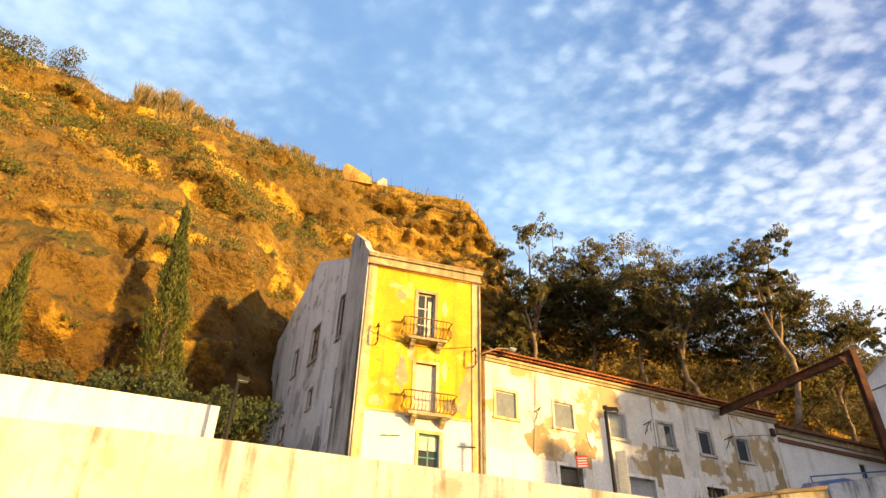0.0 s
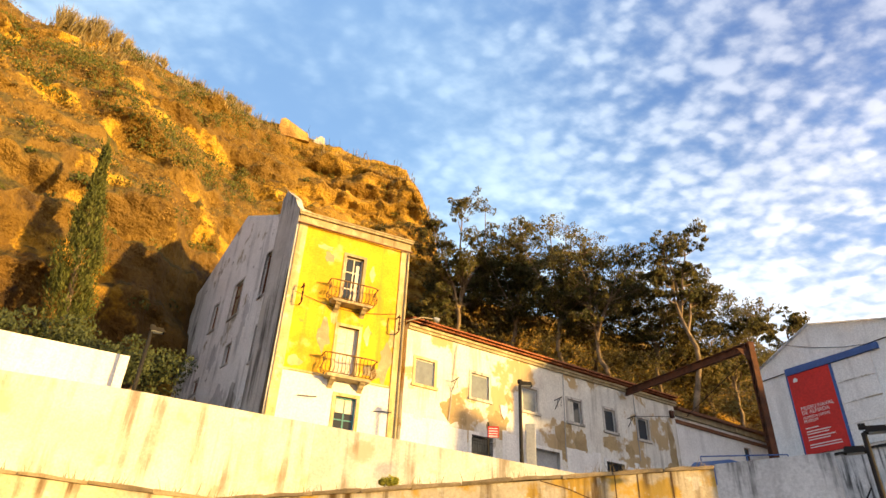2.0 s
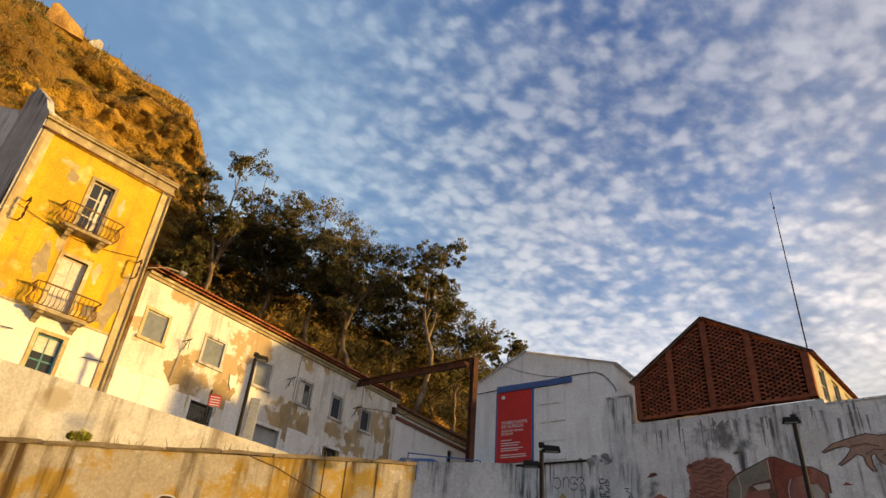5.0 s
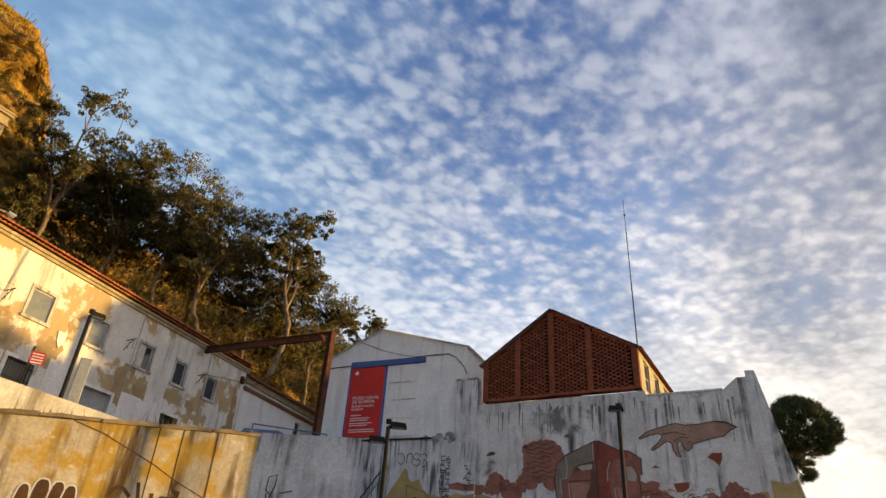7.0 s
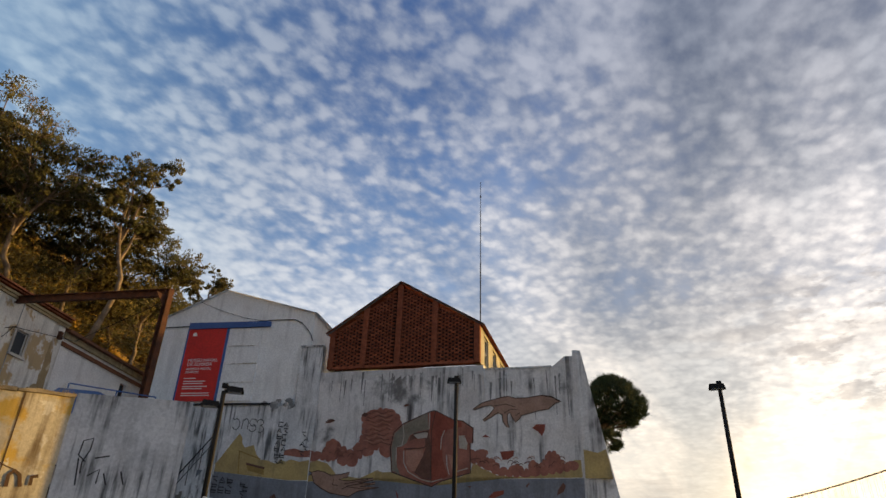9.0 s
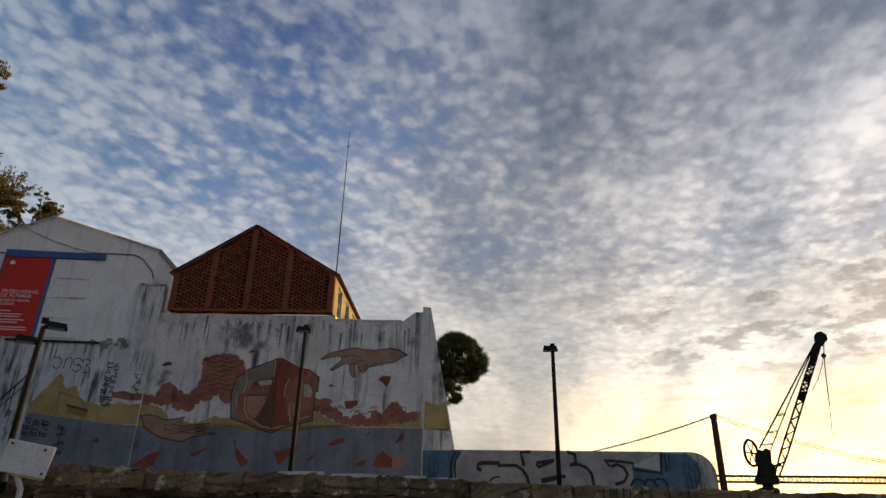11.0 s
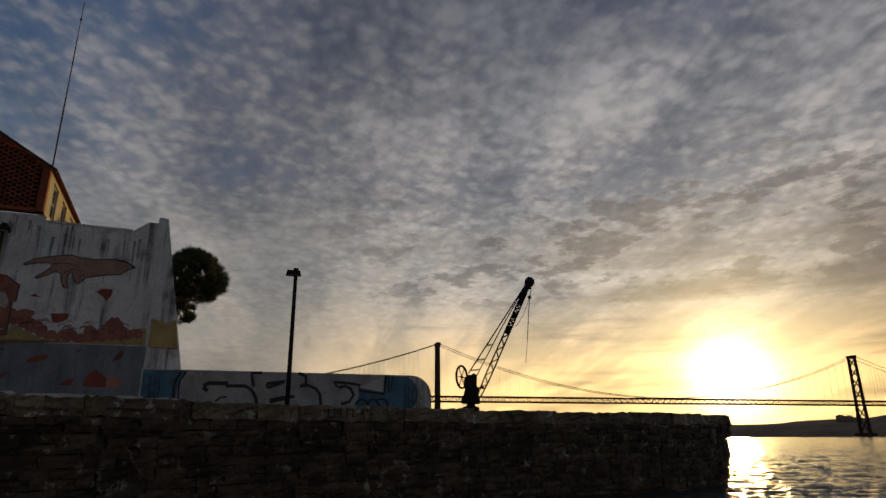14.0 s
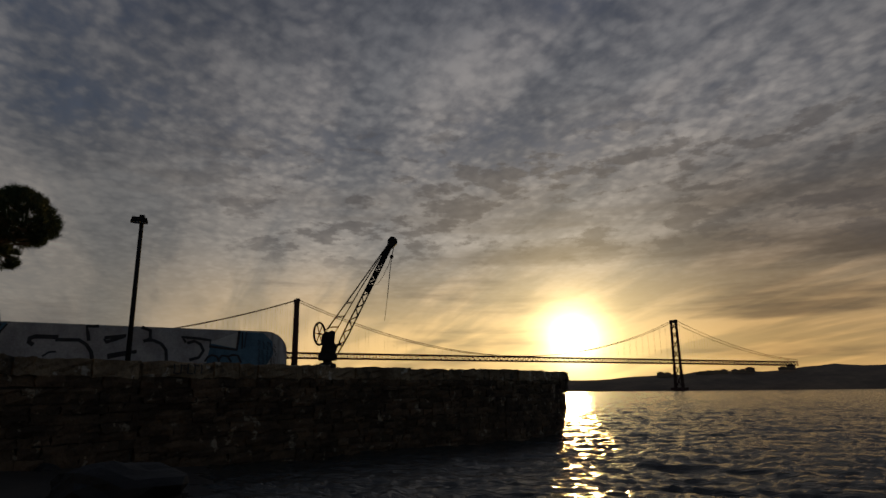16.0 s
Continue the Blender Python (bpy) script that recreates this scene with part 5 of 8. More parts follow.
# outlines of the painted shapes: along the wall and up, in metres
PAINT = {
    "block": [(4.43, 6.30), (4.27, 7.52), (4.41, 8.32), (4.94, 8.77), (6.47, 9.39), (6.71, 9.40), (7.67, 8.90), (8.21, 8.82), (8.76, 8.44), (8.74, 7.68), (8.60, 7.68), (8.63, 6.23), (7.15, 5.85), (6.61, 5.59), (6.31, 5.67)],
    "block_olive": [(5.00, 8.74), (6.27, 9.30), (6.36, 8.41), (5.80, 8.34), (5.33, 8.15), (5.15, 7.74), (4.93, 7.59), (4.59, 7.53), (4.70, 6.59), (4.91, 6.17), (4.45, 6.36), (4.33, 7.53), (4.45, 8.26)],
    "block_red": [(6.36, 9.33), (6.72, 9.37), (7.67, 8.90), (8.12, 8.82), (8.16, 8.52), (7.43, 8.42), (7.11, 8.07), (7.16, 6.91), (7.47, 6.07), (6.60, 5.67), (6.54, 7.02), (6.42, 8.41)],
    "block_brown": [(6.36, 8.41), (6.60, 7.02), (6.69, 5.87), (6.13, 5.94), (5.65, 6.27), (6.11, 7.12), (6.22, 7.47), (6.18, 7.96), (5.70, 7.98), (5.31, 7.86), (5.38, 8.16), (5.96, 8.28)],
    "block_hole_a": [(5.14, 7.39), (6.07, 7.47), (6.11, 7.12), (5.70, 6.32), (5.46, 6.38), (5.18, 6.74)],
    "block_hole_b": [(5.53, 8.16), (6.02, 8.31), (6.32, 8.26), (6.29, 8.02), (5.77, 7.96)],
    "block_ring": [(7.23, 8.07), (7.43, 8.42), (8.25, 8.44), (8.67, 8.44), (8.68, 7.74), (8.50, 7.74), (8.31, 8.14), (7.93, 8.11), (7.96, 7.35), (8.39, 7.16), (8.57, 6.51), (8.48, 6.31), (8.11, 6.28), (7.68, 6.22), (7.38, 6.77), (7.21, 7.49)],
    "block_hole_c": [(8.00, 8.08), (8.29, 8.08), (8.48, 7.68), (8.43, 7.36), (8.04, 7.44)],
    "block_hole_d": [(7.43, 7.15), (7.88, 7.04), (8.00, 6.42), (7.66, 6.41)],
    "upper": [(8.75, 9.43), (9.23, 9.74), (9.73, 9.87), (10.32, 10.00), (10.62, 10.04), (11.02, 9.92), (11.62, 9.93), (12.36, 10.03), (12.61, 10.00), (12.91, 9.95), (13.16, 9.74), (13.34, 9.68), (13.04, 9.59), (12.70, 9.31), (12.17, 9.24), (11.67, 9.11), (11.29, 9.02), (11.18, 8.84), (10.99, 8.69), (10.85, 8.86), (10.71, 9.19), (10.57, 9.07), (10.57, 8.71), (10.65, 8.42), (10.50, 8.47), (10.33, 8.77), (10.30, 9.09), (10.08, 9.21), (9.74, 8.99), (9.35, 8.78), (9.28, 8.84), (9.64, 9.14), (9.89, 9.45), (9.69, 9.60), (9.25, 9.53), (8.81, 9.37)],
    "lower": [(-0.14, 6.31), (0.25, 6.40), (0.64, 6.32), (1.03, 6.16), (1.60, 6.20), (2.10, 6.32), (1.98, 6.04), (1.50, 5.94), (2.10, 5.87), (2.66, 5.94), (3.43, 6.01), (3.45, 5.89), (2.61, 5.77), (3.30, 5.75), (3.58, 5.81), (3.54, 5.70), (2.73, 5.58), (3.39, 5.56), (3.80, 5.54), (3.18, 5.45), (2.62, 5.35), (2.15, 5.10), (1.65, 5.17), (1.06, 5.27), (0.52, 5.51), (0.09, 5.78)],
    "cuff": [(-0.85, 6.61), (-0.58, 6.33), (-0.15, 6.34), (-0.09, 6.20), (-0.54, 6.11)],
    "cloudA": [(-2.34, 7.42), (-1.87, 7.34), (-1.31, 7.49), (-0.69, 7.36), (-0.10, 7.37), (0.36, 7.26), (0.52, 7.67), (0.72, 7.96), (1.11, 7.97), (1.47, 7.62), (1.80, 7.46), (2.19, 7.40), (2.26, 7.70), (2.49, 7.76), (2.50, 7.99), (2.64, 8.23), (2.62, 8.88), (2.47, 9.18), (2.79, 9.43), (3.38, 9.56), (4.04, 9.57), (4.47, 9.33), (4.73, 8.98), (4.73, 8.56), (4.42, 8.26), (4.29, 7.55), (4.30, 7.09), (3.92, 7.09), (3.64, 7.57), (3.37, 7.42), (3.07, 7.13), (2.73, 7.18), (2.48, 6.98), (2.34, 6.61), (1.85, 6.71), (1.50, 6.70), (1.29, 7.04), (0.93, 6.92), (0.26, 7.03), (-0.30, 6.90), (-0.70, 7.13), (-1.38, 7.11), (-2.11, 7.10)],
    "cloudB": [(8.45, 7.36), (8.87, 7.28), (9.39, 7.35), (9.47, 7.07), (9.20, 6.95), (9.64, 6.90), (9.94, 6.73), (10.14, 6.45), (10.55, 6.35), (10.88, 6.58), (11.17, 6.56), (11.36, 6.28), (11.58, 6.37), (11.67, 6.76), (11.96, 6.71), (12.04, 6.43), (12.25, 6.71), (12.48, 6.78), (12.52, 7.12), (12.75, 7.20), (12.98, 7.12), (13.17, 6.84), (13.35, 6.62), (13.84, 6.74), (13.99, 6.41), (13.28, 6.31), (12.57, 6.22), (11.71, 6.09), (11.14, 6.08), (10.42, 6.12), (9.99, 6.17), (9.69, 6.33), (9.24, 6.52), (8.96, 6.72), (8.53, 6.88)],
    "ochre": [(-2.09, 6.99), (-1.61, 6.82), (-1.17, 7.12), (-0.73, 7.01), (-0.55, 6.73), (0.04, 6.97), (0.29, 6.88), (0.76, 6.75), (1.23, 6.30), (1.32, 6.14), (1.91, 6.12), (2.65, 5.99), (3.19, 6.22), (3.60, 6.40), (3.91, 6.29), (4.43, 6.30), (5.40, 5.98), (6.60, 5.62), (7.72, 5.88), (8.63, 6.26), (8.78, 6.77), (9.24, 6.44), (9.99, 6.12), (11.15, 6.03), (11.85, 6.15), (12.85, 6.22), (13.83, 6.80), (14.15, 6.80), (14.18, 5.99), (-1.96, 5.83)],
    "s2": [(-0.24, 3.87), (0.52, 4.42), (1.12, 4.67), (1.06, 4.27), (0.96, 3.95), (0.53, 3.84)],
    "s3": [(2.69, 4.54), (3.09, 4.68), (3.59, 4.91), (3.12, 4.52), (2.80, 4.38)],
    "s3b": [(-0.41, 4.86), (-0.22, 4.95), (0.02, 4.90), (-0.19, 4.79)],
    "s4": [(4.71, 5.39), (4.87, 5.15), (4.87, 4.93), (5.14, 4.67), (5.66, 4.19), (5.46, 4.03), (5.33, 3.92), (4.97, 4.45), (4.89, 4.80)],
    "s5": [(6.73, 4.88), (6.95, 4.70), (7.42, 4.81), (7.96, 5.04), (7.97, 4.72), (7.47, 4.39), (7.14, 4.09), (6.98, 4.48)],
    "s6": [(8.47, 4.24), (8.72, 4.51), (9.04, 4.68), (8.82, 4.41)],
    "s7": [(9.54, 5.09), (9.83, 5.34), (10.34, 5.41), (10.30, 5.22), (9.80, 5.04)],
    "s8": [(12.90, 5.18), (12.95, 5.40), (13.22, 5.76), (13.34, 5.62), (13.24, 5.35)],
    "s8b": [(11.41, 5.59), (11.57, 5.76), (11.62, 5.73), (11.47, 5.54)],
    "s9": [(11.87, 4.07), (11.93, 4.46), (12.14, 4.74), (12.30, 4.85), (12.54, 4.64), (12.80, 4.45), (12.79, 4.06)],
    "s10": [(12.77, 4.48), (13.16, 4.59), (13.42, 4.33), (13.35, 4.07), (13.05, 3.96), (12.79, 4.06)],
    "s11": [(10.92, 4.10), (11.26, 4.37), (11.49, 4.40), (11.39, 4.11)],
    "s12": [(10.16, 7.25), (10.88, 7.29), (10.84, 7.03), (10.57, 6.86), (10.28, 6.85)],
    "s13": [(11.83, 8.38), (12.03, 8.56), (12.50, 8.56), (12.46, 8.27), (12.30, 7.97), (12.11, 8.20)],
    "s14": [(9.24, 7.98), (9.41, 8.10), (9.66, 7.96)],
    "s15": [(0.33, 8.91), (0.53, 9.12), (0.80, 9.12), (0.94, 9.01), (0.63, 8.91)],
    "s16": [(2.46, 9.27), (2.64, 9.43), (2.90, 9.34), (2.71, 9.18)],
    "s17": [(4.86, 9.70), (5.03, 9.83), (5.22, 9.77), (5.05, 9.68)],
    "s18": [(8.46, 5.62), (8.69, 5.60), (8.62, 5.51)],
}


def mural_wall():
    z0 = QUAY_Z - 0.4
    L = MURAL.len

    def at(az, el):
        x, z = MURAL.spot(az, el)
        return x, z - z0

    t = thing("wall_mural", MURAL.m(z0), "high stained concrete wall painted with a faded mural", "wall", kind="structure")
    hall_top, hx, x71, z71 = 11.80 - z0, 9.30, 12.95, 11.50 - z0
    xb0, zb0, xb1, zb1 = 13.64, 12.06 - z0, 14.06, 12.36 - z0
    outline = [(-0.4, 0), (L + 0.2, 0), (L + 0.2, zb1), (xb1, zb1), (xb1, zb0), (xb0, zb0), (x71, z71), (hx, z71), (hx, hall_top), (-0.4, hall_top)]
    part("wall_body", prism(B(), outline, 0, 0.6), M_MURALWALL, t)
    rng = random.Random(5)
    for k in range(24):
        xa, xb = 0.05 + 9.2 * k / 24, 0.05 + 9.2 * (k + 1) / 24
        part("white_top_band", prism(B(), [(xa, hall_top - rng.uniform(0.3, 0.75)), (xb, hall_top - rng.uniform(0.3, 0.75)), (xb, hall_top - 0.01), (xa, hall_top - 0.01)], -0.003 - 0.0003 * (k % 2), 0.02), M_WHITEWORN, t)
    part("capping", box(B(), hx, x71, -0.05, 0.66, z71, z71 + 0.09), M_GREYWALL, t)
    part("drain_stain_pipe", tube(B(), [(hx + 0.05, -0.05, z71 - 1.6), (hx + 0.05, -0.05, z71)], 0.04, 6), M_GREYWALL, t)
    # battered end pier
    bm = B()
    zt = zb1
    w0, w1 = 0.40, 2.28
    pts0 = [(L + 0.2, 0, 0), (L + w1, 0.35, 0), (L + w1, 3.2, 0), (L + 0.2, 3.0, 0)]
    pts1 = [(L + 0.2, 0, zt), (L + w0, 0.1, zt), (L + w0, 3.0, zt - 0.5), (L + 0.2, 3.0, zt - 0.5)]
    a = [bm.verts.new(p) for p in pts0]
    b = [bm.verts.new(p) for p in pts1]
    bm.faces.new(a[::-1])
    bm.faces.new(b)
    for i in range(4):
        bm.faces.new((a[i], a[(i + 1) % 4], b[(i + 1) % 4], b[i]))
    part("end_pier", bm, M_MURALWALL, t, "sloping stained end pier of the wall")

    def painted(name, pts, mat, y, label=""):
        return part(name, prism(B(), [(x, z) for x, z in pts], -y, 0.01), mat, t, label)

    def drop(key):
        return [(x, z - z0) for x, z in PAINT[key]]

    def scallop(pts, r):
        """An outline broken into small uneven bulges, as clouds are drawn."""
        out = []
        turn = 1 if sum((b[0] - a[0]) * (b[1] + a[1]) for a, b in zip(pts, pts[1:] + pts[:1])) > 0 else -1
        for (xa, za), (xb, zb_) in zip(pts, pts[1:] + pts[:1]):
            d = math.hypot(xb - xa, zb_ - za)
            nx, nz = turn * (za - zb_) / d, turn * (xb - xa) / d
            n = max(1, round(d / 0.42))
            for k in range(n):
                bulge = min(r, d / n * 0.45) * rng.uniform(0.6, 1.2)
                for q, o in ((0.0, 0.0), (0.25, 0.8), (0.5, 1.0), (0.75, 0.8)):
                    f = (k + q) / n
                    out.append((xa + (xb - xa) * f + nx * bulge * o, za + (zb_ - za) * f + nz * bulge * o))
        return out

    # bands: blue below, ochre above
    zb, zy = 5.96 - z0, 7.0 - z0
    painted("painted_band", [(-0.43, 0.1), (L + 0.15, 0.1), (L + 0.15, zb), (-0.43, zb - 0.12)], P_BLUE, 0.004, "faded blue painted band")
    painted("painted_band", drop("ochre"), P_YELLOW, 0.0055, "ochre painted band")
    flat = [("cloudA", P_RED, "red brown painted cloud"), ("cloudB", P_RED, "red brown painted cloud"), ("block", P_RED, "interlaced painted block figure"), ("block_olive", P_STONE, ""),
            ("block_brown", P_BROWN, ""), ("block_red", P_BRICK, ""), ("block_ring", P_RED, ""), ("block_hole_a", P_PINK, ""), ("block_hole_b", P_PALE, ""), ("block_hole_c", P_PALE, ""), ("block_hole_d", P_PINK, ""),
            ("upper", P_TAN, "long tan painted shape with short tapering ends"), ("lower", P_TAN, "long tan painted shape with short tapering ends"), ("cuff", P_BLUE, "")]
    y = 0.007
    for key, mat, label in flat:
        cloudy = key.startswith("cloud")
        pts = scallop(drop(key), 0.10) if cloudy else drop(key)
        painted("painted_shape", pts, mat, y, label)
        y += 0.0012
        if key in ("block", "upper", "lower", "cuff"):
            part("painted_outline", ribbon(B(), pts + pts[:1], 0.045 if key != "block" else 0.06, -y - 0.001), P_LINE, t)
            y += 0.0012
    # rippled bands in the tall cloud, softer curls in the long ones
    for k in range(15):
        z = 7.75 - z0 + 0.118 * k
        pts = [(2.72 + 1.75 * q / 12, z + 0.07 * math.sin(1.1 * q + 0.7 * k) + 0.02 * math.sin(3 * q)) for q in range(13)]
        part("painted_ripple", ribbon(B(), pts[rng.randrange(3):13 - rng.randrange(3)], rng.uniform(0.025, 0.045), -y), P_PINK if k % 2 else P_BROWN, t)
        y += 0.0008
    for k in range(46):
        if k < 18:
            cx, cz = rng.uniform(-2.0, 3.6), rng.uniform(7.0, 7.45) - z0
        else:
            cx, cz = rng.uniform(8.7, 13.4), rng.uniform(6.35, 6.85) - z0
        r = rng.uniform(0.10, 0.2)
        a0 = rng.uniform(0.0, 1.2)
        part("painted_curl", ribbon(B(), [(cx + r * math.cos(a0 + 0.45 * i), cz + r * math.sin(a0 + 0.45 * i)) for i in range(6)], 0.035, -y), P_BROWN if k % 3 else P_PINK, t)
        y += 0.0006
    for k, key in enumerate(q for q in PAINT if q[0] == "s"):
        painted("painted_shard", drop(key), P_PINK if key == "s10" else P_BROWN if key in ("s15", "s16", "s17", "s8", "s8b", "s3b", "s18") else P_BRICK, 0.012 + 0.0004 * k)

    def line(pts, w, mat=None):
        nonlocal y
        part("painted_line", ribbon(B(), [(x, z - z0) for x, z in pts], w, -y), mat or P_LINE, t)
        y += 0.0008

    # pale lit edges and dark seams of the block
    line([(4.93, 8.70), (5.02, 8.10), (4.93, 7.62), (4.62, 7.55), (4.66, 6.85)], 0.05, P_PALE)
    line([(6.40, 9.30), (6.40, 8.45)], 0.05, P_PALE)
    line([(5.05, 7.35), (5.08, 6.75), (5.35, 6.30), (6.05, 5.92), (6.62, 5.80), (7.20, 5.95)], 0.05, P_PALE)
    line([(7.24, 8.35), (7.08, 7.95), (7.06, 7.40)], 0.05, P_PALE)
    line([(7.38, 7.10), (7.42, 6.55), (7.55, 6.15)], 0.05, P_PALE)
    line([(7.95, 6.30), (8.50, 6.45)], 0.05, P_PALE)
    line([(5.06, 7.45), (6.15, 7.48), (6.25, 7.60)], 0.05)
    line([(5.55, 8.20), (6.40, 8.36)], 0.06)
    line([(6.72, 9.36), (6.52, 8.35), (6.56, 7.00), (6.60, 5.70)], 0.04)
    # creases on the two long shapes
    line([(9.9, 9.55), (10.5, 9.62), (11.0, 9.45)], 0.03)
    line([(10.4, 9.15), (10.75, 9.35), (11.1, 9.3)], 0.03)
    line([(11.0, 9.0), (11.2, 9.15), (11.25, 9.02)], 0.03)
    line([(12.4, 10.0), (12.9, 9.9), (13.3, 9.7)], 0.05)
    line([(1.25, 5.95), (1.18, 5.68), (1.50, 5.64)], 0.04)
    line([(1.75, 5.45), (2.1, 5.62), (2.8, 5.72), (3.3, 5.68)], 0.035)
    line([(1.85, 5.70), (2.5, 5.82), (3.2, 5.92)], 0.035)
    line([(2.0, 5.58), (2.6, 5.50), (3.3, 5.50)], 0.03)
    # rain runs from the top of the wall
    for k in range(34):
        x = rng.uniform(0.2, 9.2) if k % 3 else rng.uniform(9.5, 13.8)
        ztop = (hall_top if x < 9.3 else z71) - rng.uniform(0.02, 0.7)
        h = rng.uniform(0.5, 2.4)
        part("rain_run", prism(B(), [(x, ztop), (x + rng.uniform(0.04, 0.16), ztop), (x + 0.06, ztop - h), (x + 0.03, ztop - h)], -0.0042, 0.01), M_RUN, t)
    # cloud edge above the pier
    part("painted_band", prism(B(), [(L + 0.22, zb), (L + 1.52, zb), (L + 1.30, zy + 0.30), (L + 0.9, zy + 0.12), (L + 0.22, zy + 0.3)], -0.006, 0.24), P_YELLOW, t)
    return t


mural_wall()


def terrace_wall():
    z0 = QUAY_Z - 0.4

    def at(az, el):
        x, z = TERRACE.spot(az, el)
        return x, z - z0

    t = thing("wall_terrace", TERRACE.m(z0), "stained terrace wall below the white shed with scrawls", "wall", kind="structure")
    L = TERRACE.len
    top, xc, zc = 9.95 - z0, 10.15, 13.36 - z0
    part("wall_body", prism(B(), [(0, 0), (L, 0), (L, zc), (xc, zc), (xc, top), (0, top)], 0, 0.5), M_GREYWALL, t)
    part("pillar_cap", box(B(), xc - 0.06, L, -0.05, 0.5, zc, zc + 0.1), M_MURALWALL, t)
    part("ledge", box(B(), 0, 8.7, -0.10, 0.5, top, top + 0.10), M_IRON, t, "thin dark ledge")
    rng = random.Random(61)
    for k in range(9):
        x, z, r = rng.uniform(7.9, 10.0), top + rng.uniform(-0.25, 0.3), rng.uniform(0.10, 0.26)
        pts = [(x + r * rng.uniform(0.7, 1.3) * math.cos(2 * math.pi * i / 9), z + r * 0.8 * rng.uniform(0.6, 1.2) * math.sin(2 * math.pi * i / 9)) for i in range(9)]
        part("broken_render", prism(B(), pts, -0.02 - 0.002 * k, 0.0), M_RUN, t)

    def flat(name, pts, mat, y, label=""):
        return part(name, prism(B(), [(x, z - z0) for x, z in pts], -y, 0.01), mat, t, label)

    flat("painted_band", [(5.0, 2.4), (L - 0.02, 2.4), (L - 0.02, 5.86), (10.3, 5.88), (6.04, 6.32), (5.0, 6.4)], P_BLUE, 0.004)
    flat("painted_gable", [(5.94, 6.60), (6.20, 6.94), (7.16, 8.36), (7.36, 8.14), (7.42, 7.80), (7.62, 7.58), (7.82, 7.65), (8.11, 7.73), (8.34, 7.25), (8.64, 6.95), (9.12, 6.90), (9.52, 6.74), (9.8, 6.95), (10.1, 6.85), (10.41, 6.97), (10.9, 6.85), (11.45, 6.95), (11.46, 5.90), (10.31, 5.90), (6.04, 6.32)], P_YELLOW, 0.008, "ochre painted gable shape")
    flat("painted_niche", [(7.84, 6.77), (8.93, 6.53), (8.96, 6.14), (7.99, 6.38)], P_OCHREDARK, 0.012)
    flat("painted_line", [(7.84, 6.79), (8.95, 6.55), (8.95, 6.44), (7.84, 6.68)], P_BROWN, 0.015)
    flat("painted_line", [(7.28, 7.45), (8.62, 7.02), (8.62, 6.95), (7.28, 7.38)], P_OCHREDARK, 0.014)
    flat("painted_line", [(7.30, 7.42), (7.36, 7.42), (7.50, 6.20), (7.44, 6.20)], P_OCHREDARK, 0.016)
    flat("painted_cloud", [(9.95, 7.45), (10.5, 7.55), (11.0, 7.42), (11.45, 7.46), (11.45, 7.10), (10.9, 7.08), (10.3, 7.16), (9.95, 7.20)], P_RED, 0.010)
    flat("painted_shard", [(9.45, 4.98), (9.72, 5.22), (9.86, 4.98)], P_BROWN, 0.010)


P_OCHREDARK = surface("mural_dark_ochre", (0.34, 0.22, 0.07), (0.26, 0.17, 0.055), 1.2, 10, 0.9, 0.3)
terrace_wall()


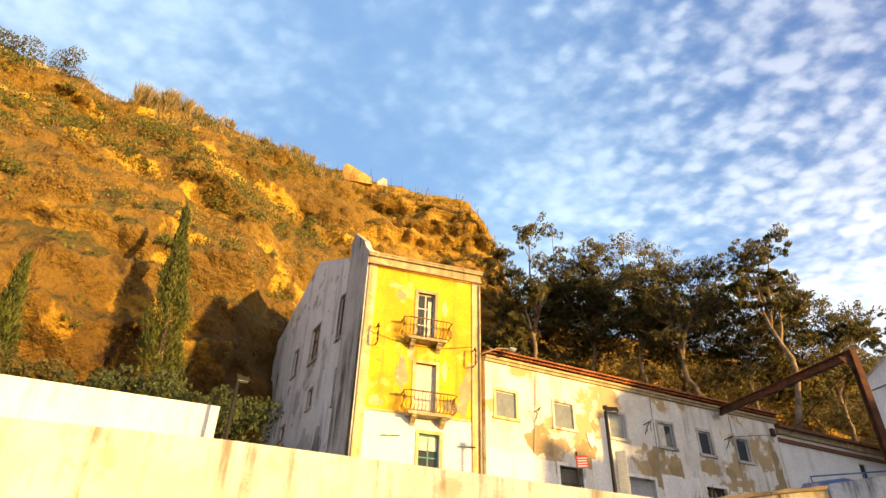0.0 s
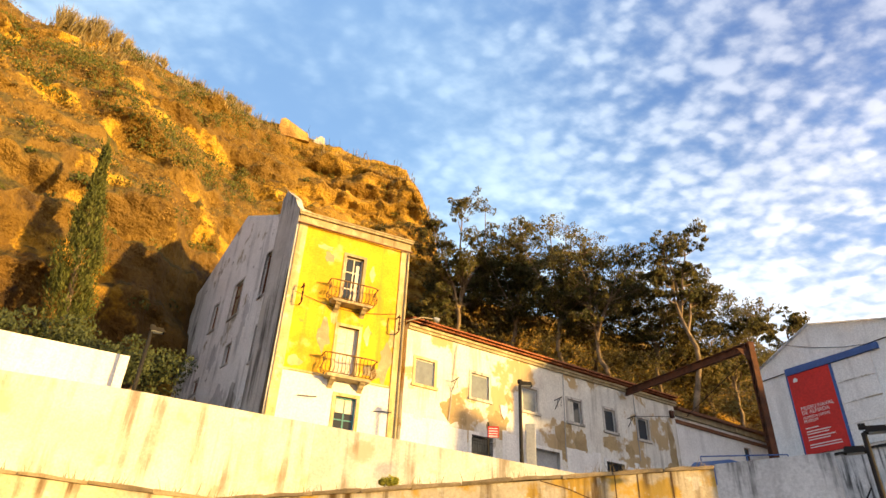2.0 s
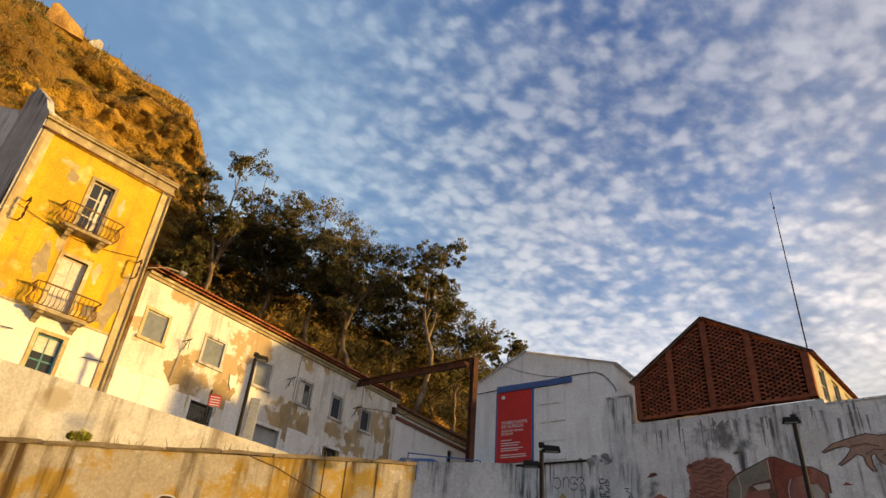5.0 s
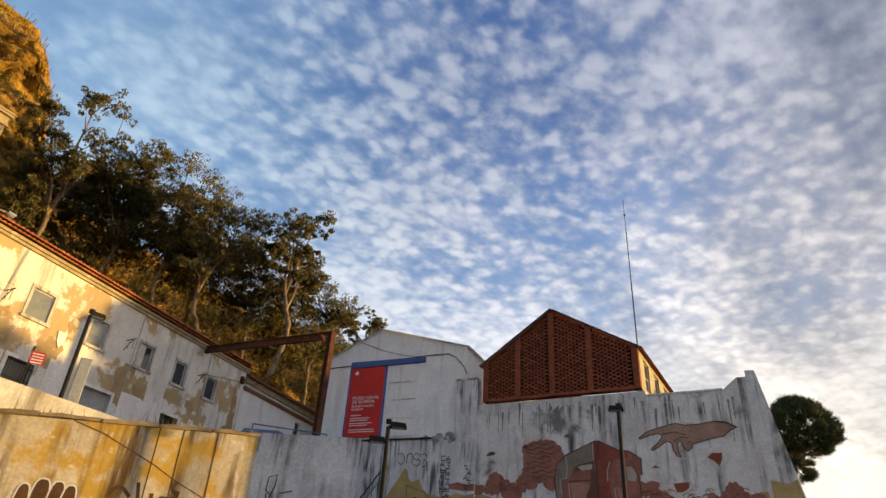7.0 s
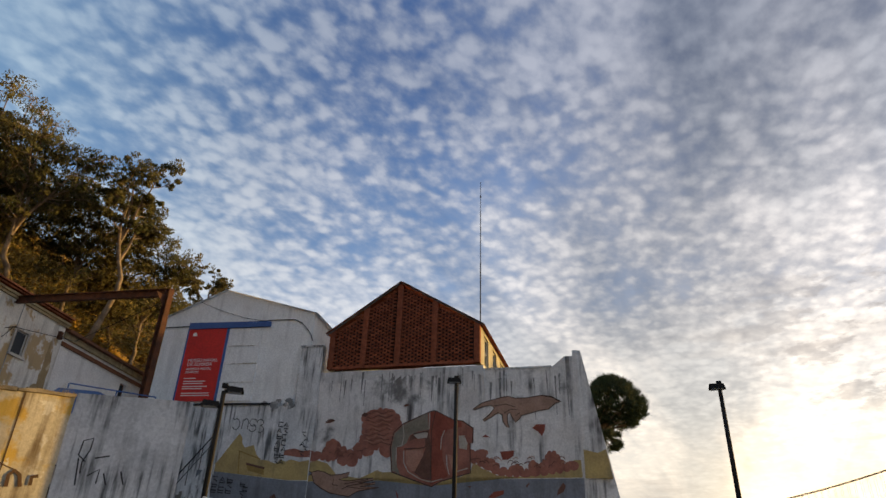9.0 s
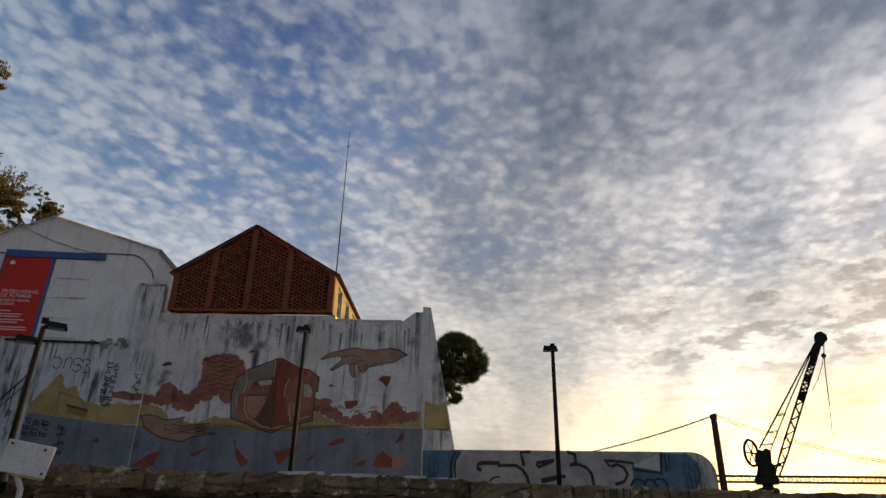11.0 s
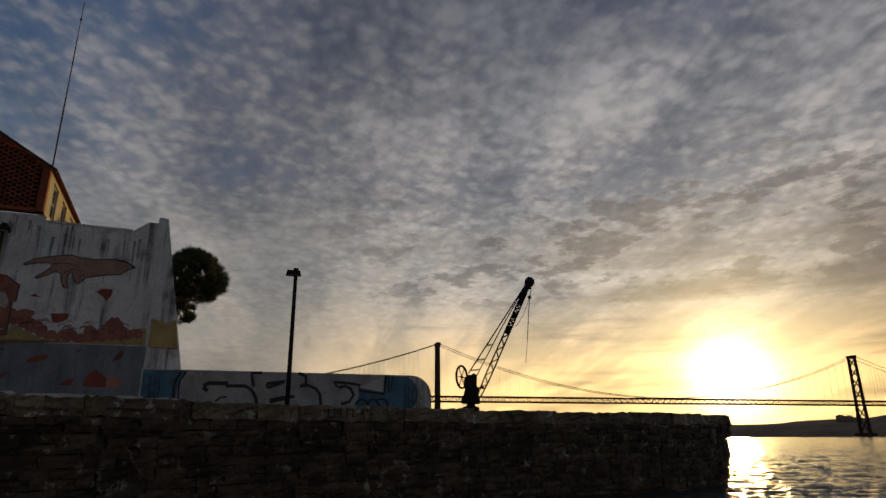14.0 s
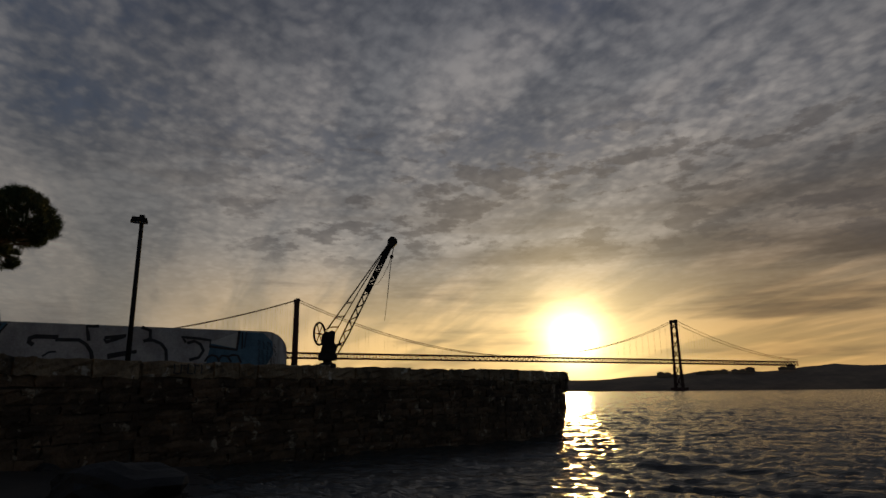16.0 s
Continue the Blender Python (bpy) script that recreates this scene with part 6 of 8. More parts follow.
def shed():
    z0 = 6.5
    t = thing("museum_shed", SHED.m(z0), "white gabled shed with a red banner on its sliding door", "building")
    L = SHED.len

    def at(az, el):
        x, z = SHED.spot(az, el)
        return x, z - z0

    xl, zl = at(36.03, 18.46)
    xp, zp = at(40.55, 21.54)
    xr, zr = at(48.77, 20.62)
    out = [(xl, 0), (xr, 0), (xr, zr), (xp, zp), (xl, zl)]
    part("front_wall", prism(B(), out, 0, 0.4), M_WHITEPAINT, t)
    depth = 11
    part("side_wall", box(B(), xr - 0.3, xr, 0.4, depth, 0, zr - 0.02), M_WHITEPAINT, t)
    part("side_wall", box(B(), xl, xl + 0.3, 0.4, depth, 0, zl - 0.02), M_WHITEPAINT, t)
    for (xa, za), (xb, zb) in (((xl - 0.25, zl - 0.1), (xp, zp)), ((xp, zp), (xr + 0.25, zr - 0.08))):
        bm = B()
        vs = [bm.verts.new(v) for v in ((xa, -0.2, za + 0.02), (xb, -0.2, zb + 0.02), (xb, depth, zb + 0.02), (xa, depth, za + 0.02))]
        bm.faces.new(vs)
        bmesh.ops.solidify(bm, geom=bm.faces[:], thickness=-0.09)
        part("roof", bm, M_GREYPLASTER, t)
    # sliding door with its blue rail and boards
    dx0, dz1 = at(38.1, 17.55)
    dx1 = at(44.9, 19.0)[0]
    dz0 = at(38.3, 11.85)[1]
    bx1 = at(41.25, 17.8)[0]
    rail_z = at(38.0, 17.75)[1]
    rail_z2 = at(44.9, 19.0)[1]
    part("door_rail", prism(B(), [(dx0 - 0.05, rail_z), (dx1, rail_z2 - 0.02), (dx1, rail_z2 + 0.3), (dx0 - 0.05, rail_z + 0.42)], -0.16, 0), M_BLUE, t, "blue painted sliding door rail")
    part("door_edge", box(B(), bx1 - 0.03, bx1 + 0.12, -0.11, 0, dz0, rail_z), M_BLUE, t)
    part("door_edge", box(B(), dx0 - 0.1, dx0, -0.11, 0, dz0, rail_z), M_BLUE, t)
    hole_z1 = rail_z - 0.02
    door = part("sliding_door", box(B(), bx1 + 0.12, dx1 - 0.5, -0.06, 0, dz0, hole_z1), M_WHITEPAINT, t)
    for k in range(1, 4):
        z = dz0 + (hole_z1 - dz0) * k / 4
        part("door_batten", box(B(), bx1 + 0.12, dx1 - 0.5, -0.09, -0.06, z - 0.03, z + 0.03), M_GREYPLASTER, door)
    ban = part("banner", box(B(), dx0, bx1 - 0.03, -0.10, -0.02, dz0, rail_z), M_RED, t, "red museum banner with white lettering")
    w = bx1 - dx0
    h = rail_z - dz0

    def words(s, x, z, size):
        cu = bpy.data.curves.new("lettering", "FONT")
        cu.body, cu.size, cu.extrude = s, size, 0.004
        tmp = bpy.data.objects.new("tmp", cu)
        scene.collection.objects.link(tmp)
        me = bpy.data.meshes.new_from_object(tmp)
        bpy.data.objects.remove(tmp)
        me.materials.clear()
        me.materials.append(M_LETTER)
        ob = new("lettering", me)
        ob.parent = ban
        ob.matrix_local = pose(x, -0.108, z, 90, 0, 0)

    words("MUSEU NAVAL", dx0 + 0.13 * w, dz0 + h * 0.53, 0.115 * w)
    words("DE ALMADA", dx0 + 0.13 * w, dz0 + h * 0.475, 0.115 * w)
    words("ALMADA NAVAL", dx0 + 0.13 * w, dz0 + h * 0.42, 0.085 * w)
    words("MUSEUM", dx0 + 0.13 * w, dz0 + h * 0.375, 0.085 * w)
    bm = B()
    for k, (frac, ln) in enumerate(((0.30, 0.3), (0.26, 0.55), (0.23, 0.5), (0.19, 0.62), (0.16, 0.5), (0.10, 0.7), (0.07, 0.72))):
        box(bm, dx0 + 0.13 * w, dx0 + (0.13 + ln) * w, -0.106, -0.10, dz0 + h * frac, dz0 + h * frac + 0.05)
    part("small_print", bm, M_LETTER, ban)
    part("emblem", prism(B(), [(dx0 + 0.12 * w, dz0 + h * 0.9), (dx0 + 0.22 * w, dz0 + h * 0.9), (dx0 + 0.22 * w, dz0 + h * 0.935), (dx0 + 0.17 * w, dz0 + h * 0.955), (dx0 + 0.12 * w, dz0 + h * 0.935)], -0.106, -0.10), M_LETTER, ban)
    # cables across the gable
    part("cable", tube(B(), [(x, -0.05, z - z0) for x, z in ((-0.2, 14.9), (1.3, 14.94), (4.94, 15.10), (7.38, 15.19), (8.62, 15.18), (9.1, 14.95), (9.43, 14.6), (9.75, 14.2), (9.9, 13.8))], 0.028, 5), M_IRON, t)
    part("thin_cable", tube(B(), [(x, -0.04, z - z0) for x, z in ((2.07, 16.59), (3.81, 15.87), (5.3, 15.4), (6.63, 15.16))], 0.014, 4), M_IRON, t)


shed()


def brick_hall():
    z0 = MURAL.spot(57, 16.4)[1]
    z0 = (HALL.spot(50.4, 15.8)[1] + HALL.spot(64.4, 17.0)[1]) / 2
    t = thing("brick_hall", HALL.m(z0), "gabled hall with a perforated red brick front", "building")
    L = HALL.len

    def at(az, el):
        x, z = HALL.spot(az, el)
        return x, z - z0

    zl, zr = at(50.15, 19.25)[1], at(64.6, 20.42)[1]
    eave = (zl + zr) / 2
    xp, zp = at(56.84, 24.07)

    def roof_z(x):
        return eave + (zp - eave) * (x / xp if x < xp else (L - x) / (L - xp))

    # near-black backing paints the unlit hall seen through the lattice gaps
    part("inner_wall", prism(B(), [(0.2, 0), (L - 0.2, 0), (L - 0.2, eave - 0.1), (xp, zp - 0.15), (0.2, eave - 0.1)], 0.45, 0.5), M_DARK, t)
    piers = [0.0, 0.30 * xp + 0.9, xp, xp + 0.42 * (L - xp) + 0.15, L]
    pw = 0.34
    spans = []
    for k, x in enumerate(piers):
        a, b = max(0, x - pw / 2), min(L, x + pw / 2)
        if k == 0:
            a, b = 0, pw
        if k == 4:
            a, b = L - pw, L
        zt = min(roof_z(a), roof_z(b)) if k != 2 else zp - 0.15
        part("pier", prism(B(), [(a, 0), (b, 0), (b, roof_z(b) - 0.1), (a, roof_z(a) - 0.1)], -0.03, 0.3), M_BRICK, t)
        spans.append((a, b))
    part("base_course", box(B(), 0, L, 0.0, 0.3, 0, 0.14), M_BRICK, t)
    # open lattice of stretchers: every course leaves gaps half a brick over
    rest = B()
    bl, gap, bh, joint = 0.25, 0.15, 0.098, 0.012
    pieces = 0
    proto = bpy.data.meshes.new("brick")
    pb = box(B(), -bl / 2, bl / 2, 0.02, 0.13, 0, bh, 0.006)
    pb.to_mesh(proto)
    pb.free()
    proto.materials.append(M_BRICK)
    HALL_BRICKS.append((t, proto))
    z, row = 0.14, 0
    while z < zp:
        for s in range(4):
            x = spans[s][1] + (0 if row % 2 else (bl + gap) / 2)
            while x < spans[s + 1][0] - 0.05:
                xm = x + bl / 2
                if roof_z(x) - 0.12 > z + bh and roof_z(x + bl) - 0.12 > z + bh and x + bl < spans[s + 1][0] + 0.1:
                    if xm > 6.4 and z < 1.6 and pieces < 290:
                        PIECES.append((t, proto, (xm, 0, z)))
                        pieces += 1
                    else:
                        box(rest, x, x + bl, 0.02, 0.13, z, z + bh)
                x += bl + gap
        z += bh + joint
        row += 1
    part("brick_lattice", rest, M_BRICKS, t, "perforated lattice of red bricks", kind="stuff")
    # roof with brick-coloured verge, side wall lit yellow
    depth = 12.5
    for (xa, za), (xb, zb) in (((-0.28, eave - 0.14), (xp, zp)), ((xp, zp), (L + 0.28, eave - 0.14))):
        bm = B()
        vs = [bm.verts.new(v) for v in ((xa, -0.16, za), (xb, -0.16, zb), (xb, depth, zb), (xa, depth, za))]
        bm.faces.new(vs)
        bmesh.ops.solidify(bm, geom=bm.faces[:], thickness=-0.1)
        part("roof", bm, M_TILE, t)
        bm = B()
        vs = [bm.verts.new(v) for v in ((xa + 0.1, -0.1, za - 0.16), (xb, -0.1, zb - 0.17), (xb, -0.1, zb - 0.002), (xa + 0.1, -0.1, za - 0.002))]
        bm.faces.new(vs)
        bmesh.ops.solidify(bm, geom=bm.faces[:], thickness=-0.25)
        bmesh.ops.recalc_face_normals(bm, faces=bm.faces)
        part("verge", bm, M_VERGE, t)
    holes = [(1.2 + 2.6 * k, 2.5 + 2.6 * k, 0.25, eave - 0.35) for k in range(4)]
    bm = pierced(B(), 0.3, depth, 0, eave - 0.1, holes, 0, 0.3)
    s = part("side_wall", bm, M_TRIMYELLOW, t, "cream painted side wall")
    s.matrix_local = pose(L, 0, 0, 0, 0, 90)
    for h in holes:
        w = window_unit(t, *h, 0.1, M_WOODWHITE, (0.5,), (0.5,))
        w.matrix_local = pose(L, 0, 0, 0, 0, 90)
    s = part("side_wall", box(B(), 0.3, depth, -0.3, 0, 0, eave - 0.1), M_TRIMYELLOW, t)
    s.matrix_local = pose(0, 0, 0, 0, 0, 90)
    # mast on the roof edge
    p = HALL.m(z0).inverted()
    base = ground_spot(64.75, 34.5)
    m = thing("radio_mast", pose(base.x, base.y, EYE + 34.5 * math.tan(radians(19.3))), "thin tall radio mast held to the hall roof edge", "mast")
    H = 34.5 * (math.tan(radians(33.4)) - math.tan(radians(19.3)))
    part("lower_tube", tube(B(), [(0, 0, 0), (0, 0, H * 0.45)], 0.035, 6), M_IRON, m)
    part("middle_tube", tube(B(), [(0, 0, H * 0.45), (0, 0, H * 0.8)], 0.026, 6), M_IRON, m)
    part("tip", tube(B(), [(0, 0, H * 0.8), (0, 0, H)], 0.016, 6), M_IRON, m)
    part("collar", tube(B(), [(0, 0, H * 0.89), (0, 0, H * 0.9)], 0.05, 8), M_IRON, m)
    part("clamp", box(B(), -0.3, 0.05, -0.06, 0.06, 0.2, 0.32), M_IRON, m)


PIECES, HALL_BRICKS = [], []
M_BRICKS = surface("brick_lattice", (0.28, 0.082, 0.038), (0.19, 0.052, 0.024), 4, 30, 0.9, 0.3, island=0.25)
M_TRIMYELLOW = surface("cream_wall_paint", (0.46, 0.40, 0.28), (0.36, 0.31, 0.21), 1.0, 14, 0.85, 0.2)
brick_hall()


# ---------------------------------------------------------------- low wall, lamps, crane on the quay
LOW = Face((21.9, 6.4), (23.42, -3.28))


def low_wall():
    z0 = QUAY_Z - 0.33

    def at(az, el):
        x, z = LOW.spot(az, el)
        return x, z - z0

    L = LOW.len
    h = (at(75, 5.5)[1] + at(95, 5.42)[1]) / 2
    t = thing("wall_low", LOW.m(z0), "low concrete parapet with rounded end, covered in graffiti", "wall", kind="structure")
    pts = [(0, 0), (L, 0)]
    for k in range(7):
        a = math.pi / 2 * k / 6
        pts.append((L - 0.75 + 0.75 * math.cos(a), h - 0.75 + 0.75 * math.sin(a)))
    pts.append((0, h))
    part("wall_body", prism(B(), pts, 0, 0.6), M_OLDPIER, t)

    def stroke(pts, w, mat, y=0.006):
        return part("graffiti_line", ribbon(B(), pts, w, -y), mat, t)

    part("graffiti_fill", prism(B(), [(0.05, 0.1), (1.25, 0.1), (1.35, h - 0.03), (0.05, h - 0.03)], -0.003, 0.01), M_SPRAYBLUE, t)
    part("graffiti_fill", prism(B(), [(1.2, 0.12), (6.85, 0.12), (7.1, 0.85), (7.15, 1.25), (8.1, h - 0.03), (1.4, h - 0.03), (1.15, 1.2), (1.1, 0.6)], -0.004, 0.01), M_SPRAYWHITE, t)
    part("graffiti_fill", prism(B(), [(7.0, 0.15), (8.9, 0.15), (9.3, 0.9), (9.25, h - 0.35), (8.9, h - 0.06), (8.1, h - 0.05), (8.05, 1.05), (7.15, 1.2)], -0.0055, 0.01), M_SPRAYBLUE, t)
    strokes_at = (
        (0.13, ((2.08, 3.33), (1.96, 3.40), (1.97, 3.52), (2.10, 3.58), (2.70, 3.58))), (0.06, ((2.34, 2.99), (2.50, 3.12), (2.69, 3.14))),
        (0.11, ((2.62, 3.50), (3.25, 3.51), (3.47, 3.37), (3.62, 3.14), (3.68, 2.85))), (0.10, ((3.76, 3.96), (3.42, 3.94), (3.47, 3.73), (3.52, 3.49))),
        (0.11, ((3.94, 3.60), (4.55, 3.69), (4.25, 3.56), (4.0, 3.47), (3.95, 3.58))), (0.11, ((4.07, 3.05), (4.50, 3.14), (4.90, 3.19))), (0.09, ((4.08, 2.98), (4.40, 3.06), (4.70, 3.12))),
        (0.11, ((4.98, 3.98), (5.24, 3.88), (5.26, 3.62), (5.06, 3.52))), (0.10, ((5.10, 3.55), (5.35, 3.57), (5.60, 3.46), (5.76, 3.27), (5.81, 2.88))),
        (0.10, ((6.40, 3.50), (6.62, 3.58), (6.82, 3.48), (6.93, 3.27), (6.80, 3.04), (6.50, 2.95))), (0.09, ((6.36, 3.52), (6.20, 3.70), (6.75, 3.67), (7.14, 3.62), (7.12, 3.42), (7.6, 3.37), (8.02, 3.32), (8.06, 3.70), (8.08, 3.97))),
        (0.07, ((7.0, 2.90), (7.08, 3.06), (7.22, 3.13), (7.38, 3.08), (7.47, 2.90))), (0.07, ((7.44, 2.98), (7.55, 3.12), (7.72, 3.10), (7.87, 2.90))), (0.07, ((7.74, 3.08), (7.90, 3.15), (8.08, 3.12), (8.20, 2.88))),
        (0.05, ((8.18, 3.94), (8.20, 3.37))), (0.03, ((8.32, 3.96), (8.28, 3.40))), (0.07, ((1.20, 3.92), (1.06, 3.66), (1.02, 3.40), (1.06, 3.05))), (0.05, ((1.36, 3.92), (1.20, 3.66), (1.17, 3.40), (1.20, 3.05))))
    for i, (w, ln) in enumerate(strokes_at):
        stroke([(x, z - z0) for x, z in ln], w, M_SPRAY, 0.008 + 0.0012 * i)
    rng = random.Random(3)
    for x0, z0_, n, cols in ((0.25, 1.45, 18, 3), (8.75, 1.35, 30, 5)):
        for k in range(n):
            x, z = x0 + 0.14 * (k % cols) + rng.uniform(-0.03, 0.03), z0_ - 0.15 * (k // cols) - 0.03 * (k % cols)
            stroke([(x, z), (x + rng.uniform(0.03, 0.10), z - rng.uniform(0.0, 0.06)), (x + rng.uniform(0, 0.05), z - 0.09), (x + 0.09, z - 0.11)], 0.026, M_SPRAY, 0.032 + 0.0006 * k)


low_wall()


def street_lamp(az, dist, el_top, z0, label, heads=1, arm=0.35, turn=0.0):
    p = ground_spot(az, dist)
    H = EYE + dist * math.tan(radians(el_top)) - z0
    t = thing("street_lamp", pose(p.x, p.y, z0, 0, 0, turn - az), label, "lamp", "black lamp posts")
    part("post", tube(B(), [(0, 0, 0), (0, 0, H * 0.97)], [0.075, 0.06], 10), M_IRON, t, smooth=True)
    part("base_collar", tube(B(), [(0, 0, 0), (0, 0, 0.25), (0, 0, 0.3)], [0.11, 0.11, 0.08], 10), M_IRON, t)
    for s in ((1,) if heads == 1 else (1, -1)):
        zz = H - 0.12 if s == 1 else H - 0.55
        part("arm", box(B(), *sorted((0, s * arm)), -0.04, 0.04, zz - 0.02, zz + 0.05), M_IRON, t)
        bm = prism(B(), [(-0.24, -0.08), (0.24, -0.08), (0.2, 0.05), (-0.2, 0.07)], -0.13, 0.13)
        head = part("lamp_head", bm, M_IRON, t)
        head.location = (s * arm * 0.7, 0, zz + 0.07)
        part("diffuser", box(B(), -0.18, 0.18, -0.1, 0.1, -0.1, -0.081), M_SHUTTER, head)
    part("cap", box(B(), -0.08, 0.08, -0.08, 0.08, H - 0.03, H + 0.1, 0.015), M_IRON, t)
    return t


street_lamp(15.35, 22.6, 18.7, 5.1, "slim black lamp post behind the street parapet", 1, 0.3, 10)
street_lamp(-18.7, 22.2, 20.2, 6.3, "slim dark lamp post beside the white garden wall", 1, 0.25, 0)
street_lamp(62.7, 21.0, 15.5, QUAY_Z - 0.32, "tall black lamp post in front of the mural", 1, -0.1, 0)
street_lamp(85.55, 20.5, 14.35, QUAY_Z - 0.32, "tall black lamp post by the low graffiti wall", 1, -0.1, 0)
street_lamp(42.2, 18.0, 13.45, QUAY_Z - 0.32, "black lamp post with two heads on the quay", 2, 0.4, 0)


def crane():
    p = ground_spot(101.45, 25.0)
    z0 = QUAY_Z - 0.33
    t = thing("dock_crane", pose(p.x, p.y, z0, 0, 0, -101.3), "old black iron dock crane with lattice jib", "crane")
    # x to the right seen from the beach, y away
    part("pedestal", tube(B(), [(0, 0, 0), (0, 0, 0.58), (0, 0, 0.62), (0, 0, 0.66), (0, 0, 0.74)], [0.36, 0.34, 0.30, 0.17, 0.17], 14), M_IRON, t)
    part("turntable", box(B(), -0.36, 0.36, -0.34, 0.34, 0.74, 0.98, 0.03), M_IRON, t)
    for y in (-0.28, 0.28):
        part("side_frame", prism(B(), [(-0.30, 0.98), (0.30, 0.98), (0.24, 1.40), (0.27, 1.80), (0.12, 1.88), (0.02, 1.80), (-0.08, 1.84), (-0.26, 1.62), (-0.22, 1.25)], y - 0.03, y + 0.03), M_IRON, t)
    part("drum", tube(B(), [(-0.02, -0.26, 1.45), (-0.02, 0.26, 1.45)], 0.20, 14), M_IRON, t)
    part("gear", tube(B(), [(0.10, -0.38, 1.20), (0.10, -0.32, 1.20)], 0.24, 18), M_IRON, t)
    part("crank", tube(B(), [(0.10, -0.4, 1.20), (0.44, -0.42, 1.36), (0.44, -0.6, 1.36)], 0.028, 6), M_IRON, t)
    part("counterweight", tube(B(), [(0.40, -0.05, 1.36), (0.52, -0.05, 1.36)], 0.07, 10), M_IRON, t)
    # hand wheel, turned three quarters away
    w = part("hand_wheel", torus(0.42, 0.045), M_IRON, t)
    w.matrix_local = pose(-0.33, -0.42, 1.72, 90, 0, 62)
    for k in range(3):
        a = math.pi * k / 3
        part("spoke", tube(B(), [(-0.40 * math.cos(a), -0.40 * math.sin(a), 0), (0.40 * math.cos(a), 0.40 * math.sin(a), 0)], 0.022, 5), M_IRON, w)
    part("wheel_axle", tube(B(), [(-0.36, -0.5, 1.72), (-0.05, 0.1, 1.70)], 0.04, 6), M_IRON, t)
    # jib: four chords, slim and closed in at the head, with open lacing below
    foot, tip = Vector((0.33, 0, 1.02)), Vector((2.44, 0, 5.50))
    axis = tip - foot
    nrm = Vector((-axis.z, 0, axis.x)).normalized()

    def chord(q, a, b):
        w = 0.112 - 0.03 * q
        shut = 0.55 + 3.0 * q if q < 0.15 else 1.0
        return foot + axis * q + nrm * a * w * shut + Vector((0, b * w * 1.2, 0))

    for a in (-1, 1):
        for b in (-1, 1):
            part("jib_chord", tube(B(), [chord(k / 12, a, b) for k in range(13)], 0.030, 5), M_IRON, t)
    for b in (-1, 1):
        for q0, q1 in ((0.54, 0.60), (0.68, 0.72), (0.80, 1.0)):
            web = [chord(q0, 1, b), chord(q0, -1, b), chord(q1, -1, b), chord(q1, 1, b)]
            part("jib_web_plate", prism(B(), [(v.x, v.z) for v in web], web[0].y * 0.7 - 0.012, web[0].y * 0.7 + 0.012), M_IRON, t)
    for b in (-1, 1):
        bm = B()
        for k in range(9):
            tube(bm, [chord(0.06 + 0.054 * k, -1 if k % 2 else 1, b), chord(0.06 + 0.054 * (k + 1), 1 if k % 2 else -1, b)], 0.018, 4)
        for k in range(16):
            tube(bm, [chord(0.55 + 0.017 * k, -1 if k % 2 else 1, b), chord(0.55 + 0.017 * (k + 1), 1 if k % 2 else -1, b)], 0.022, 4)
        part("jib_lacing", bm, M_IRON, t)
    part("jib_head", prism(B(), [(2.26, 5.34), (2.50, 5.26), (2.64, 5.46), (2.66, 5.60), (2.52, 5.72), (2.38, 5.72), (2.28, 5.60)], -0.12, 0.12), M_IRON, t)
    part("sheave", tube(B(), [(2.54, -0.06, 5.50), (2.54, 0.06, 5.50)], 0.13, 14), M_IRON, t)
    for y in (-0.16, 0.16):
        part("tie_rod", tube(B(), [(-0.07, y, 1.90), (0.66, y, 2.98), (2.30, y * 0.5, 5.42)], 0.020, 5), M_IRON, t)
        part("inner_stay", tube(B(), [(0.25, y, 1.80), (1.19, y, 3.53), (2.25, y * 0.5, 5.32)], 0.016, 5), M_IRON, t)
        for xa, za, xb, zb in ((-0.02, 2.00, 0.36, 2.04), (0.27, 2.42, 0.60, 2.45), (0.66, 2.98, 0.93, 3.01)):
            part("tie_strut", tube(B(), [(xa, y, za), (xb, y, zb)], 0.018, 4), M_IRON, t)
    part("fall_rope", tube(B(), [(2.52, 0, 5.3), (2.44, 0, 4.86), (2.36, 0.02, 4.1), (2.29, 0.02, 3.27)], 0.016, 5), M_IRON, t)
    part("rope_tail", tube(B(), [(2.29, 0.02, 3.27), (2.25, 0.02, 2.9), (2.18, 0.02, 2.3)], 0.010, 5), M_IRON, t)
    part("slack_rope", tube(B(), [(2.44, 0, 4.95), (2.34, 0.02, 4.6), (2.13, 0.02, 4.14), (1.90, 0.02, 3.78), (1.66, 0, 3.65)], 0.011, 5), M_IRON, t)
    part("hook_block", tube(B(), [(2.45, 0, 4.98), (2.44, 0, 4.90), (2.43, 0, 4.82)], [0.04, 0.09, 0.04], 8), M_IRON, t)


def torus(R, r, n=28, m=7):
    bm = B()
    rings = []
    for i in range(n):
        a = 2 * math.pi * i / n
        rings.append([bm.verts.new(((R + r * math.cos(2 * math.pi * j / m)) * math.cos(a), (R + r * math.cos(2 * math.pi * j / m)) * math.sin(a), r * math.sin(2 * math.pi * j / m))) for j in range(m)])
    for i in range(n):
        for j in range(m):
            bm.faces.new((rings[i][j], rings[(i + 1) % n][j], rings[(i + 1) % n][(j + 1) % m], rings[i][(j + 1) % m]))
    return bm


crane()


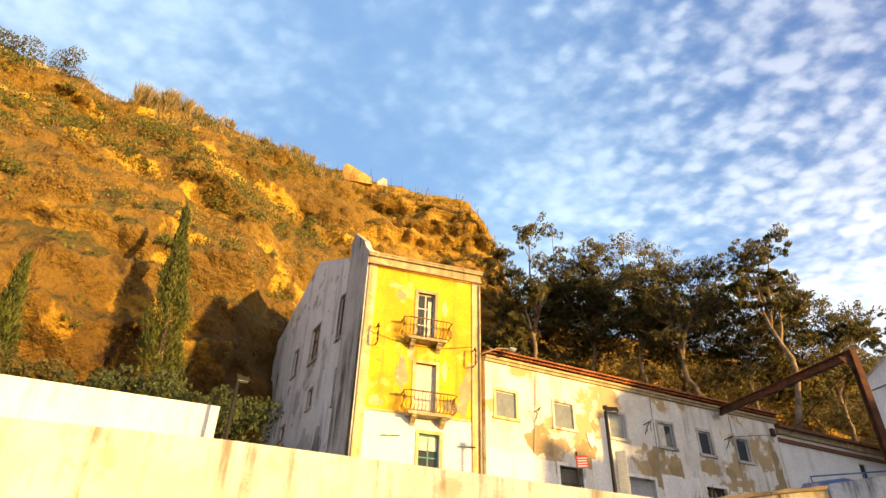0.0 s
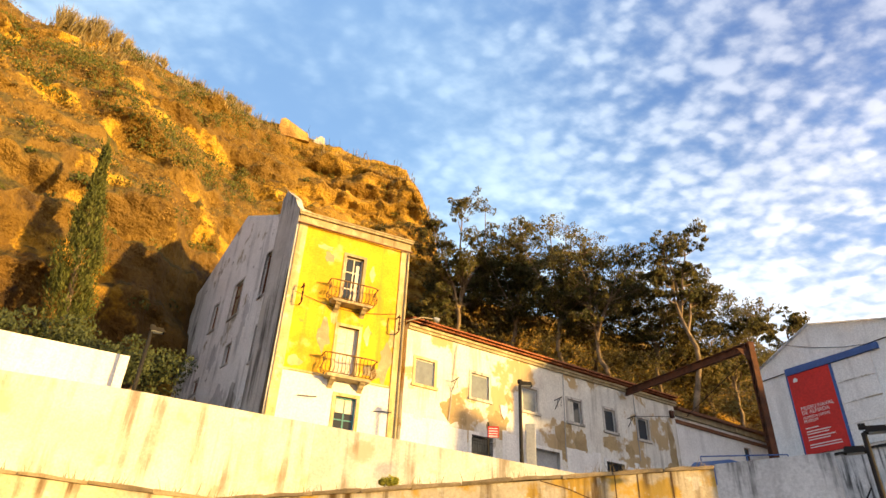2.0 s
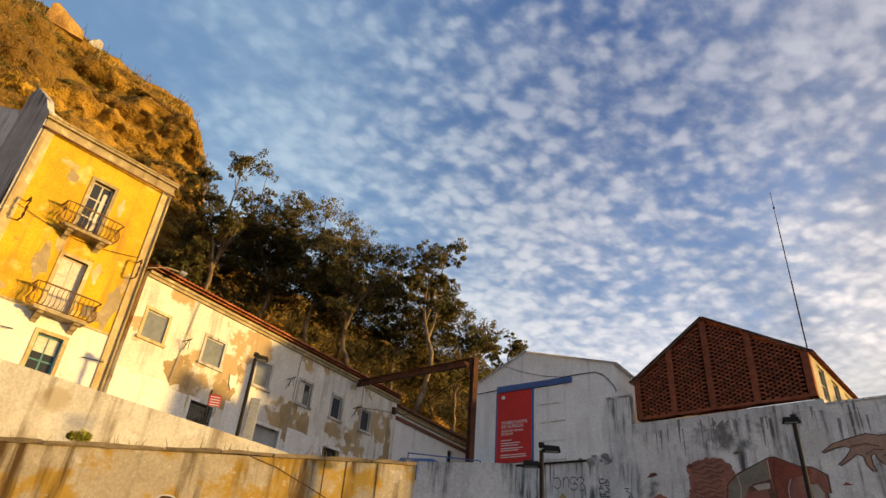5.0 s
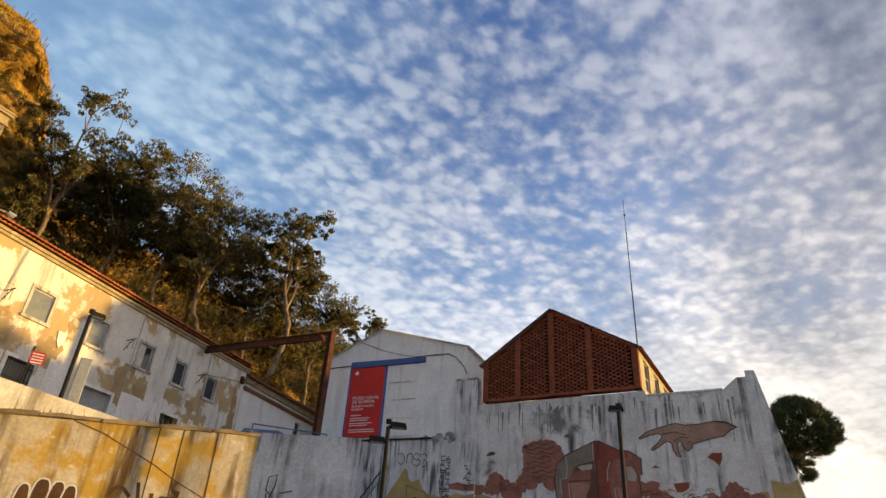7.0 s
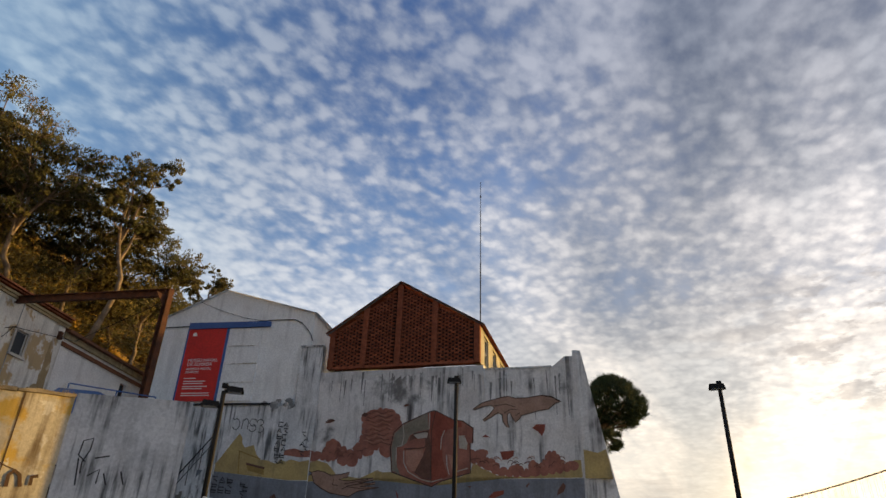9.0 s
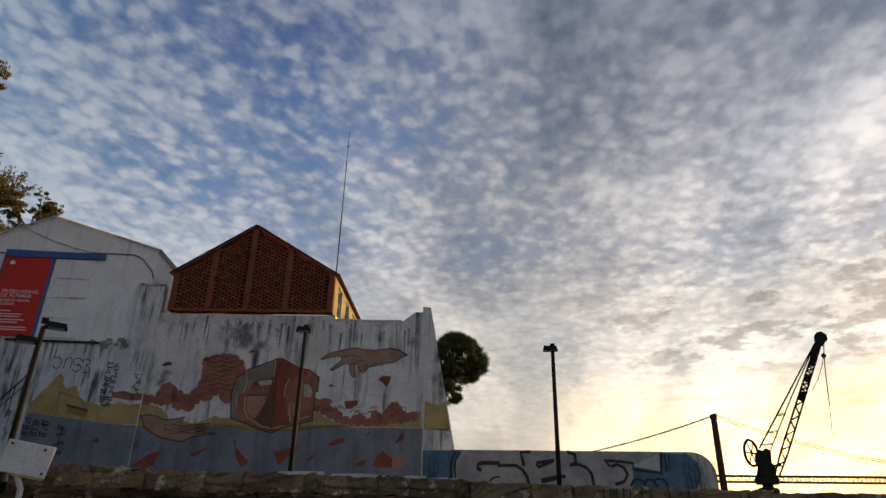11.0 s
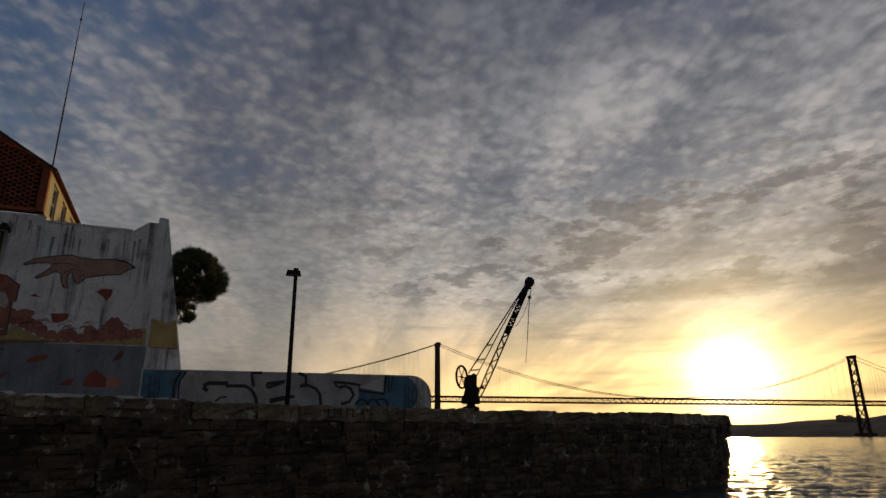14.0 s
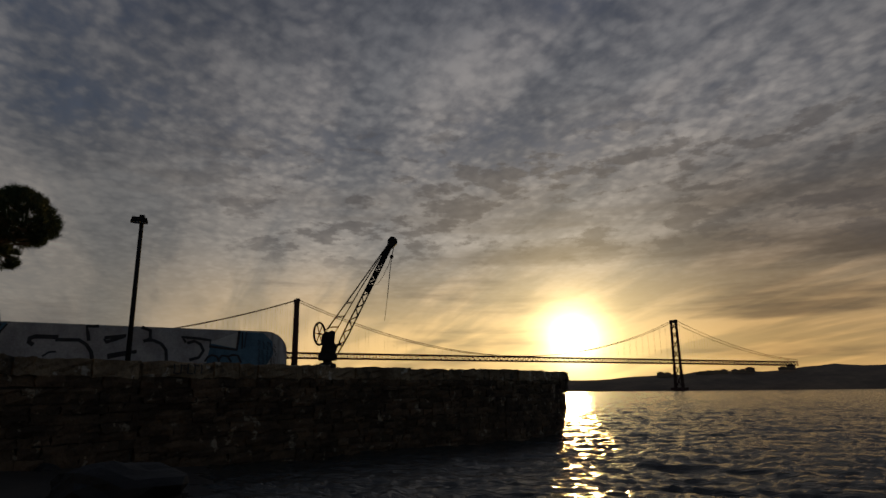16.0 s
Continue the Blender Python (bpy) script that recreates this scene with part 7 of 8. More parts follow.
def steel_portal():
    post = ground_spot(35.75, 27.5)
    ztop = EYE + 27.5 * math.tan(radians(20.8))
    left = Vector((ROW.a.x, ROW.a.y)) + Vector((ROW.u.x, ROW.u.y)) * ROW.spot(24.85, 17.6)[0]
    zl = ROW.spot(24.85, 17.6)[1]
    t = thing("steel_portal", pose(post.x, post.y, 4.0), "rusty steel beam and post spanning from the row building", "steel frame")
    f = Face((0, 0), (left.x - post.x, left.y - post.y))

    def girder(a, b, d, w):
        """An I-section between two points."""
        a, b = Vector(a), Vector(b)
        dr = (b - a).normalized()
        side = dr.cross(Vector((0, 0, 1)))
        if side.length < 0.1:
            side = Vector((1, 0, 0))
        side.normalize()
        up = side.cross(dr)
        bm = B()
        for o, hw, hh in ((up * d / 2, w / 2, 0.02), (up * -d / 2, w / 2, 0.02), (Vector(), 0.015, d / 2)):
            q = [o + side * sx * hw + up * sz * hh for sx, sz in ((-1, -1), (1, -1), (1, 1), (-1, 1))]
            va, vb = [bm.verts.new(a + k) for k in q], [bm.verts.new(b + k) for k in q]
            bm.faces.new(va[::-1])
            bm.faces.new(vb)
            for i in range(4):
                bm.faces.new((va[i], va[(i + 1) % 4], vb[(i + 1) % 4], vb[i]))
        bmesh.ops.recalc_face_normals(bm, faces=bm.faces)
        return bm

    dx, dy = left.x - post.x, left.y - post.y
    part("beam", girder((0, 0, ztop - 4.15), (dx, dy, zl - 4.0), 0.3, 0.2), M_RUST, t)
    part("post", girder((0, 0, 0), (0, 0, ztop - 4.0), 0.26, 0.24), M_RUST, t)
    part("gusset", prism(B(), [(-0.6, ztop - 4.3), (0, ztop - 4.3), (0, ztop - 5.0)], -0.01, 0.01), M_RUST, t)
    part("stay_wire", tube(B(), [(0, 0, ztop - 4.5), (dx * 0.5, dy * 0.5, (ztop + zl) / 2 - 6.2), (dx * 0.92, dy * 0.95, zl - 5.4)], 0.015, 4), M_IRON, t)


steel_portal()


# ---------------------------------------------------------------- trees
def tree(name, az, dist, base_el, top_el, spread, mat, label, seed, lean=0.0, clumps=46, leaves=90, leaf=0.16, bare=0.35, category="tree", group=""):
    rng = random.Random(seed)
    p = ground_spot(az, dist)
    zb = EYE + dist * math.tan(radians(base_el))
    H = EYE + dist * math.tan(radians(top_el)) - zb
    t = thing(name, pose(p.x, p.y, zb, 0, 0, -az), label, category, group)
    trunk, limbs, crown = B(), B(), B()
    r0 = 0.011 * H + 0.05
    fork = bare + 0.08
    bow = rng.uniform(-0.05, 0.05) * H
    pts = [Vector((lean * H * (k / 6) ** 1.5 + bow * math.sin(k * 0.55) + rng.uniform(-0.12, 0.12) * (k > 0), rng.uniform(-0.12, 0.12) * (k > 0), H * fork * k / 6)) for k in range(7)]
    tube(trunk, pts, [r0 * (1 - 0.06 * k) for k in range(7)], 9)
    top = pts[-1]
    # leaders rise from the fork and bend outwards; each carries short boughs that end in flat clumps of leaves
    spots = []
    leaders = 4 if spread < 3 else 6
    for k in range(leaders):
        ang = 2 * math.pi * (k + rng.uniform(-0.25, 0.25)) / leaders + seed
        reach = spread * (0.12 if k == 0 else rng.uniform(0.55, 0.95))
        rise = H * (1 - fork) * (0.93 if k == 0 else rng.uniform(0.52, 0.88))
        start = top if k < 3 else pts[rng.choice((4, 5))]
        rise = min(rise, H * 0.95 - start.z)
        d = Vector((math.cos(ang), math.sin(ang), 0))
        line = [start + d * reach * (q / 4) ** 1.3 + Vector((rng.uniform(-0.15, 0.15), rng.uniform(-0.15, 0.15), rise * q / 4)) for q in range(5)]
        line[0] = start
        tube(limbs, line, [r0 * 0.55, r0 * 0.45, r0 * 0.34, r0 * 0.22, 0.02], 6)
        spots.append((line[-1], 1.0))
        for b in range(8):
            q = rng.uniform(0.4, 3.8)
            a = line[int(q)].lerp(line[int(q) + 1], q - int(q))
            turn = ang + rng.uniform(-1.5, 1.5)
            ln = spread * rng.uniform(0.28, 0.55)
            e = a + Vector((math.cos(turn) * ln, math.sin(turn) * ln, ln * rng.uniform(0.15, 0.8)))
            e.z = min(e.z, H - 0.5)
            m1 = a.lerp(e, 0.5) + Vector((0, 0, -0.08 * ln))
            tube(limbs, [a, m1, e], [r0 * 0.24, r0 * 0.15, 0.015], 5)
            spots.append((e, 0.85))
            if rng.random() < 0.6:
                spots.append((m1 + Vector((rng.uniform(-0.5, 0.5), rng.uniform(-0.5, 0.5), 0.35)), 0.6))
    total = clumps * leaves * 1.7
    share = total / sum(w for _, w in spots)
    for c, w in spots:
        r = spread * 0.27 * w * rng.uniform(0.75, 1.25)
        for k in range(7):
            o = Vector((rng.uniform(-1, 1), rng.uniform(-1, 1), rng.uniform(-0.5, 0.5))) * r * 1.05
            size = r * rng.uniform(0.28, 0.55)
            leaf_cloud(crown, c + o, size, int(share * w / 7 * (0.5 + size / r)), leaf * 0.72, rng, 0.6)
            tube(limbs, [c, c + o * 0.9], [0.022, 0.010], 4, False)
    part("trunk", trunk, M_BARK, t, smooth=True)
    part("branchwork", limbs, M_BARK, t, kind="stuff")
    part("crown", crown, mat, t)
    return t


G = "trees on the slope"
tree("eucalyptus", 9.4, 45, 20.5, 35.6, 3.5, M_LEAF, "tall eucalyptus with open dark crown on the slope", 11, 0.0, 165, 90, bare=0.25, group=G)
tree("eucalyptus", 14.6, 47, 20.5, 33.6, 3.6, M_LEAFDARK, "dense dark eucalyptus between taller trees", 12, 0.05, 150, 110, bare=0.25, group=G)
tree("eucalyptus", 19.4, 46, 19.8, 33.2, 4.2, M_LEAF, "eucalyptus with forked pale trunk above the tiled roof", 13, 0.03, 135, 90, bare=0.25, group=G)
tree("eucalyptus", 23.6, 45, 19.0, 32.0, 3.7, M_LEAF, "eucalyptus with spreading olive crown", 14, -0.04, 95, 90, bare=0.25, group=G)
tree("eucalyptus", 30.4, 44, 15.5, 31.2, 2.7, M_LEAF, "slender tall eucalyptus with high crown", 15, 0.02, 120, 85, bare=0.40, group=G)
tree("eucalyptus", 28.0, 48, 16.5, 27.5, 3.6, M_LEAFDARK, "dark lower tree on the slope", 16, 0, 95, 110, bare=0.25, group=G)
tree("eucalyptus", 34.0, 50, 14.0, 24.6, 3.6, M_LEAFDARK, "dark lower tree behind the annex", 17, 0, 95, 110, bare=0.25, group=G)
tree("eucalyptus", 38.4, 62, 11.0, 23.4, 2.3, M_LEAFDARK, "far tree with gaps in its crown", 18, 0.02, 75, 90, bare=0.55, group=G)
tree("eucalyptus", 7.4, 46, 20.0, 27.6, 2.6, M_LEAF, "low tree against the rock", 19, 0, 76, 90, bare=0.2, group=G)
tree("eucalyptus", 22.0, 50, 19.0, 28.0, 4.0, M_LEAFDARK, "dark crown behind the front trees", 20, 0, 106, 110, bare=0.2, group=G)
tree("eucalyptus", 12.5, 50, 19.5, 29.5, 4.0, M_LEAFDARK, "dark crown behind the front trees", 21, 0, 106, 110, bare=0.2, group=G)
tree("eucalyptus", 31.5, 52, 14.5, 24.5, 4.0, M_LEAFDARK, "dark crown low on the slope", 22, 0, 106, 110, bare=0.15, group=G)



def cypress(az, dist, base_el, top_el, wide, seed, label, lean=0.0):
    rng = random.Random(seed)
    p = ground_spot(az, dist)
    zb = EYE + dist * math.tan(radians(base_el))
    H = EYE + dist * math.tan(radians(top_el)) - zb
    t = thing("cypress", pose(p.x, p.y, zb, 0, 0, -az) @ pose(0, 0, 0, 0, lean, 0), label, "tree", "cypresses at the cliff foot")
    part("trunk", tube(B(), [(0, 0, -0.3), (0, 0, H * 0.5), (0, 0, H * 0.95)], [0.16, 0.1, 0.02], 8), M_BARK, t)
    bm = B()
    n = int(H * 26)
    for k in range(n):
        q = (k + rng.random()) / n
        r = wide * (0.72 + 0.28 * math.sin(math.pi * min(1, q * 1.25 + 0.05))) * (1 - q ** 1.9) + 0.04
        r *= 1 + 0.42 * noise.noise(Vector((q * 13, seed, 0)))
        a = rng.uniform(0, 2 * math.pi)
        rr = r * rng.uniform(0.55, 0.92)
        c = Vector((rr * math.cos(a), rr * math.sin(a), q * H * 0.97 + 0.25))
        for _ in range(64):
            o = Vector((rng.gauss(0, 0.10), rng.gauss(0, 0.10), rng.gauss(0, 0.26))) * (0.45 + r)
            up = Vector((rng.uniform(-0.35, 0.35) + 0.3 * math.cos(a), rng.uniform(-0.35, 0.35) + 0.3 * math.sin(a), 1)).normalized()
            side = up.orthogonal().normalized()
            side.rotate(Matrix.Rotation(rng.uniform(0, 6.28), 3, up))
            s = rng.uniform(0.05, 0.11)
            bm.faces.new([bm.verts.new(c + o + v) for v in (-side * s * 0.4, side * s * 0.4, up * s * 1.9)])
    part("crown", bm, M_CYPRESS, t)


cypress(-25.1, 29.0, 16.0, 33.4, 1.0, 31, "tall dark green cypress against the ochre cliff", -5.5)
cypress(-37.2, 27.0, 15.0, 25.6, 0.62, 32, "young yellowish cypress against the cliff", -4.0)


# ---------------------------------------------------------------- scrub on the slope and at the foot of the cliff
def scrub():
    rng = random.Random(40)
    bm, reeds, dry, wood, golden = B(), B(), B(), B(), B()
    for _ in range(1150):
        az, q = rng.uniform(-60, 8), 0.42 + 0.56 * rng.random()
        if noise.noise(Vector((az * 0.12, q * 7, 4.0))) < -0.05 or (az > -13 and rng.random() < 0.72):
            continue
        c = cliff_point(az, q)
        r = rng.uniform(0.3, 0.9) * (1.7 if noise.noise(Vector((az * 0.2, q * 9, 9.0))) > 0.22 else 1.0)
        leaf_cloud(bm, c + Vector((0, 0, 0.15)), r, int(110 * r) + 24, 0.10, rng, 0.6)
    for _ in range(3000):
        az, q = rng.uniform(-58, 7), 0.41 + 0.58 * rng.random()
        if noise.noise(Vector((az * 0.16, q * 6, 14.0))) < -0.28 or (az > -11 and rng.random() < 0.7):
            continue
        c = cliff_point(az, q)
        leaf_cloud(dry, c + Vector((0, 0, 0.08)), rng.uniform(0.2, 0.75), 30, 0.075, rng, 0.5)
    for _ in range(300):
        az, q = rng.uniform(7, 42), rng.uniform(0.05, 0.75)
        c = cliff_point(az, q)
        leaf_cloud(wood, c + Vector((0, 0, 0.7)), rng.uniform(0.9, 1.9), 110, 0.17, rng, 0.8)
    for _ in range(215):
        az = rng.uniform(8.5, 35.5)
        d = rng.uniform(45, 52)
        p = ground_spot(az, d)
        lim = float(np.interp(az, (8, 12, 20, 30, 36), (25.5, 27.5, 27.5, 25.5, 20.0)))
        z = EYE + d * math.tan(radians(lim - 9.5 * rng.random() ** 1.3))
        leaf_cloud(golden, (p.x, p.y, z), rng.uniform(0.8, 1.6), 105, 0.16, rng, 0.75)
    tagged(part("understory_crowns", golden, M_UNDER), "olive crowns of lower trees filling the slope", "trees", kind="stuff")
    tagged(part("understory", wood, M_UNDER), "dark brown-green undergrowth beneath the trees", "shrubs", kind="stuff")
    tagged(part("dry_tufts", dry, M_DRYGRASS), "tufts of dry straw-coloured grass on the slope", "grass", kind="stuff")
    for _ in range(150):
        az, q = rng.uniform(-60, -12), rng.uniform(0.05, 0.4)
        if q > 0.12 and rng.random() < 0.6:
            continue
        c = cliff_point(az, q)
        leaf_cloud(bm, c, rng.uniform(0.3, 0.8), 40, 0.12, rng, 0.6)
    tagged(part("slope_scrub", bm, M_BUSH), "patchy olive scrub on the dry slope", "shrubs", kind="stuff")
    for _ in range(2600):
        az = rng.choice((rng.uniform(-34, -26), rng.uniform(-60, 6), rng.uniform(-24, -14)))
        c = cliff_point(az, rng.uniform(0.9, 1.0))
        h = rng.uniform(0.25, 1.0) * (1.0 + 1.3 * max(0, noise.noise(Vector((az * 0.55, 2.0, 0.0))) + 0.15))
        s = Vector((rng.uniform(-0.25, 0.25), rng.uniform(-0.25, 0.25), 1)) * h
        w = Vector((rng.uniform(-1, 1), rng.uniform(-1, 1), 0)) * 0.035
        reeds.faces.new([reeds.verts.new(v) for v in (c - w, c + w, c + s * 0.7 + w * 1.6, c + s)])
    # tall feathery plumes in clumps on the skyline
    for az0, n, tall in ((-34.6, 9, 2.4), (-33.2, 5, 1.7), (-31.8, 9, 2.1), (-30.4, 8, 1.8), (-28.8, 6, 1.4), (-17.6, 7, 1.5), (-16.2, 6, 1.4), (-25.5, 5, 1.2)):
        for _ in range(n):
            c = cliff_point(az0 + rng.uniform(-0.6, 0.6), rng.uniform(0.95, 1.0))
            for _ in range(60):
                h = tall * rng.uniform(0.5, 1.0)
                d = Vector((rng.gauss(0, 0.2), rng.gauss(0, 0.2), 1)) * h
                w = Vector((rng.uniform(-1, 1), rng.uniform(-1, 1), 0)).normalized() * 0.013
                reeds.faces.new([reeds.verts.new(v) for v in (c - w * 0.5, c + w * 0.5, c + d * 0.75 + w * 1.8, c + d, c + d * 0.75 - w * 1.8)])
    tagged(part("crest_reeds", reeds, M_REED), "pale dry reeds along the cliff top", "grass", kind="stuff")


scrub()


def bush(name, p, r, label, seed, mat=None, count=420):
    rng = random.Random(seed)
    bm = B()
    t = thing(name, pose(p[0], p[1], p[2]), label, "bush")
    for _ in range(14):
        c = Vector((rng.uniform(-1, 1) * r, rng.uniform(-0.5, 0.5) * r, rng.uniform(0, 0.8) * r))
        leaf_cloud(bm, c, r * 0.42, count // 14, 0.05 + r * 0.02, rng, 0.8)
    part("leaves", bm, mat or M_BUSH, t)
    part("stem", tube(B(), [(0, 0, -0.2), (0, 0, r * 0.6)], [0.05, 0.02], 6), M_BARK, t)


for i, (az, dist, el, r) in enumerate(((-16.2, 38, 21.2, 1.3), (-35.0, 25.5, 17.5, 1.2), (-31, 25.5, 17.2, 1.1), (-24.5, 26, 17.6, 1.6), (-21.5, 26, 16.8, 1.5), (-19.0, 28, 16.5, 1.8), (-40, 25, 17.5, 1.3))):
    p = ground_spot(az, dist)
    # shrubs near the house gap use the darker pine colour for their shade
    bush("shrub", (p.x, p.y, EYE + dist * math.tan(radians(el)) - r * 0.4), r, "leafy green shrub at the cliff foot", 50 + i, M_LEAFDARK if i in (0, 1, 6) else M_PINE, 2600)
for i, (az, r) in enumerate(((-46.0, 2.2), (-42.3, 1.9), (-21.0, 1.0))):
    c = cliff_point(az, 0.98)
    bush("crest_tree", tuple(c), r, "dark round tree on the cliff top", 70 + i, M_LEAFDARK, 2200)


def stone_pine():
    rng = random.Random(23)
    dist = 44.0
    p = ground_spot(76.4, dist)
    z0 = QUAY_Z - 0.34
    t = thing("stone_pine", pose(p.x, p.y, z0, 0, 0, -76.4), "rounded dark stone pine behind the mural wall", "tree")

    def up(el):
        return EYE + dist * math.tan(radians(el)) - z0

    bm, wood = B(), B()
    # two storeys of crown: a broad dome, and a smaller tuft below it near the trunk
    domes = ((0.05, up(13.1), 2.05, up(15.25) - up(13.1), 620), (-0.75, up(10.2), 1.05, up(11.1) - up(10.2), 110))
    fork = Vector((-1.3, 0, up(10.6)))
    part("trunk", tube(B(), [(-1.9, 0, 0), (-1.75, 0, up(7)), fork], [0.30, 0.24, 0.17], 9), M_BARK, t)
    for cx, cz, rx, rz, n in domes:
        for k in range(n):
            a, b = rng.uniform(0, 2 * math.pi), rng.uniform(-0.85, 1)
            r = math.sqrt(max(0.03, 1 - b * b)) * rng.uniform(0.5, 1.0) ** 0.6
            lump = 1 + 0.16 * noise.noise(Vector((math.cos(a) * 2.2, math.sin(a) * 2.2, b * 2.5 + cx)))
            c = Vector((cx + rx * r * lump * math.cos(a), rx * r * lump * math.sin(a), cz + b * rz * lump * (1.0 if b > 0 else 0.85)))
            # needles stand out in tufts from the end of each twig
            out = (c - Vector((cx, 0, cz - rz * 0.6))).normalized()
            for _ in range(58):
                d = (out + Vector((rng.gauss(0, 0.55), rng.gauss(0, 0.55), rng.gauss(0, 0.5)))).normalized()
                base = c + Vector((rng.gauss(0, 0.10), rng.gauss(0, 0.10), rng.gauss(0, 0.08)))
                side = d.orthogonal().normalized() * 0.022
                bm.faces.new([bm.verts.new(v) for v in (base - side, base + side, base + d * rng.uniform(0.16, 0.34))])
            if k % 9 == 0:
                tube(wood, [fork, fork.lerp(c, 0.5) + Vector((0, 0, 0.15)), c], [0.08, 0.05, 0.02], 5)
    part("crown", bm, M_PINE, t)
    part("branchwork", wood, M_BARK, t, kind="stuff")


stone_pine()


# ---------------------------------------------------------------- graffiti, signs and small things along the sea wall
LIT = Face(FRONT[2], FRONT[3])


def strokes(parent, face_at, lines, w, mat, y0=0.006):
    for i, ln in enumerate(lines):
        part("graffiti_line", ribbon(B(), [face_at(*p) for p in ln], w, -y0 - 0.003 * i), mat, parent)


def arc(cx, cz, rx, rz, a0, a1, n=8):
    return [(cx + rx * math.cos(radians(a0 + (a1 - a0) * k / n)), cz + rz * math.sin(radians(a0 + (a1 - a0) * k / n))) for k in range(n + 1)]


def sea_wall_graffiti():
    t = thing("wall_graffiti", LIT.m(0), "brown and white sprayed scrawls on the sea wall", "graffiti")
    at = LIT.spot
    lines = (((10.17, 3.55), (10.21, 3.68), (10.30, 3.75), (10.42, 3.74), (10.62, 3.56)), ((10.74, 3.91), (10.82, 3.52), (10.84, 3.09)), ((11.11, 3.70), (11.15, 3.38), (11.19, 3.08)), ((11.69, 3.64), (11.34, 3.63), (11.40, 3.35), (11.47, 3.12)), ((11.41, 3.37), (11.68, 3.42)),
             ((11.63, 4.04), (11.59, 3.85), (11.74, 3.79), (11.69, 3.58)), ((12.01, 3.18), (11.96, 3.43), (12.05, 3.56), (12.19, 3.48), (12.30, 3.21)), ((12.63, 3.25), (12.61, 3.51), (12.71, 3.62), (12.84, 3.53), (12.92, 3.28)), ((13.12, 3.33), (13.11, 3.52), (13.24, 3.56)))

    def plain(x, z):
        return x, z

    strokes(t, plain, lines, 0.085, M_SPRAYBROWN)
    # row of dark bubble letters with pale outlines
    for k, (cx, rx, zt) in enumerate(((7.15, 0.30, 3.95), (7.6, 0.26, 3.9), (8.38, 0.15, 3.62), (8.72, 0.19, 3.77), (9.05, 0.17, 3.75), (9.32, 0.16, 3.70))):
        ring = [(cx + rx * math.cos(a), zt - 0.55 + 0.55 * math.sin(a) + 0.05 * math.sin(3 * a)) for a in [2 * math.pi * q / 18 for q in range(18)]]
        part("bubble_letter", prism(B(), ring, -0.006 - 0.002 * k, 0.0), M_SPRAYBROWN, t)
        part("letter_outline", ribbon(B(), ring + ring[:1], 0.035, -0.0075 - 0.002 * k), M_LETTER, t)
    # crack that climbs across the render, and upright seams
    strokes(t, plain, [((8.9, 5.1), (9.64, 4.91), (10.31, 4.64), (11.0, 4.36), (11.55, 4.08), (12.52, 3.69), (12.74, 3.63))], 0.028, M_SPRAYBROWN, 0.004)
    strokes(t, plain, [((x, 4.42 + 0.0915 * x), (x + 0.01, 3.4)) for x in (10.9, 11.5, 12.4)], 0.03, M_SPRAYBROWN, 0.003)
    g = Face(GREY[0], GREY[1])
    u = thing("wall_graffiti", g.m(0), "thin black sprayed loops on the grey wall end", "graffiti")
    strokes(u, plain, (((0.59, 3.99), (0.41, 4.14), (0.44, 4.49), (0.65, 4.57), (0.64, 4.28), (0.53, 3.98), (0.55, 3.70)), ((0.43, 4.07), (0.51, 3.42)), ((0.72, 3.66), (0.97, 3.84), (0.96, 3.49)), ((0.79, 4.09), (1.12, 4.18)), ((1.08, 3.75), (1.19, 3.48)), ((1.46, 3.83), (1.59, 3.51))), 0.035, M_SPRAY)


M_SPRAYBROWN = surface("brown_spray_paint", (0.12, 0.06, 0.025), (0.085, 0.045, 0.02), 3, 20, 0.85, 0.0)
sea_wall_graffiti()


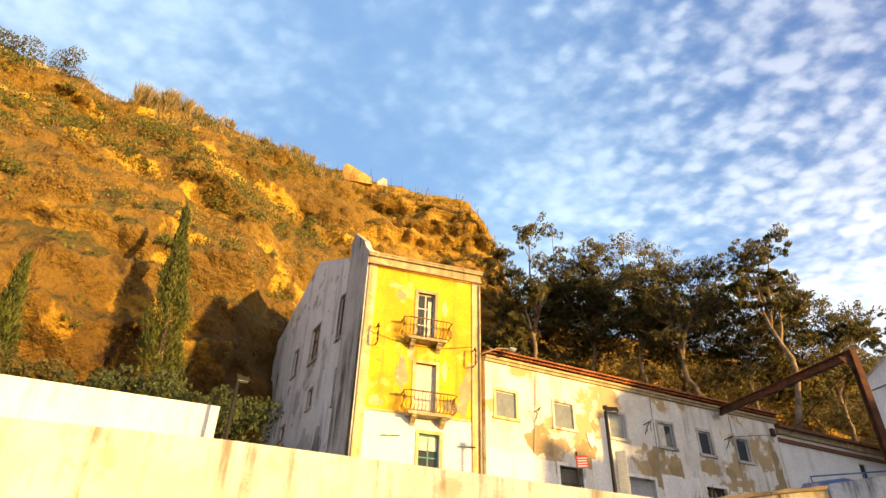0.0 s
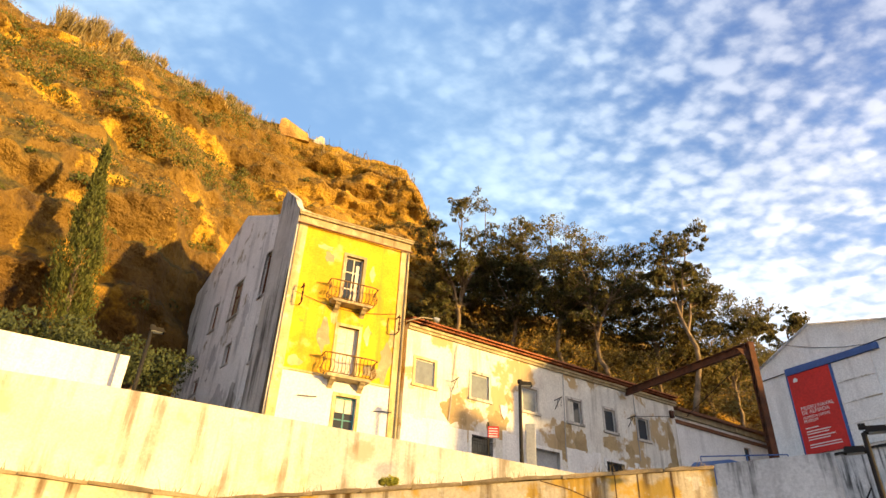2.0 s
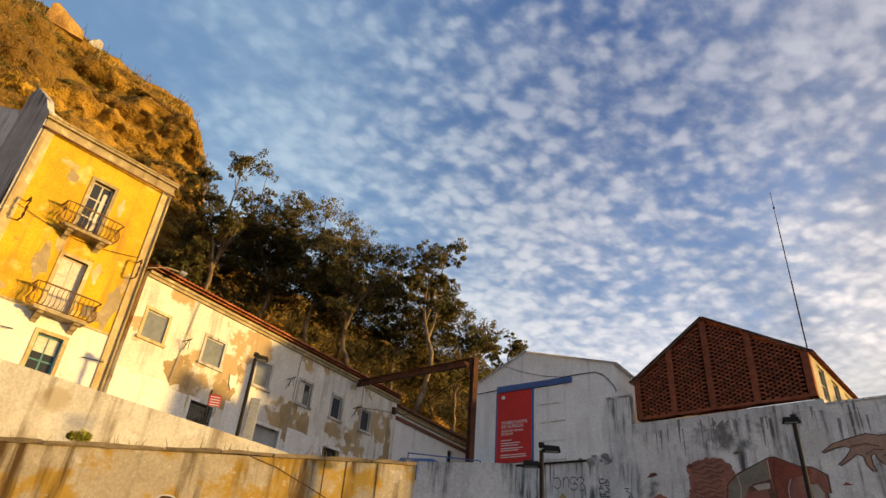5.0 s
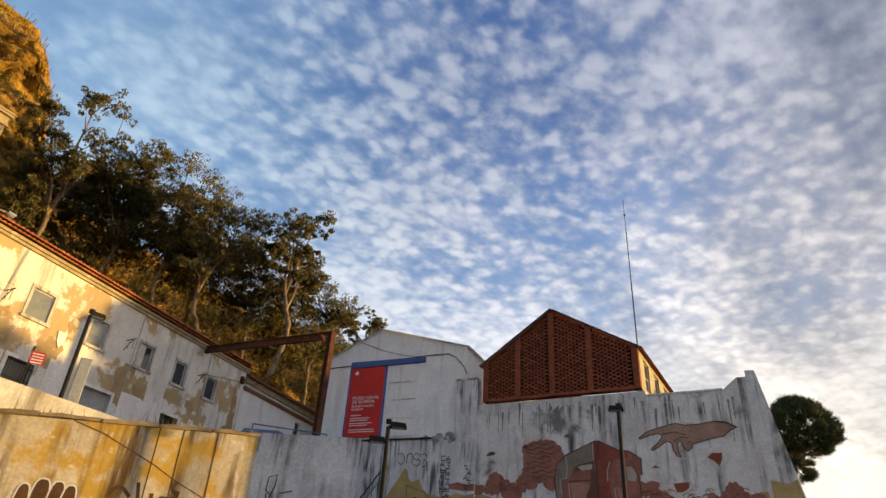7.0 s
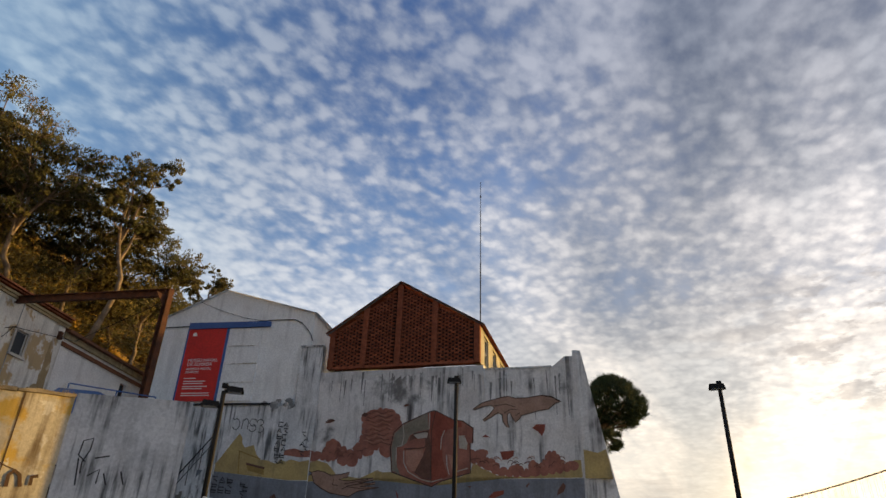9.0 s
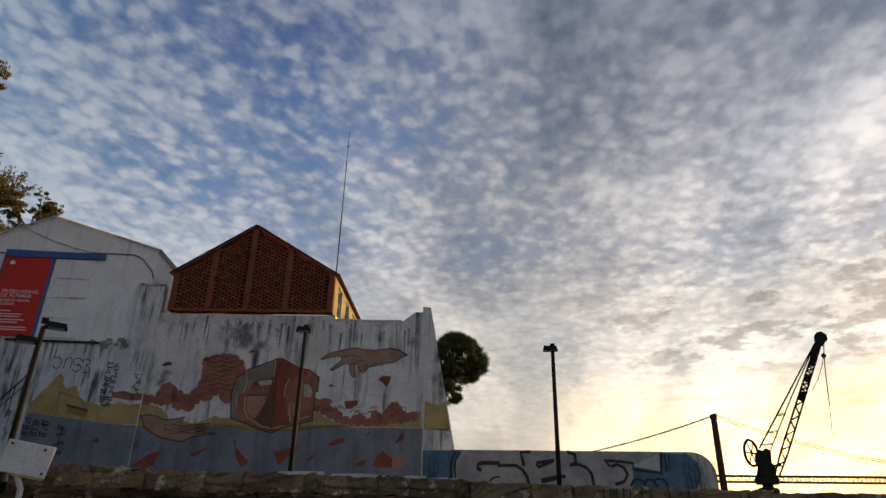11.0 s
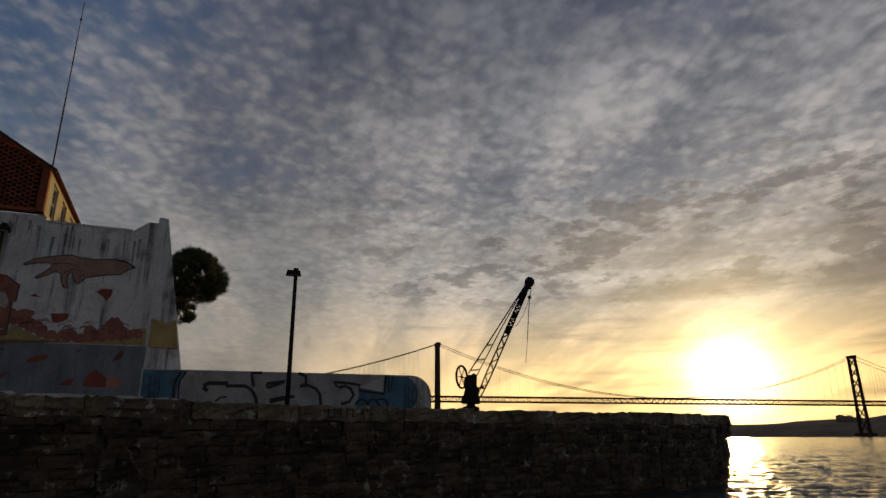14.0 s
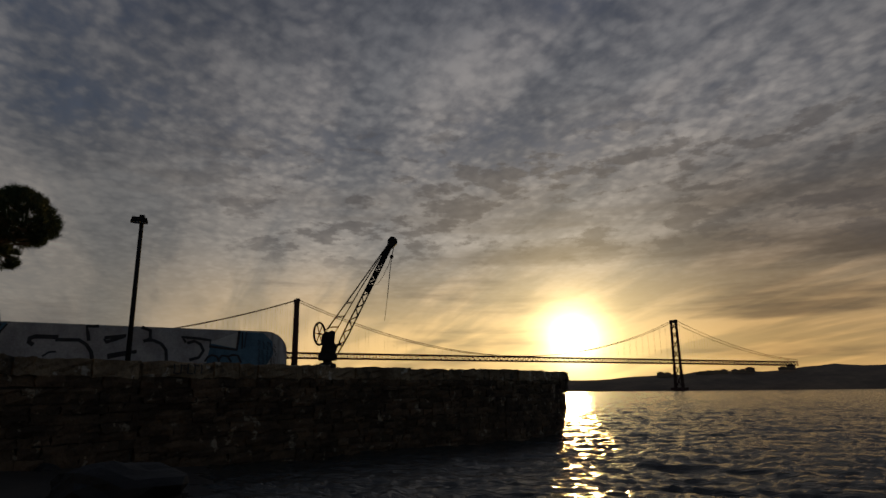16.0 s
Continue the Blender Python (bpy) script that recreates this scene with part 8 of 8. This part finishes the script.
def terrace_scrawls():
    t = thing("wall_scrawls", TERRACE.m(0), "black sprayed tags on the terrace wall", "graffiti")
    at = TERRACE.spot
    rows = [[(43.0, 11.0)] + arc(43.35, 10.55, 0.3, 0.45, 130, -150), [(43.9, 11.0), (43.85, 10.2)], arc(44.15, 10.7, 0.2, 0.35, 160, -10) + [(44.35, 10.2)], arc(44.75, 10.8, 0.3, 0.3, 20, 300), arc(44.75, 10.35, 0.3, 0.3, 90, -150),
            arc(45.35, 10.85, 0.28, 0.24, 200, -90), arc(45.4, 10.3, 0.28, 0.28, 90, -120)]
    strokes(t, at, rows, 0.045, M_SPRAY)
    rng = random.Random(77)
    tags = []

    def glyph(a, e, w, h):
        kind = rng.randrange(4)
        if kind == 0:
            return [(a, e), (a, e - h), (a + w, e - h), (a + w, e - h * 0.5), (a, e - h * 0.5)]
        if kind == 1:
            return [(a, e - h), (a + w * 0.5, e), (a + w, e - h), (a + w * 0.2, e - h * 0.55)]
        if kind == 2:
            return [(a + w, e), (a, e), (a, e - h), (a + w, e - h)]
        return [(a, e), (a + w, e), (a + w * 0.3, e - h * 0.5), (a + w, e - h)]

    for col in range(2):
        for k in range(7):
            tags.append(glyph(46.9 + 0.52 * col + rng.uniform(-0.05, 0.05), 11.0 - 0.5 * k, 0.36, 0.36))
    for col in range(3):
        for k in range(3):
            tags.append(glyph(42.3 + 0.6 * col, 6.3 - 0.42 * k, 0.42, 0.34))
    for k in range(6):
        tags.append(glyph(44.6 + 0.25 * (k % 2), 6.0 - 0.36 * k, 0.35, 0.28))
    for k in range(5):
        tags.append(glyph(49.0 + 0.3 * (k % 2), 10.3 - 0.4 * k, 0.4, 0.34))
    strokes(t, at, tags, 0.06, M_SPRAY, 0.03)


terrace_scrawls()


def wall_top_sign():
    p = ground_spot(43.8, 12.62)
    t = thing("beach_sign", pose(p.x, p.y, 0.3, 0, 0, -43.8), "bent blank white board on a post above the beach", "sign")
    zc = 2.56 - 0.30
    board = part("board", box(B(), -0.35, 0.35, -0.02, 0.02, -0.25, 0.25, 0.012), M_SIGNWHITE, t, "blank white face, rust at the bolts")
    board.matrix_local = pose(0, 0, zc, 0, 8, 0)
    part("lower_edge", box(B(), -0.12, 0.34, -0.03, 0.03, -0.28, -0.254), P_YELLOW, board, "yellow strip along the board's lower edge")
    for x, z in ((0.20, 0.18), (-0.28, 0.19), (0.28, -0.18)):
        part("bolt", tube(B(), [(x, -0.036, z), (x, -0.02, z)], 0.022, 7), M_RUST, board)
    part("post", tube(B(), [(0.12, 0.05, 0), (0.02, 0.05, zc - 0.45), (-0.08, 0.05, zc - 0.25), (-0.10, 0.05, zc + 0.12)], 0.045, 8), M_SIGNWHITE, t)


wall_top_sign()


def stair_rail():
    z0 = QUAY_Z - 0.35
    t = thing("stair", TERRACE.m(z0), "concrete stair with thin black handrail against the terrace wall", "stair")
    n = 6
    for k in range(n):
        part("step", box(B(), 3.3 + 0.2 * k, 4.48, -0.15, -0.006, -0.02, 4.4 + 0.17 * k - z0, 0.012), M_PAVING, t)
    part("stringer", prism(B(), [(4.49, 0), (4.49, 5.25 - z0), (5.66, 6.6 - z0), (6.05, 6.7 - z0), (6.05, 0)], -0.17, -0.006), M_GREYWALL, t, "pale rendered stair cheek with black tags")
    rng = random.Random(52)
    for k in range(9):
        x, z = 4.62 + 0.15 * k, 4.95 + 0.15 * k - 0.35 * (k % 2) - z0
        part("scrawl", ribbon(B(), [(x, z), (x + 0.05, z - 0.2), (x + rng.uniform(0.02, 0.09), z + 0.04), (x + 0.12, z - 0.16)], 0.03, -0.176 - 0.002 * k), M_SPRAY, t)
    (ra, rza), (rb, rzb) = (3.16, 4.98 - z0), (5.66, 8.13 - z0)
    for drop, r, name in ((0.0, 0.035, "handrail"), (0.5, 0.022, "lower_rail")):
        part(name, tube(B(), [(ra, -0.2, rza - drop), (rb, -0.2, rzb - drop)], r, 6), M_IRON, t)
    for k in range(4):
        q = (k + 0.3) / 4
        x, z = ra + (rb - ra) * q, rza + (rzb - rza) * q
        part("baluster", tube(B(), [(x, -0.2, z - 1.25), (x, -0.2, z)], 0.026, 6), M_IRON, t)


stair_rail()


def tarp_and_rail():
    p = ground_spot(31.6, 25.0)
    z = EYE + 25 * math.tan(radians(11.2))
    t = thing("covered_boat", pose(p.x, p.y, 3.9, 0, 0, -25), "small boat under a faded blue cover behind the sea wall", "boat")
    part("hull", prism(B(), [(-1.3, 0.0), (1.3, 0.0), (1.7, z - 4.5), (-1.5, z - 4.5)], -0.6, 0.6), M_GREYWALL, t)
    part("cover", prism(B(), [(-1.55, z - 4.55), (1.75, z - 4.55), (1.2, z - 4.0), (0.3, z - 3.72), (-0.9, z - 3.8)], -0.66, 0.66), M_BLUE, t, "creased blue cover")
    q = ground_spot(34.0, 24.6)
    r = thing("guard_rail", pose(q.x, q.y, 3.7, 0, 0, -25), "thin dark tubular guard rail behind the sea wall", "railing")
    h = EYE + 24.6 * math.tan(radians(12.1)) - 3.7
    for x in (-1.6, -0.1, 1.2):
        part("post", tube(B(), [(x, 0, 0), (x, 0, h)], 0.022, 6), M_BLUE, r)
    part("top_rail", tube(B(), [(-1.6, 0, h), (1.2, 0, h)], 0.022, 6), M_BLUE, r)
    part("middle_rail", tube(B(), [(-1.6, 0, h - 0.45), (1.2, 0, h - 0.45)], 0.016, 6), M_BLUE, r)


tarp_and_rail()


def notice_sign():
    p = ground_spot(12.85, 22.8)
    z1 = EYE + 22.8 * math.tan(radians(15.0))
    t = thing("street_notice", pose(p.x, p.y, 5.2, 0, 0, -12.85), "small red and white notice board on a post", "sign")
    part("post", tube(B(), [(-0.18, 0.02, 0), (-0.18, 0.02, z1 - 5.1)], 0.03, 8), M_IRON, t)
    b = part("board", box(B(), -0.2, 0.2, -0.02, 0.0, z1 - 5.65, z1 - 5.25, 0.005), M_RED, t)
    for k in range(4):
        part("print_bar", box(B(), -0.16, 0.16, -0.026, -0.02, z1 - 5.62 + k * 0.09, z1 - 5.58 + k * 0.09), M_LETTER, b)
    q = ground_spot(16.2, 23.2)
    m = thing("meter_box", pose(q.x, q.y, 5.0, 0, 0, -16), "grey cabinet beside the lamp post", "cabinet")
    hz = EYE + 23.2 * math.tan(radians(15.1)) - 5.0
    part("body", box(B(), -0.18, 0.18, -0.12, 0.12, 0, hz, 0.015), M_SHUTTER, m)
    part("door", box(B(), -0.15, 0.15, -0.135, -0.12, hz - 0.75, hz - 0.08), M_SHUTTER, m)


notice_sign()


SPROUT_X = 4.78


def wall_plants():
    rng = random.Random(91)
    p = LIT.m(0) @ Vector((SPROUT_X, 0.15, 0))
    bush("wall_plant", (p.x, p.y, FRONT_Z[2] + 0.0915 * SPROUT_X + 0.04), 0.22, "yellow-green plant sprouting on the wall top", 92, M_SPROUT, 620)
    bm = B()
    for _ in range(420):
        s = rng.random()
        seg = rng.choice((0, 1, 2, 2))
        a, b = Vector(FRONT[seg]), Vector(FRONT[seg + 1])
        if rng.random() < 0.6:
            s = (round(s * 5) + rng.uniform(-0.25, 0.25)) / 5
            s = min(0.98, max(0.02, s))
        c = a.lerp(b, s)
        z = FRONT_Z[seg] + (FRONT_Z[seg + 1] - FRONT_Z[seg]) * s
        h = rng.uniform(0.05, 0.32) * (0.5 + rng.random())
        base = Vector((c.x + rng.uniform(0, 0.2), c.y + rng.uniform(0.05, 0.4), z - 0.02))
        tip = base + Vector((rng.uniform(-0.5, 0.5) * h, rng.uniform(-0.4, 0.4) * h, h))
        w = Vector((rng.uniform(-1, 1), rng.uniform(-1, 1), 0)).normalized() * 0.012
        bm.faces.new([bm.verts.new(v) for v in (base - w, base + w, tip)])
    tagged(part("wall_weeds", bm, M_REED), "dry weeds along the top of the sea wall", "weeds", kind="stuff")


wall_plants()


def crest_ruin():
    c = cliff_point(-10.6, 0.97)
    t = thing("crest_ruin", pose(c.x, c.y, c.z - 0.8, 0, 0, 12), "block of old masonry on the cliff edge", "ruin")
    part("masonry", prism(B(), [(-1.4, 0), (1.9, 0), (1.7, 0.9), (0.4, 1.6), (-0.9, 2.3), (-1.3, 2.0)], -0.6, 1.2), M_ROCK, t)
    part("white_slab", prism(B(), [(2.5, 0.3), (3.6, 0.3), (3.5, 1.5), (3.1, 1.7), (2.4, 0.9)], 0.1, 0.5), M_OLDPIER, t)


crest_ruin()


def crest_wall():
    a, b = cliff_point(-52, 0.985), cliff_point(-42.5, 0.985)
    f = Face((a.x, a.y), (b.x, b.y))
    t = thing("crest_wall", f.m(min(a.z, b.z) - 0.6), "pale boundary wall along the cliff top", "wall")
    part("wall_body", prism(B(), [(0, 0), (f.len, 0), (f.len, 0.9 + b.z - min(a.z, b.z)), (0, 1.1 + a.z - min(a.z, b.z))], 0, 0.35), M_TRIM, t)


crest_wall()

# ---------------------------------------------------------------- pieces: bricks, coping stones, quay stones
for owner, mesh, at_ in PIECES:
    ob = new("brick", mesh)
    ob.parent = owner
    ob.location = at_


def coping():
    rng = random.Random(12)
    meshes = []
    for k in range(5):
        bm = box(B(), -0.5, 0.5, -0.07, 0.56, -0.125, -0.02, 0.015)
        bmesh.ops.subdivide_edges(bm, edges=[e for e in bm.edges if abs(e.verts[0].co.x - e.verts[1].co.x) > 0.5], cuts=2)
        for v in bm.verts:
            v.co += Vector((rng.uniform(-0.006, 0.006), rng.uniform(-0.02, 0.02), rng.uniform(-0.022, 0.022)))
        me = bpy.data.meshes.new("coping_stone")
        bm.to_mesh(me)
        bm.free()
        me.materials.append(M_COPING)
        meshes.append(me)
    wall = bpy.data.objects["wall_sea"]
    for seg in range(3):
        f = Face(FRONT[seg], FRONT[seg + 1])
        n = int(f.len / 1.3)
        slope = math.degrees(math.atan2(FRONT_Z[seg + 1] - FRONT_Z[seg], f.len))
        for k in range(n):
            s = (k + 0.5) / n
            z = FRONT_Z[seg] + (FRONT_Z[seg + 1] - FRONT_Z[seg]) * s
            ob = new("coping_stone", rng.choice(meshes))
            ob.parent = wall
            ob.matrix_local = f.m(z, s * f.len) @ pose(0, 0, rng.uniform(-0.012, 0.012), 0, -slope, 0) @ Matrix.Diagonal((f.len / n * 0.996, 1, 1, 1))


coping()


def quay_stones():
    rng = random.Random(21)
    wall = bpy.data.objects["wall_quay"]
    shapes, meshes = [], []
    for k in range(10):
        bm = box(B(), -0.5, 0.5, -0.10, 0.2, 0, 1, 0.0)
        bmesh.ops.subdivide_edges(bm, edges=bm.edges[:], cuts=1, use_grid_fill=True)
        for v in bm.verts:
            mid = abs(v.co.x) < 0.4 and 0.1 < v.co.z < 0.9
            v.co += Vector((rng.uniform(-0.06, 0.06), (-0.05 if mid and v.co.y < 0 else 0.0) + rng.uniform(-0.035, 0.035), rng.uniform(-0.09, 0.09)))
        me = bpy.data.meshes.new("quay_stone")
        bm.to_mesh(me)
        shapes.append(([v.co.copy() for v in bm.verts], [[v.index for v in f.verts] for f in bm.faces]))
        bm.free()
        me.materials.append(M_STONE)
        meshes.append(me)
    cap = []
    for k in range(5):
        bm = box(B(), -0.5, 0.5, -0.10, 1.0, -0.12, 0.27, 0.0)
        bmesh.ops.subdivide_edges(bm, edges=bm.edges[:], cuts=3, use_grid_fill=True)
        for v in bm.verts:
            v.co += Vector((0, rng.uniform(-0.04, 0.04), rng.uniform(-0.035, 0.035)))
        me = bpy.data.meshes.new("cap_stone")
        bm.to_mesh(me)
        bm.free()
        me.materials.append(M_STONECAP)
        cap.append(me)
    verts, faces, picked = [], [], 0
    for seg in range(len(QUAY) - 1):
        f = Face(QUAY[seg], QUAY[seg + 1])
        x = 0.0
        while x < f.len - 0.05:
            w = min(rng.choice((0.45, 0.6, 0.8, 1.1, 1.5)) * rng.uniform(0.85, 1.15), f.len - x)
            ob = new("cap_stone", rng.choice(cap))
            ob.parent = wall
            ob.matrix_local = f.m(QUAY_Z - 0.29 + rng.uniform(-0.04, 0.02), x + w / 2, rng.uniform(-0.04, 0.05)) @ Matrix.Diagonal((w * 0.985, 1, 1, 1))
            x += w
        z = QUAY_Z - 0.40
        while z > -0.4:
            h = rng.uniform(0.13, 0.27)
            x = -rng.uniform(0, 0.4)
            while x < f.len:
                w = rng.uniform(0.22, 0.62) * (1.5 if h > 0.22 else 1.0)
                end = f.len - (0.30 * (QUAY_Z - 0.3 - z) if seg == 4 else 0.0)
                xa, xb = max(0, x), min(end, x + w)
                if xb - xa > 0.12:
                    m = f.m(z - h + rng.uniform(-0.02, 0.02), (xa + xb) / 2, rng.uniform(-0.03, 0.04)) @ Matrix.Diagonal(((xb - xa) * 0.99, 1, h * rng.uniform(0.9, 1.02), 1))
                    k = rng.randrange(10)
                    if seg in (1, 2) and z > 0.5 and picked < 290:
                        ob = new("quay_stone", meshes[k])
                        ob.parent = wall
                        ob.matrix_local = m
                        picked += 1
                    else:
                        base = len(verts)
                        verts.extend(tuple(m @ c) for c in shapes[k][0])
                        faces.extend([i + base for i in q] for q in shapes[k][1])
                x += w
            z -= h
    me = bpy.data.meshes.new("quay_masonry")
    me.from_pydata(verts, [], faces)
    me.materials.append(M_STONEREST)
    ob = new("quay_masonry", me)
    ob.parent = wall
    tagged(ob, "rough brown courses of quay stone", kind="stuff")


M_STONECAP = surface("quay_cap_concrete", (0.25, 0.178, 0.105), (0.125, 0.085, 0.050), 1.1, 9, 0.95, 1.0, dist=0.06, patch=((0.40, 0.34, 0.26), 2.6, 0.58, 0.64), patch2=((0.08, 0.06, 0.04), 2.1, 0.58, 0.66), obrand=0.22)
M_STONEREST = surface("quay_masonry", (0.125, 0.080, 0.046), (0.060, 0.038, 0.022), 1.1, 11, 0.95, 1.0, island=0.4, dist=0.07, patch=((0.24, 0.185, 0.125), 3.0, 0.59, 0.65))
quay_stones()
